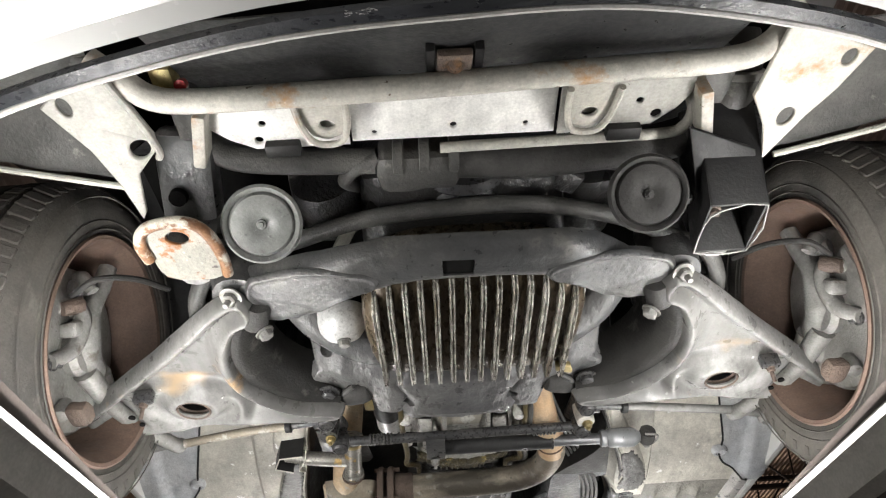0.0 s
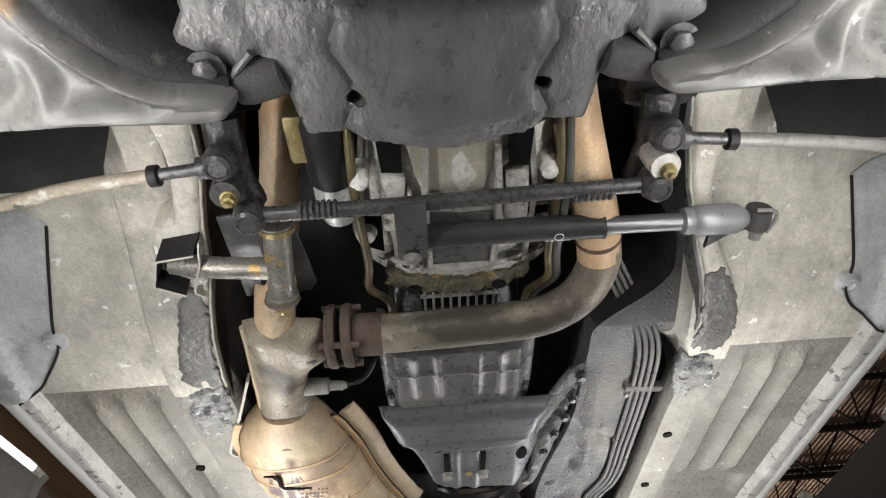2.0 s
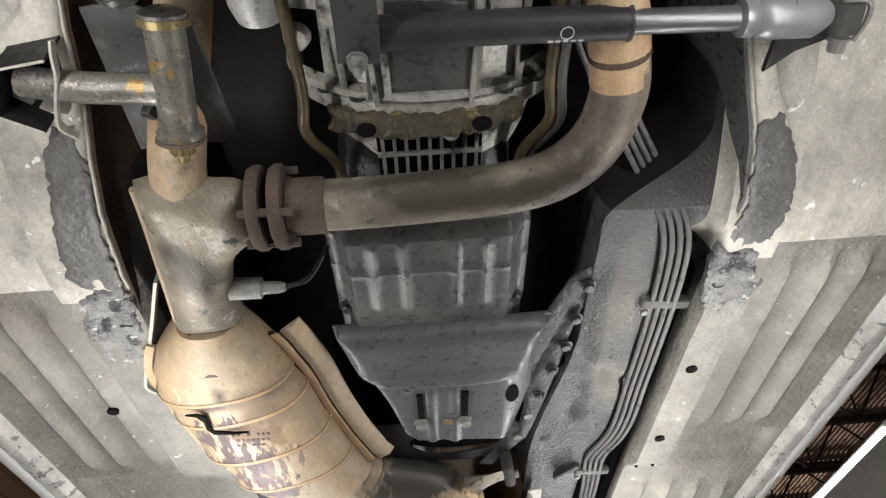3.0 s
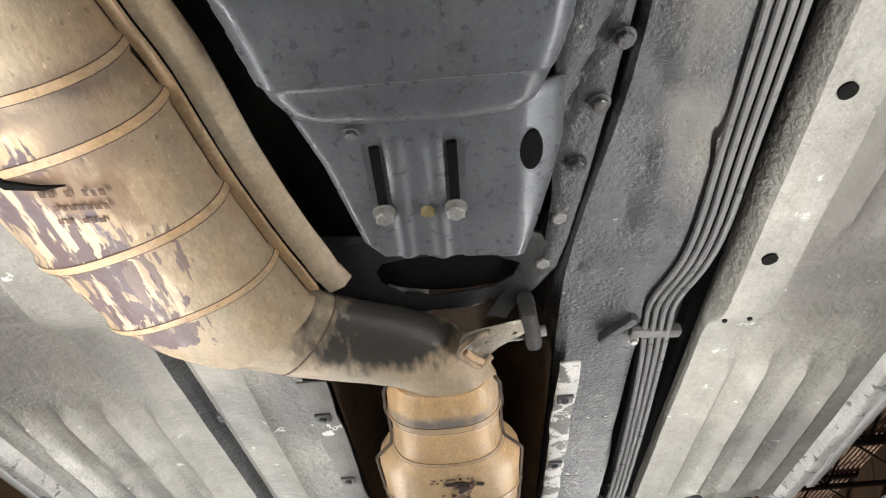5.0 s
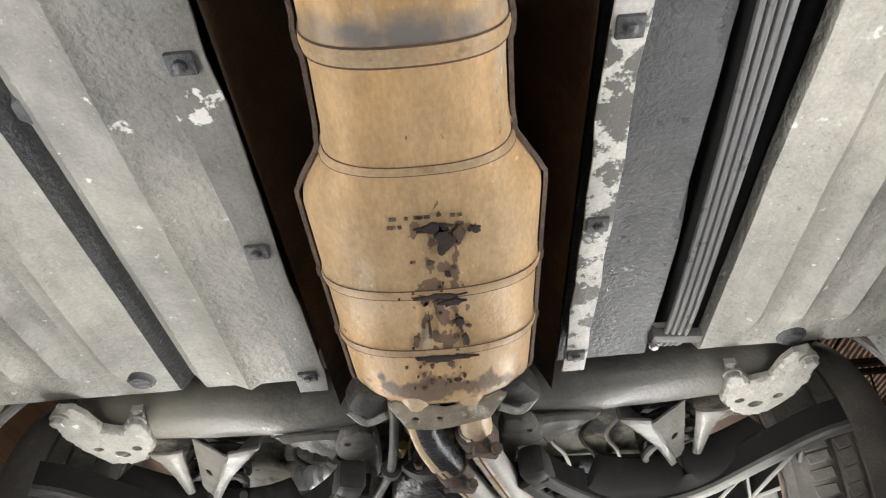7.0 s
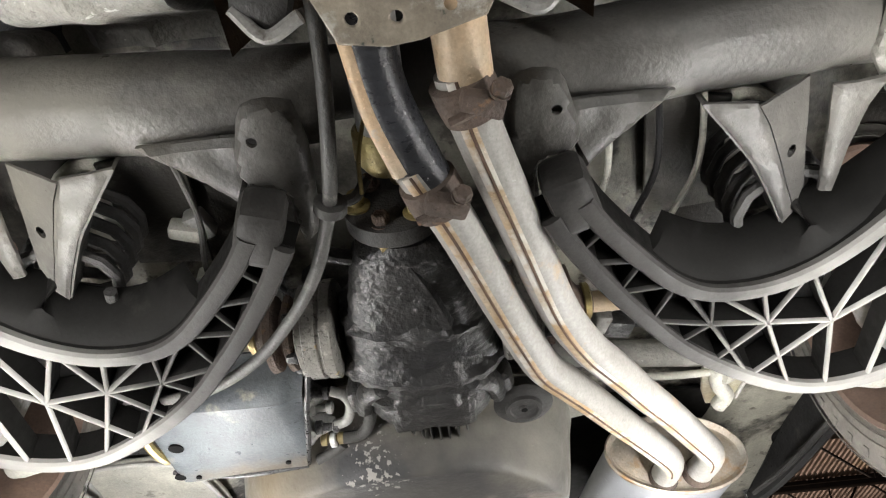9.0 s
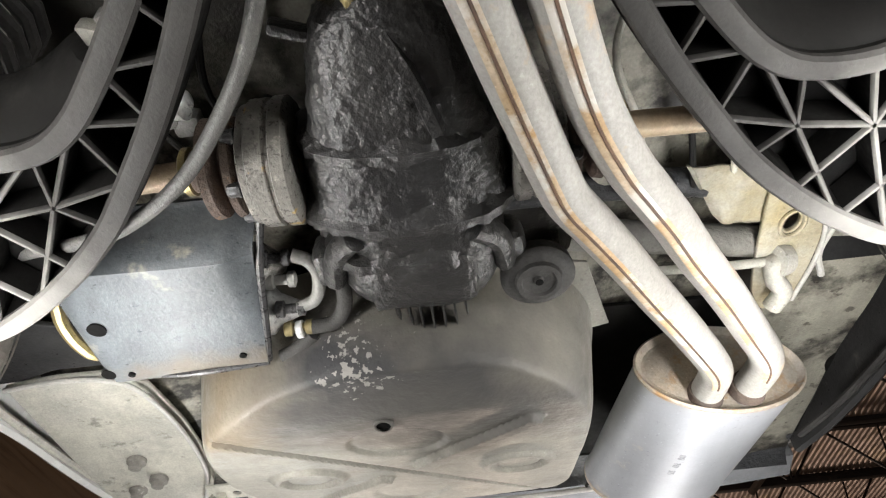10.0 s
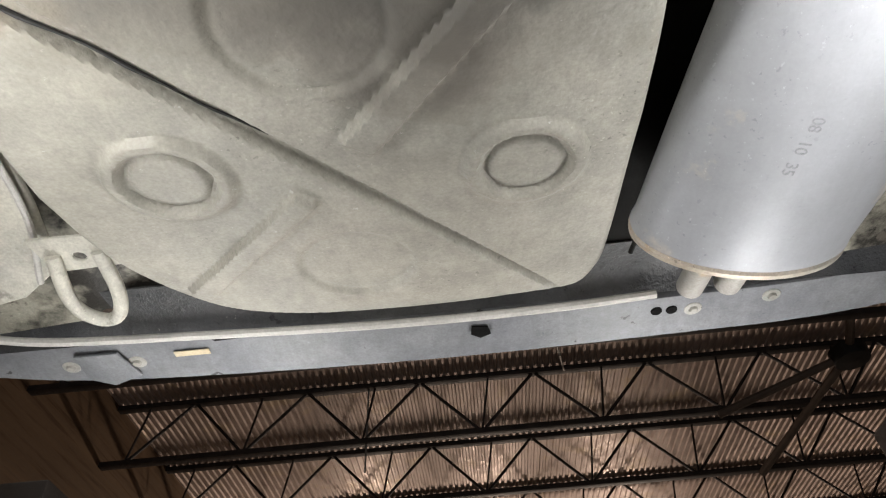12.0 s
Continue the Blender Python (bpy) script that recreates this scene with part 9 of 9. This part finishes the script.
diff = part("differential", crust(crust(skin(dr), 0.007, 14, 1.0, 0.0022, 55), 0.0011, 130, 2.0, 0.0011, 260), "cast_dark", car, "greasy black cast differential housing")
part("cover_plate", crust(divide(block((-0.018, 4.282, 1.842), (0.135, 0.090, 0.035), 0.012), 7), 0.005, 30, 3.0, 0.003, 110), "cast_dark", diff)
part("web_rib", sweep(smooth_path([(-0.03, 3.94, 1.850), (0.0, 4.0, 1.835), (0.02, 4.06, 1.826)], 4), [(-0.012, 0.02), (-0.006, -0.006), (0.006, -0.006), (0.012, 0.02)]), "cast_dark", diff)
for s in (-1, 1):
    part("side_rib", crust(sweep(smooth_path([(-0.022 + s * 0.07, 4.20, 1.838), (-0.022 + s * 0.10, 4.235, 1.85), (-0.022 + s * 0.112, 4.29, 1.865)], 5), round_profile(0.016, 0.02, 12)), 0.004, 30), "cast_dark", diff)
    part("side_lug", crust(divide(block((-0.022 + s * 0.118, 4.275, 1.88), (0.035, 0.06, 0.05), 0.012), 2), 0.006, 30, s), "cast_dark", diff)
    part("pinion_lug", block((-0.022 - 0.085, 3.962, 1.885), (0.06, 0.014, 0.022), 0.005, Matrix.Rotation(0.35, 4, 'Z')) if s < 0 else block((0.05, 3.955, 1.895), (0.05, 0.014, 0.022), 0.005), "cast_dark", diff)
for k in range(7):
    x = -0.062 + 0.0155 * k
    L = (0.030, 0.045, 0.065, 0.085, 0.075, 0.055, 0.035)[k]
    part("cooling_fin", sweep([Vector((x, 4.325, 1.845)), Vector((x, 4.345 + L * 0.4, 1.848)), Vector((x + 0.002, 4.345 + L, 1.853))], [(-0.003, 0.014), (-0.0015, -0.008), (0.0015, -0.008), (0.003, 0.014)], scale=lambda t: 1 - 0.6 * t), "cast_dark", diff)
for y, hw, hh in ((4.085, 0.116, 0.080), (4.178, 0.134, 0.092), (4.245, 0.116, 0.084)):
    ring = oval_loft([(-0.022, y - 0.026, 1.902, hw - 0.020, hh - 0.020, 0), (-0.022, y - 0.014, 1.902, hw - 0.012, hh - 0.012, 0), (-0.022, y - 0.006, 1.903, hw, hh, 0), (-0.022, y + 0.007, 1.904, hw, hh, 0), (-0.022, y + 0.014, 1.904, hw - 0.014, hh - 0.014, 0)], 0.75, 110)
    part("flange_rib", crust(skin(ring), 0.008, 24, y, 0.006, 85), "cast_dark", diff)
# flexible coupling
fcp = part("flex_coupling", lathe([(0.02, -0.016), (0.058, -0.016), (0.064, -0.012), (0.064, 0.012), (0.058, 0.016), (0.02, 0.016)], (-0.032, 3.905, 1.905), (0, 1, -0.06), 30), "rubber_black", car, "black rubber flex coupling")
for k in range(6):
    a = radians(60 * k + 12)
    p = Vector((-0.032 + 0.045 * math.cos(a), 3.89, 1.905 + 0.045 * math.sin(a)))
    if k % 2:
        part("sleeve", lathe([(0.016, 0), (0.017, 0.006), (0.0105, 0.008), (0.0105, 0.024), (0.006, 0.025)], p, (0, -1, 0.06), 18), "zinc", fcp, "brass-coloured bolt sleeve")
    else:
        part("bolt", hexbolt(p, (0, -1, 0.06), 0.010, 0.014, 1.5), "rust", fcp)
    part("nut", hexbolt(p + Vector((0, 0.032, 0)), (0, 1, -0.06), 0.009, 0.012, 1.2), "zinc", fcp)
# drive shafts
for s in (-1, 1):
    x0 = -0.022 + s * 0.122
    ds = part("drive_shaft", tube([(x0, 4.125, 1.90), (s * 0.40, 4.128, 1.895), (s * 0.70, 4.13, 1.88)], 0.0165, 16, 3), "link_pipe", car, "tan rust-stained drive shaft")
    part("cv_joint", lathe([(0.03, 0.0), (0.070, 0.0), (0.076, 0.004), (0.076, 0.018), (0.072, 0.020), (0.072, 0.024), (0.075, 0.026), (0.075, 0.045), (0.070, 0.047), (0.070, 0.055), (0.058, 0.06), (0.05, 0.06)], (x0, 4.125, 1.90), (s, 0, 0), 36), "alu_grease", ds, "dusty grey CV joint")
    for k in range(6):
        a = radians(60 * k + 20)
        part("joint_bolt", hexbolt((x0 + s * 0.058, 4.125 + 0.058 * math.cos(a), 1.90 + 0.058 * math.sin(a)), (s, 0, 0), 0.008, 0.014, 1.2), "rod", ds)
    part("boot", lathe([(0.045, 0.0), (0.058, 0.008), (0.060, 0.016), (0.040, 0.022), (0.038, 0.026), (0.058, 0.034), (0.060, 0.044), (0.036, 0.052), (0.026, 0.060), (0.024, 0.075), (0.018, 0.08)], (x0 + s * 0.06, 4.125, 1.90), (s, 0, -0.01), 32), "rust", ds, "brown ribbed rubber boot")
    part("boot_clamp", lathe([(0.026, 0), (0.029, 0.002), (0.029, 0.010), (0.026, 0.012)], (x0 + s * 0.125, 4.125, 1.90), (s, 0, 0), 24), "zinc", ds)
bshaft = part("brake_fitting", lathe([(0.012, -0.04), (0.024, -0.036), (0.026, -0.02), (0.020, -0.016), (0.026, -0.01), (0.026, 0.01), (0.018, 0.016), (0.022, 0.03), (0.010, 0.04)], (-0.295, 4.055, 1.93), (1, -0.2, 0), 24), "alu_bright", car, "bright metal line fitting")
mtn = part("diff_mount", lathe([(0.001, -0.010), (0.005, -0.010), (0.007, -0.004), (0.022, -0.006), (0.024, -0.010), (0.030, -0.010), (0.032, -0.004), (0.044, -0.002), (0.050, 0.004), (0.048, 0.022), (0.03, 0.04)], (0.130, 4.320, 1.850), (0, 0.1, 1), 36), "rubber_black", car, "black round rubber mount")
part("mount_hole", lathe([(0.001, 0), (0.0055, 0.0006)], (0.130, 4.318, 1.8395), (0, 0.1, 1), 14), "void", mtn)

# handbrake cable and its clip
cbl = part("handbrake_cable", tube([(-0.062, 3.46, 1.90), (-0.066, 3.56, 1.865), (-0.070, 3.66, 1.845), (-0.085, 3.77, 1.835), (-0.100, 3.84, 1.83), (-0.135, 3.93, 1.825), (-0.185, 4.005, 1.818), (-0.25, 4.075, 1.812), (-0.33, 4.125, 1.81), (-0.40, 4.145, 1.815), (-0.47, 4.17, 1.84), (-0.56, 4.22, 1.87)], 0.0085, 10), "hose", car, "grey sheathed handbrake cable")
part("cable_clip", lathe([(0.010, -0.006), (0.019, -0.006), (0.020, 0.006), (0.010, 0.006)], (-0.095, 3.828, 1.832), (-0.25, 1, 0), 16), "rubber_black", cbl)
part("clip_arm", tube([(-0.095, 3.83, 1.84), (-0.07, 3.835, 1.85), (-0.055, 3.825, 1.87)], 0.007, 8), "rubber_black", cbl)
part("handbrake_cable", tube([(0.235, 3.97, 1.87), (0.28, 4.06, 1.85), (0.36, 4.135, 1.845), (0.47, 4.165, 1.85), (0.56, 4.175, 1.87)], 0.0085, 10), "hose", car, "grey sheathed handbrake cable")
part("thin_wire", tube([(-0.03, 3.70, 1.88), (-0.055, 3.78, 1.86), (-0.06, 3.83, 1.85)], 0.0025, 6), "zinc", car)

# ---- fuel pump cover ----
def cover_z(x, y):
    return 1.832 + 0.075 * ease(4.215, 4.175, y) ** 1.4 + 0.05 * ease(-0.47, -0.52, x) + 0.010 * ease(-0.255, -0.225, x) + 0.003 * math.sin((x + y) * 14)


bm = bmesh.new()
xs_, ys_ = span(0, 1, 0.04), span(0, 1, 0.04)
rows_ = []
for v in ys_:
    row = []
    for u in xs_:
        x = (-0.505 + 0.01 * (1 - v)) * (1 - u) + (-0.212 - 0.045 * v) * u
        y = 4.172 + 0.25 * v
        row.append(bm.verts.new((x, y, cover_z(x, y))))
    rows_.append(row)
for i in range(len(ys_) - 1):
    for k in range(len(xs_) - 1):
        bm.faces.new((rows_[i][k], rows_[i + 1][k], rows_[i + 1][k + 1], rows_[i][k + 1]))
geo = bmesh.ops.extrude_face_region(bm, geom=bm.faces[:])
bmesh.ops.translate(bm, vec=(0, 0, 0.004), verts=[v for v in geo["geom"] if isinstance(v, bmesh.types.BMVert)])
bmesh.ops.recalc_face_normals(bm, faces=bm.faces)
cov = part("fuel_pump_cover", bm, "cover", car, "blue-grey sheet metal fuel pump cover")
part("edge_roll", tube([(-0.206, 4.185, 1.87), (-0.218, 4.24, 1.842), (-0.236, 4.33, 1.840), (-0.256, 4.42, 1.842)], 0.005, 8), "rod", cov)
part("edge_roll", tube([(-0.256, 4.422, 1.838), (-0.38, 4.422, 1.832), (-0.50, 4.420, 1.85)], 0.0045, 8), "rod", cov)
for x, y, r in ((-0.449, 4.305, 0.0125), (-0.477, 4.402, 0.010), (-0.445, 4.405, 0.005), (-0.285, 4.395, 0.005)):
    part("hole", lathe([(r, 0), (r * 0.9, 0.004)], (x, y, cover_z(x, y) - 0.003), (0, 0, 1), 16), "void", cov)
pm = part("fuel_pump", lathe([(0.01, -0.12), (0.030, -0.118), (0.032, 0.10), (0.024, 0.11), (0.010, 0.13)], (-0.33, 4.27, 1.885), (1, 0.05, 0), 24), "alu", car, "cylindrical fuel pump behind the cover")
part("fuel_filter", lathe([(0.01, -0.12), (0.034, -0.118), (0.036, 0.10), (0.024, 0.11), (0.010, 0.14)], (-0.34, 4.36, 1.885), (1, 0.05, 0), 24), "alu_bright", car, "cylindrical fuel filter behind the cover")
for k, (y, z) in enumerate(((4.25, 1.87), (4.285, 1.865), (4.34, 1.862), (4.385, 1.865))):
    part("hose_fitting", lathe([(0.008, 0), (0.012, 0.002), (0.012, 0.012), (0.007, 0.014), (0.007, 0.03), (0.011, 0.032), (0.011, 0.04), (0.006, 0.042)], (-0.228, y, z), (1, 0.05, 0), 14), ("rod", "steel", "rod", "zinc")[k], car, "small hose fitting")
part("fuel_hose", tube([(-0.185, 4.25, 1.872), (-0.165, 4.262, 1.87), (-0.158, 4.29, 1.868), (-0.17, 4.33, 1.866), (-0.195, 4.34, 1.862)], 0.009, 10), "steel", car, "short bent fuel pipe")
part("fuel_hose", tube([(-0.19, 4.388, 1.865), (-0.155, 4.385, 1.868), (-0.135, 4.35, 1.875), (-0.135, 4.28, 1.89), (-0.14, 4.20, 1.92)], 0.011, 10), "rubber_black", car, "black fuel hose")
part("fuel_hose", tube([(-0.24, 4.43, 1.85), (-0.215, 4.42, 1.855), (-0.19, 4.40, 1.862)], 0.011, 10), "rubber_black", car, "black fuel hose")
part("hose_clip", lathe([(0.0115, -0.005), (0.013, -0.004), (0.013, 0.004), (0.0115, 0.005)], (-0.205, 4.388, 1.863), (1, -0.1, 0), 16), "alu_bright", car)
part("pump_strap", tube([(-0.515, 4.25, 1.93), (-0.52, 4.32, 1.87), (-0.505, 4.39, 1.86), (-0.50, 4.42, 1.90)], 0.009, 8), "zinc", car, "yellowed pump strap")

# ---- tail pipes and muffler ----
tp_root = part("tail_pipe", tube([(-0.028, 3.56, 1.845), (-0.024, 3.62, 1.838), (-0.012, 3.70, 1.826), (0.022, 3.80, 1.817)], 0.0265, 20), "lip", car, "scuffed black-painted pipe end with rust")
part("tail_pipe", tube([(0.062, 3.56, 1.845), (0.064, 3.62, 1.838), (0.068, 3.68, 1.828)], 0.0275, 20), "exhaust", car, "heat-stained brown pipe stub")
part("tail_pipe", tube([(-0.028, 3.54, 1.846), (-0.026, 3.585, 1.842)], 0.0285, 20), "exhaust", car, "heat-stained brown pipe stub")
part("rust_streak", tube([(-0.040, 3.62, 1.823), (-0.028, 3.70, 1.810), (-0.008, 3.77, 1.802)], 0.010, 10), "exhaust", tp_root, "orange rust streak along the pipe")
plt_ = plate([(-0.070, 3.570), (-0.055, 3.564), (0.0, 3.582), (0.02, 3.588), (0.05, 3.582), (0.105, 3.557), (0.118, 3.564), (0.090, 3.612), (0.03, 3.627), (0.0, 3.630), (-0.045, 3.624)], [circle(-0.030, 3.604, 0.006, n=10), circle(0.010, 3.606, 0.006, n=10), circle(0.058, 3.600, 0.006, n=10)], 1.806, 0.010, 0.003, 0, lambda x, y: -0.25 * (y - 3.62))
hb = part("pipe_bracket", plt_, "pipe_soot", car, "grey-brown bracket plate across the pipes")
for s, x in ((-1, -0.105), (1, 0.135)):
    rb_ = divide(block((x, 3.575, 1.85), (0.055, 0.075, 0.05), 0.014, Matrix.Rotation(-0.5 * s, 4, 'Z')), 2)
    ro = part("rubber_hanger", crust(rb_, 0.008, 28, x), "rubber_black", car, "cracked rubber exhaust hanger")
    part("hanger_pin", tube([(x - 0.03 * s, 3.60, 1.822), (x + 0.005 * s, 3.615, 1.82), (x + 0.03 * s, 3.59, 1.83)], 0.007, 8), "steel", ro)
P1 = [(0.006, 3.77, 1.819), (0.045, 3.86, 1.812), (0.095, 4.00, 1.805), (0.132, 4.10, 1.803), (0.152, 4.147, 1.804), (0.185, 4.197, 1.809), (0.227, 4.263, 1.818), (0.281, 4.352, 1.830), (0.346, 4.457, 1.844), (0.404, 4.555, 1.857), (0.424, 4.598, 1.861), (0.427, 4.632, 1.863), (0.425, 4.665, 1.866), (0.425, 4.72, 1.872)]
P2 = [(0.062, 3.675, 1.830), (0.074, 3.73, 1.822), (0.122, 3.88, 1.812), (0.168, 4.02, 1.806), (0.208, 4.10, 1.803), (0.239, 4.147, 1.805), (0.276, 4.203, 1.811), (0.319, 4.274, 1.820), (0.378, 4.365, 1.832), (0.443, 4.473, 1.846), (0.488, 4.549, 1.856), (0.503, 4.590, 1.861), (0.502, 4.625, 1.863), (0.497, 4.662, 1.866), (0.495, 4.72, 1.872)]
for pts in (P1, P2):
    po = part("tail_pipe", tube(pts, 0.0265, 22, 5), "tail", car, "silver tail pipe with rusty seam")
    sp = smooth_path(pts, 5)
    sm = []
    for i, p in enumerate(sp[:-12]):
        d = (sp[i + 1] - sp[max(i - 1, 0)]).normalized()
        side = d.cross(Vector((0, 0, 1))).normalized()
        up_ = side.cross(d)
        sm.append(p - side * 0.004 * 1.0 - up_ * 0.0262)
    part("seam_stain", sweep([p + Vector((0, 0, 0.0015)) for p in sm], round_profile(0.010, 0.0022, 10)), "tail_stain", po, "brown stain along the seam")
    part("weld_seam", sweep(sm, round_profile(0.0022, n=6)), "seam", po, "thin rusty weld seam")
for (x, y, z), mt_ in (((0.024, 3.812, 1.816), "rust"), ((0.068, 3.70, 1.827), "rust")):
    cl = part("pipe_clamp", lathe([(0.028, -0.022), (0.033, -0.020), (0.034, 0.0), (0.033, 0.020), (0.028, 0.022)], (x, y, z), (0.35, 1, -0.08), 26), mt_, car, "rusty pipe clamp")
    part("clamp_ear", crust(block((x + 0.012, y - 0.012, z - 0.038), (0.045, 0.022, 0.02), 0.005, Matrix.Rotation(0.3, 4, 'Z')), 0.003, 40), mt_, cl)
    part("clamp_bolt", hexbolt((x + 0.028, y - 0.022, z - 0.040), (0.3, -1, -0.3), 0.009, 0.012, 1.2), mt_, cl)
    part("clamp_bolt", tube([(x - 0.02, y + 0.008, z - 0.036), (x + 0.035, y - 0.018, z - 0.038)], 0.005, 8), mt_, cl)
MS = []
for t, k in ((0.0, 1.0), (0.02, 1.0), (0.05, 0.985), (0.5, 0.99), (0.95, 0.985), (0.985, 1.0), (1.0, 0.98)):
    MS.append((0.470 - 0.064 * t, 4.692 + 0.382 * t, 1.922 + 0.006 * t, 0.153 * k, 0.090 * k, -7))
mf = part("muffler", skin(oval_loft(MS, 1.0, 56)), "muffler", car, "silver oval rear muffler")
cap_ = [(0.470, 4.690 - dy, 1.922, 0.153 - r, 0.090 - r, -7) for dy, r in ((-0.0015, -0.002), (0.005, -0.003), (0.008, 0.001), (0.002, 0.007), (-0.003, 0.014), (0.003, 0.030), (0.005, 0.080))]
part("end_cap", skin(oval_loft(cap_, 1.0, 56)), "muffler_cap", mf, "rust-stained muffler end cap")
rim_ = [(0.406, 5.072 + dy, 1.928, 0.150 - r, 0.089 - r, -7) for dy, r in ((0.0, 0.0), (0.004, -0.003), (0.012, -0.002), (0.014, 0.02))]
part("rear_rim", skin(oval_loft(rim_, 1.0, 56)), "muffler_cap", mf)
seam_ = [(0.470 - 0.064 * t - 0.151 * math.cos(0.15), 4.697 + 0.377 * t + 0.151 * 0.12, 1.922 + 0.006 * t - 0.011) for t in (0, 0.25, 0.5, 0.75, 1)]
part("side_seam", tube(seam_, 0.0035, 8), "cup", mf, "dark folded seam")
for (x, y, z) in ((0.425, 4.676, 1.868), (0.496, 4.672, 1.868)):
    part("inlet_collar", lathe([(0.0265, -0.012), (0.0285, -0.010), (0.030, 0.004), (0.031, 0.010)], (x, y, z), (0, 1, 0.05), 26), "rust", mf, "burnt inlet collar")
for x in (0.375, 0.435):
    part("tail_stub", tube([(x, 5.07, 1.93), (x + 0.004, 5.16, 1.945), (x + 0.006, 5.235, 1.965)], 0.021, 18), "tail", mf, "short tail pipe stub")
shell = BVHTree.FromPolygons([v.co for v in mf.data.vertices], [tuple(p.vertices) for p in mf.data.polygons])
for k, ch in enumerate(("08", "10", "35")):
    at = Vector((0.402 - 0.0055 * k, 4.845 + 0.029 * k, 1.5))
    hit, nor, _, _ = shell.ray_cast(at, Vector((0, 0, 1)))
    down = -nor if nor.z > 0 else nor
    ex = Vector((-0.14, 0.99, 0)).cross(down).cross(down) * -1
    ex.normalize()
    ey = down.cross(ex)
    turn = Matrix((ex, ey, down)).transposed().to_4x4()
    letters("stamped_number", ch, Matrix.Translation(hit + down * 0.0006) @ turn, 0.019, "dull_ink", mf)
bkt = part("muffler_hanger", tube([(0.575, 4.505, 2.0), (0.556, 4.50, 1.985), (0.540, 4.49, 1.982), (0.545, 4.52, 1.972), (0.562, 4.545, 1.965), (0.552, 4.58, 1.962)], 0.016, 12), "panel_light", car, "pale yellowed rubber muffler hanger")
part("hanger_rod", tube([(0.36, 4.50, 2.0), (0.45, 4.495, 1.99), (0.54, 4.49, 1.985)], 0.008, 10), "panel_light", bkt)
part("rubber_ring", lathe([(0.012, -0.012), (0.026, -0.011), (0.028, 0.0), (0.026, 0.011), (0.012, 0.012)], (0.551, 4.487, 1.985), (1, 0.2, 0.3), 20), "panel_light", bkt)
# wiring and fittings above the axle
random.seed(17)
for k in range(14):
    x, y = random.choice((-1, 1)) * random.uniform(0.16, 0.36), random.uniform(3.98, 4.32)
    part("axle_fitting", crust(block((x, y, random.uniform(1.97, 2.03)), (random.uniform(0.02, 0.06), random.uniform(0.02, 0.05), 0.03), 0.006, Matrix.Rotation(random.uniform(-0.8, 0.8), 4, 'Z')), 0.004, 40, k), random.choice(["cast_dark", "panel_light", "steel", "black"]), car)
for k in range(5):
    x = (-0.33, -0.24, 0.26, 0.33, 0.39)[k]
    part("brake_pipe", tube([(x, 3.82, 2.0), (x + 0.01, 3.95, 1.985), (x - 0.015, 4.08, 1.99), (x + 0.03, 4.20, 2.0), (x + 0.06, 4.33, 2.01)], 0.005, 8), random.choice(["hose", "panel_light", "black"]), car)
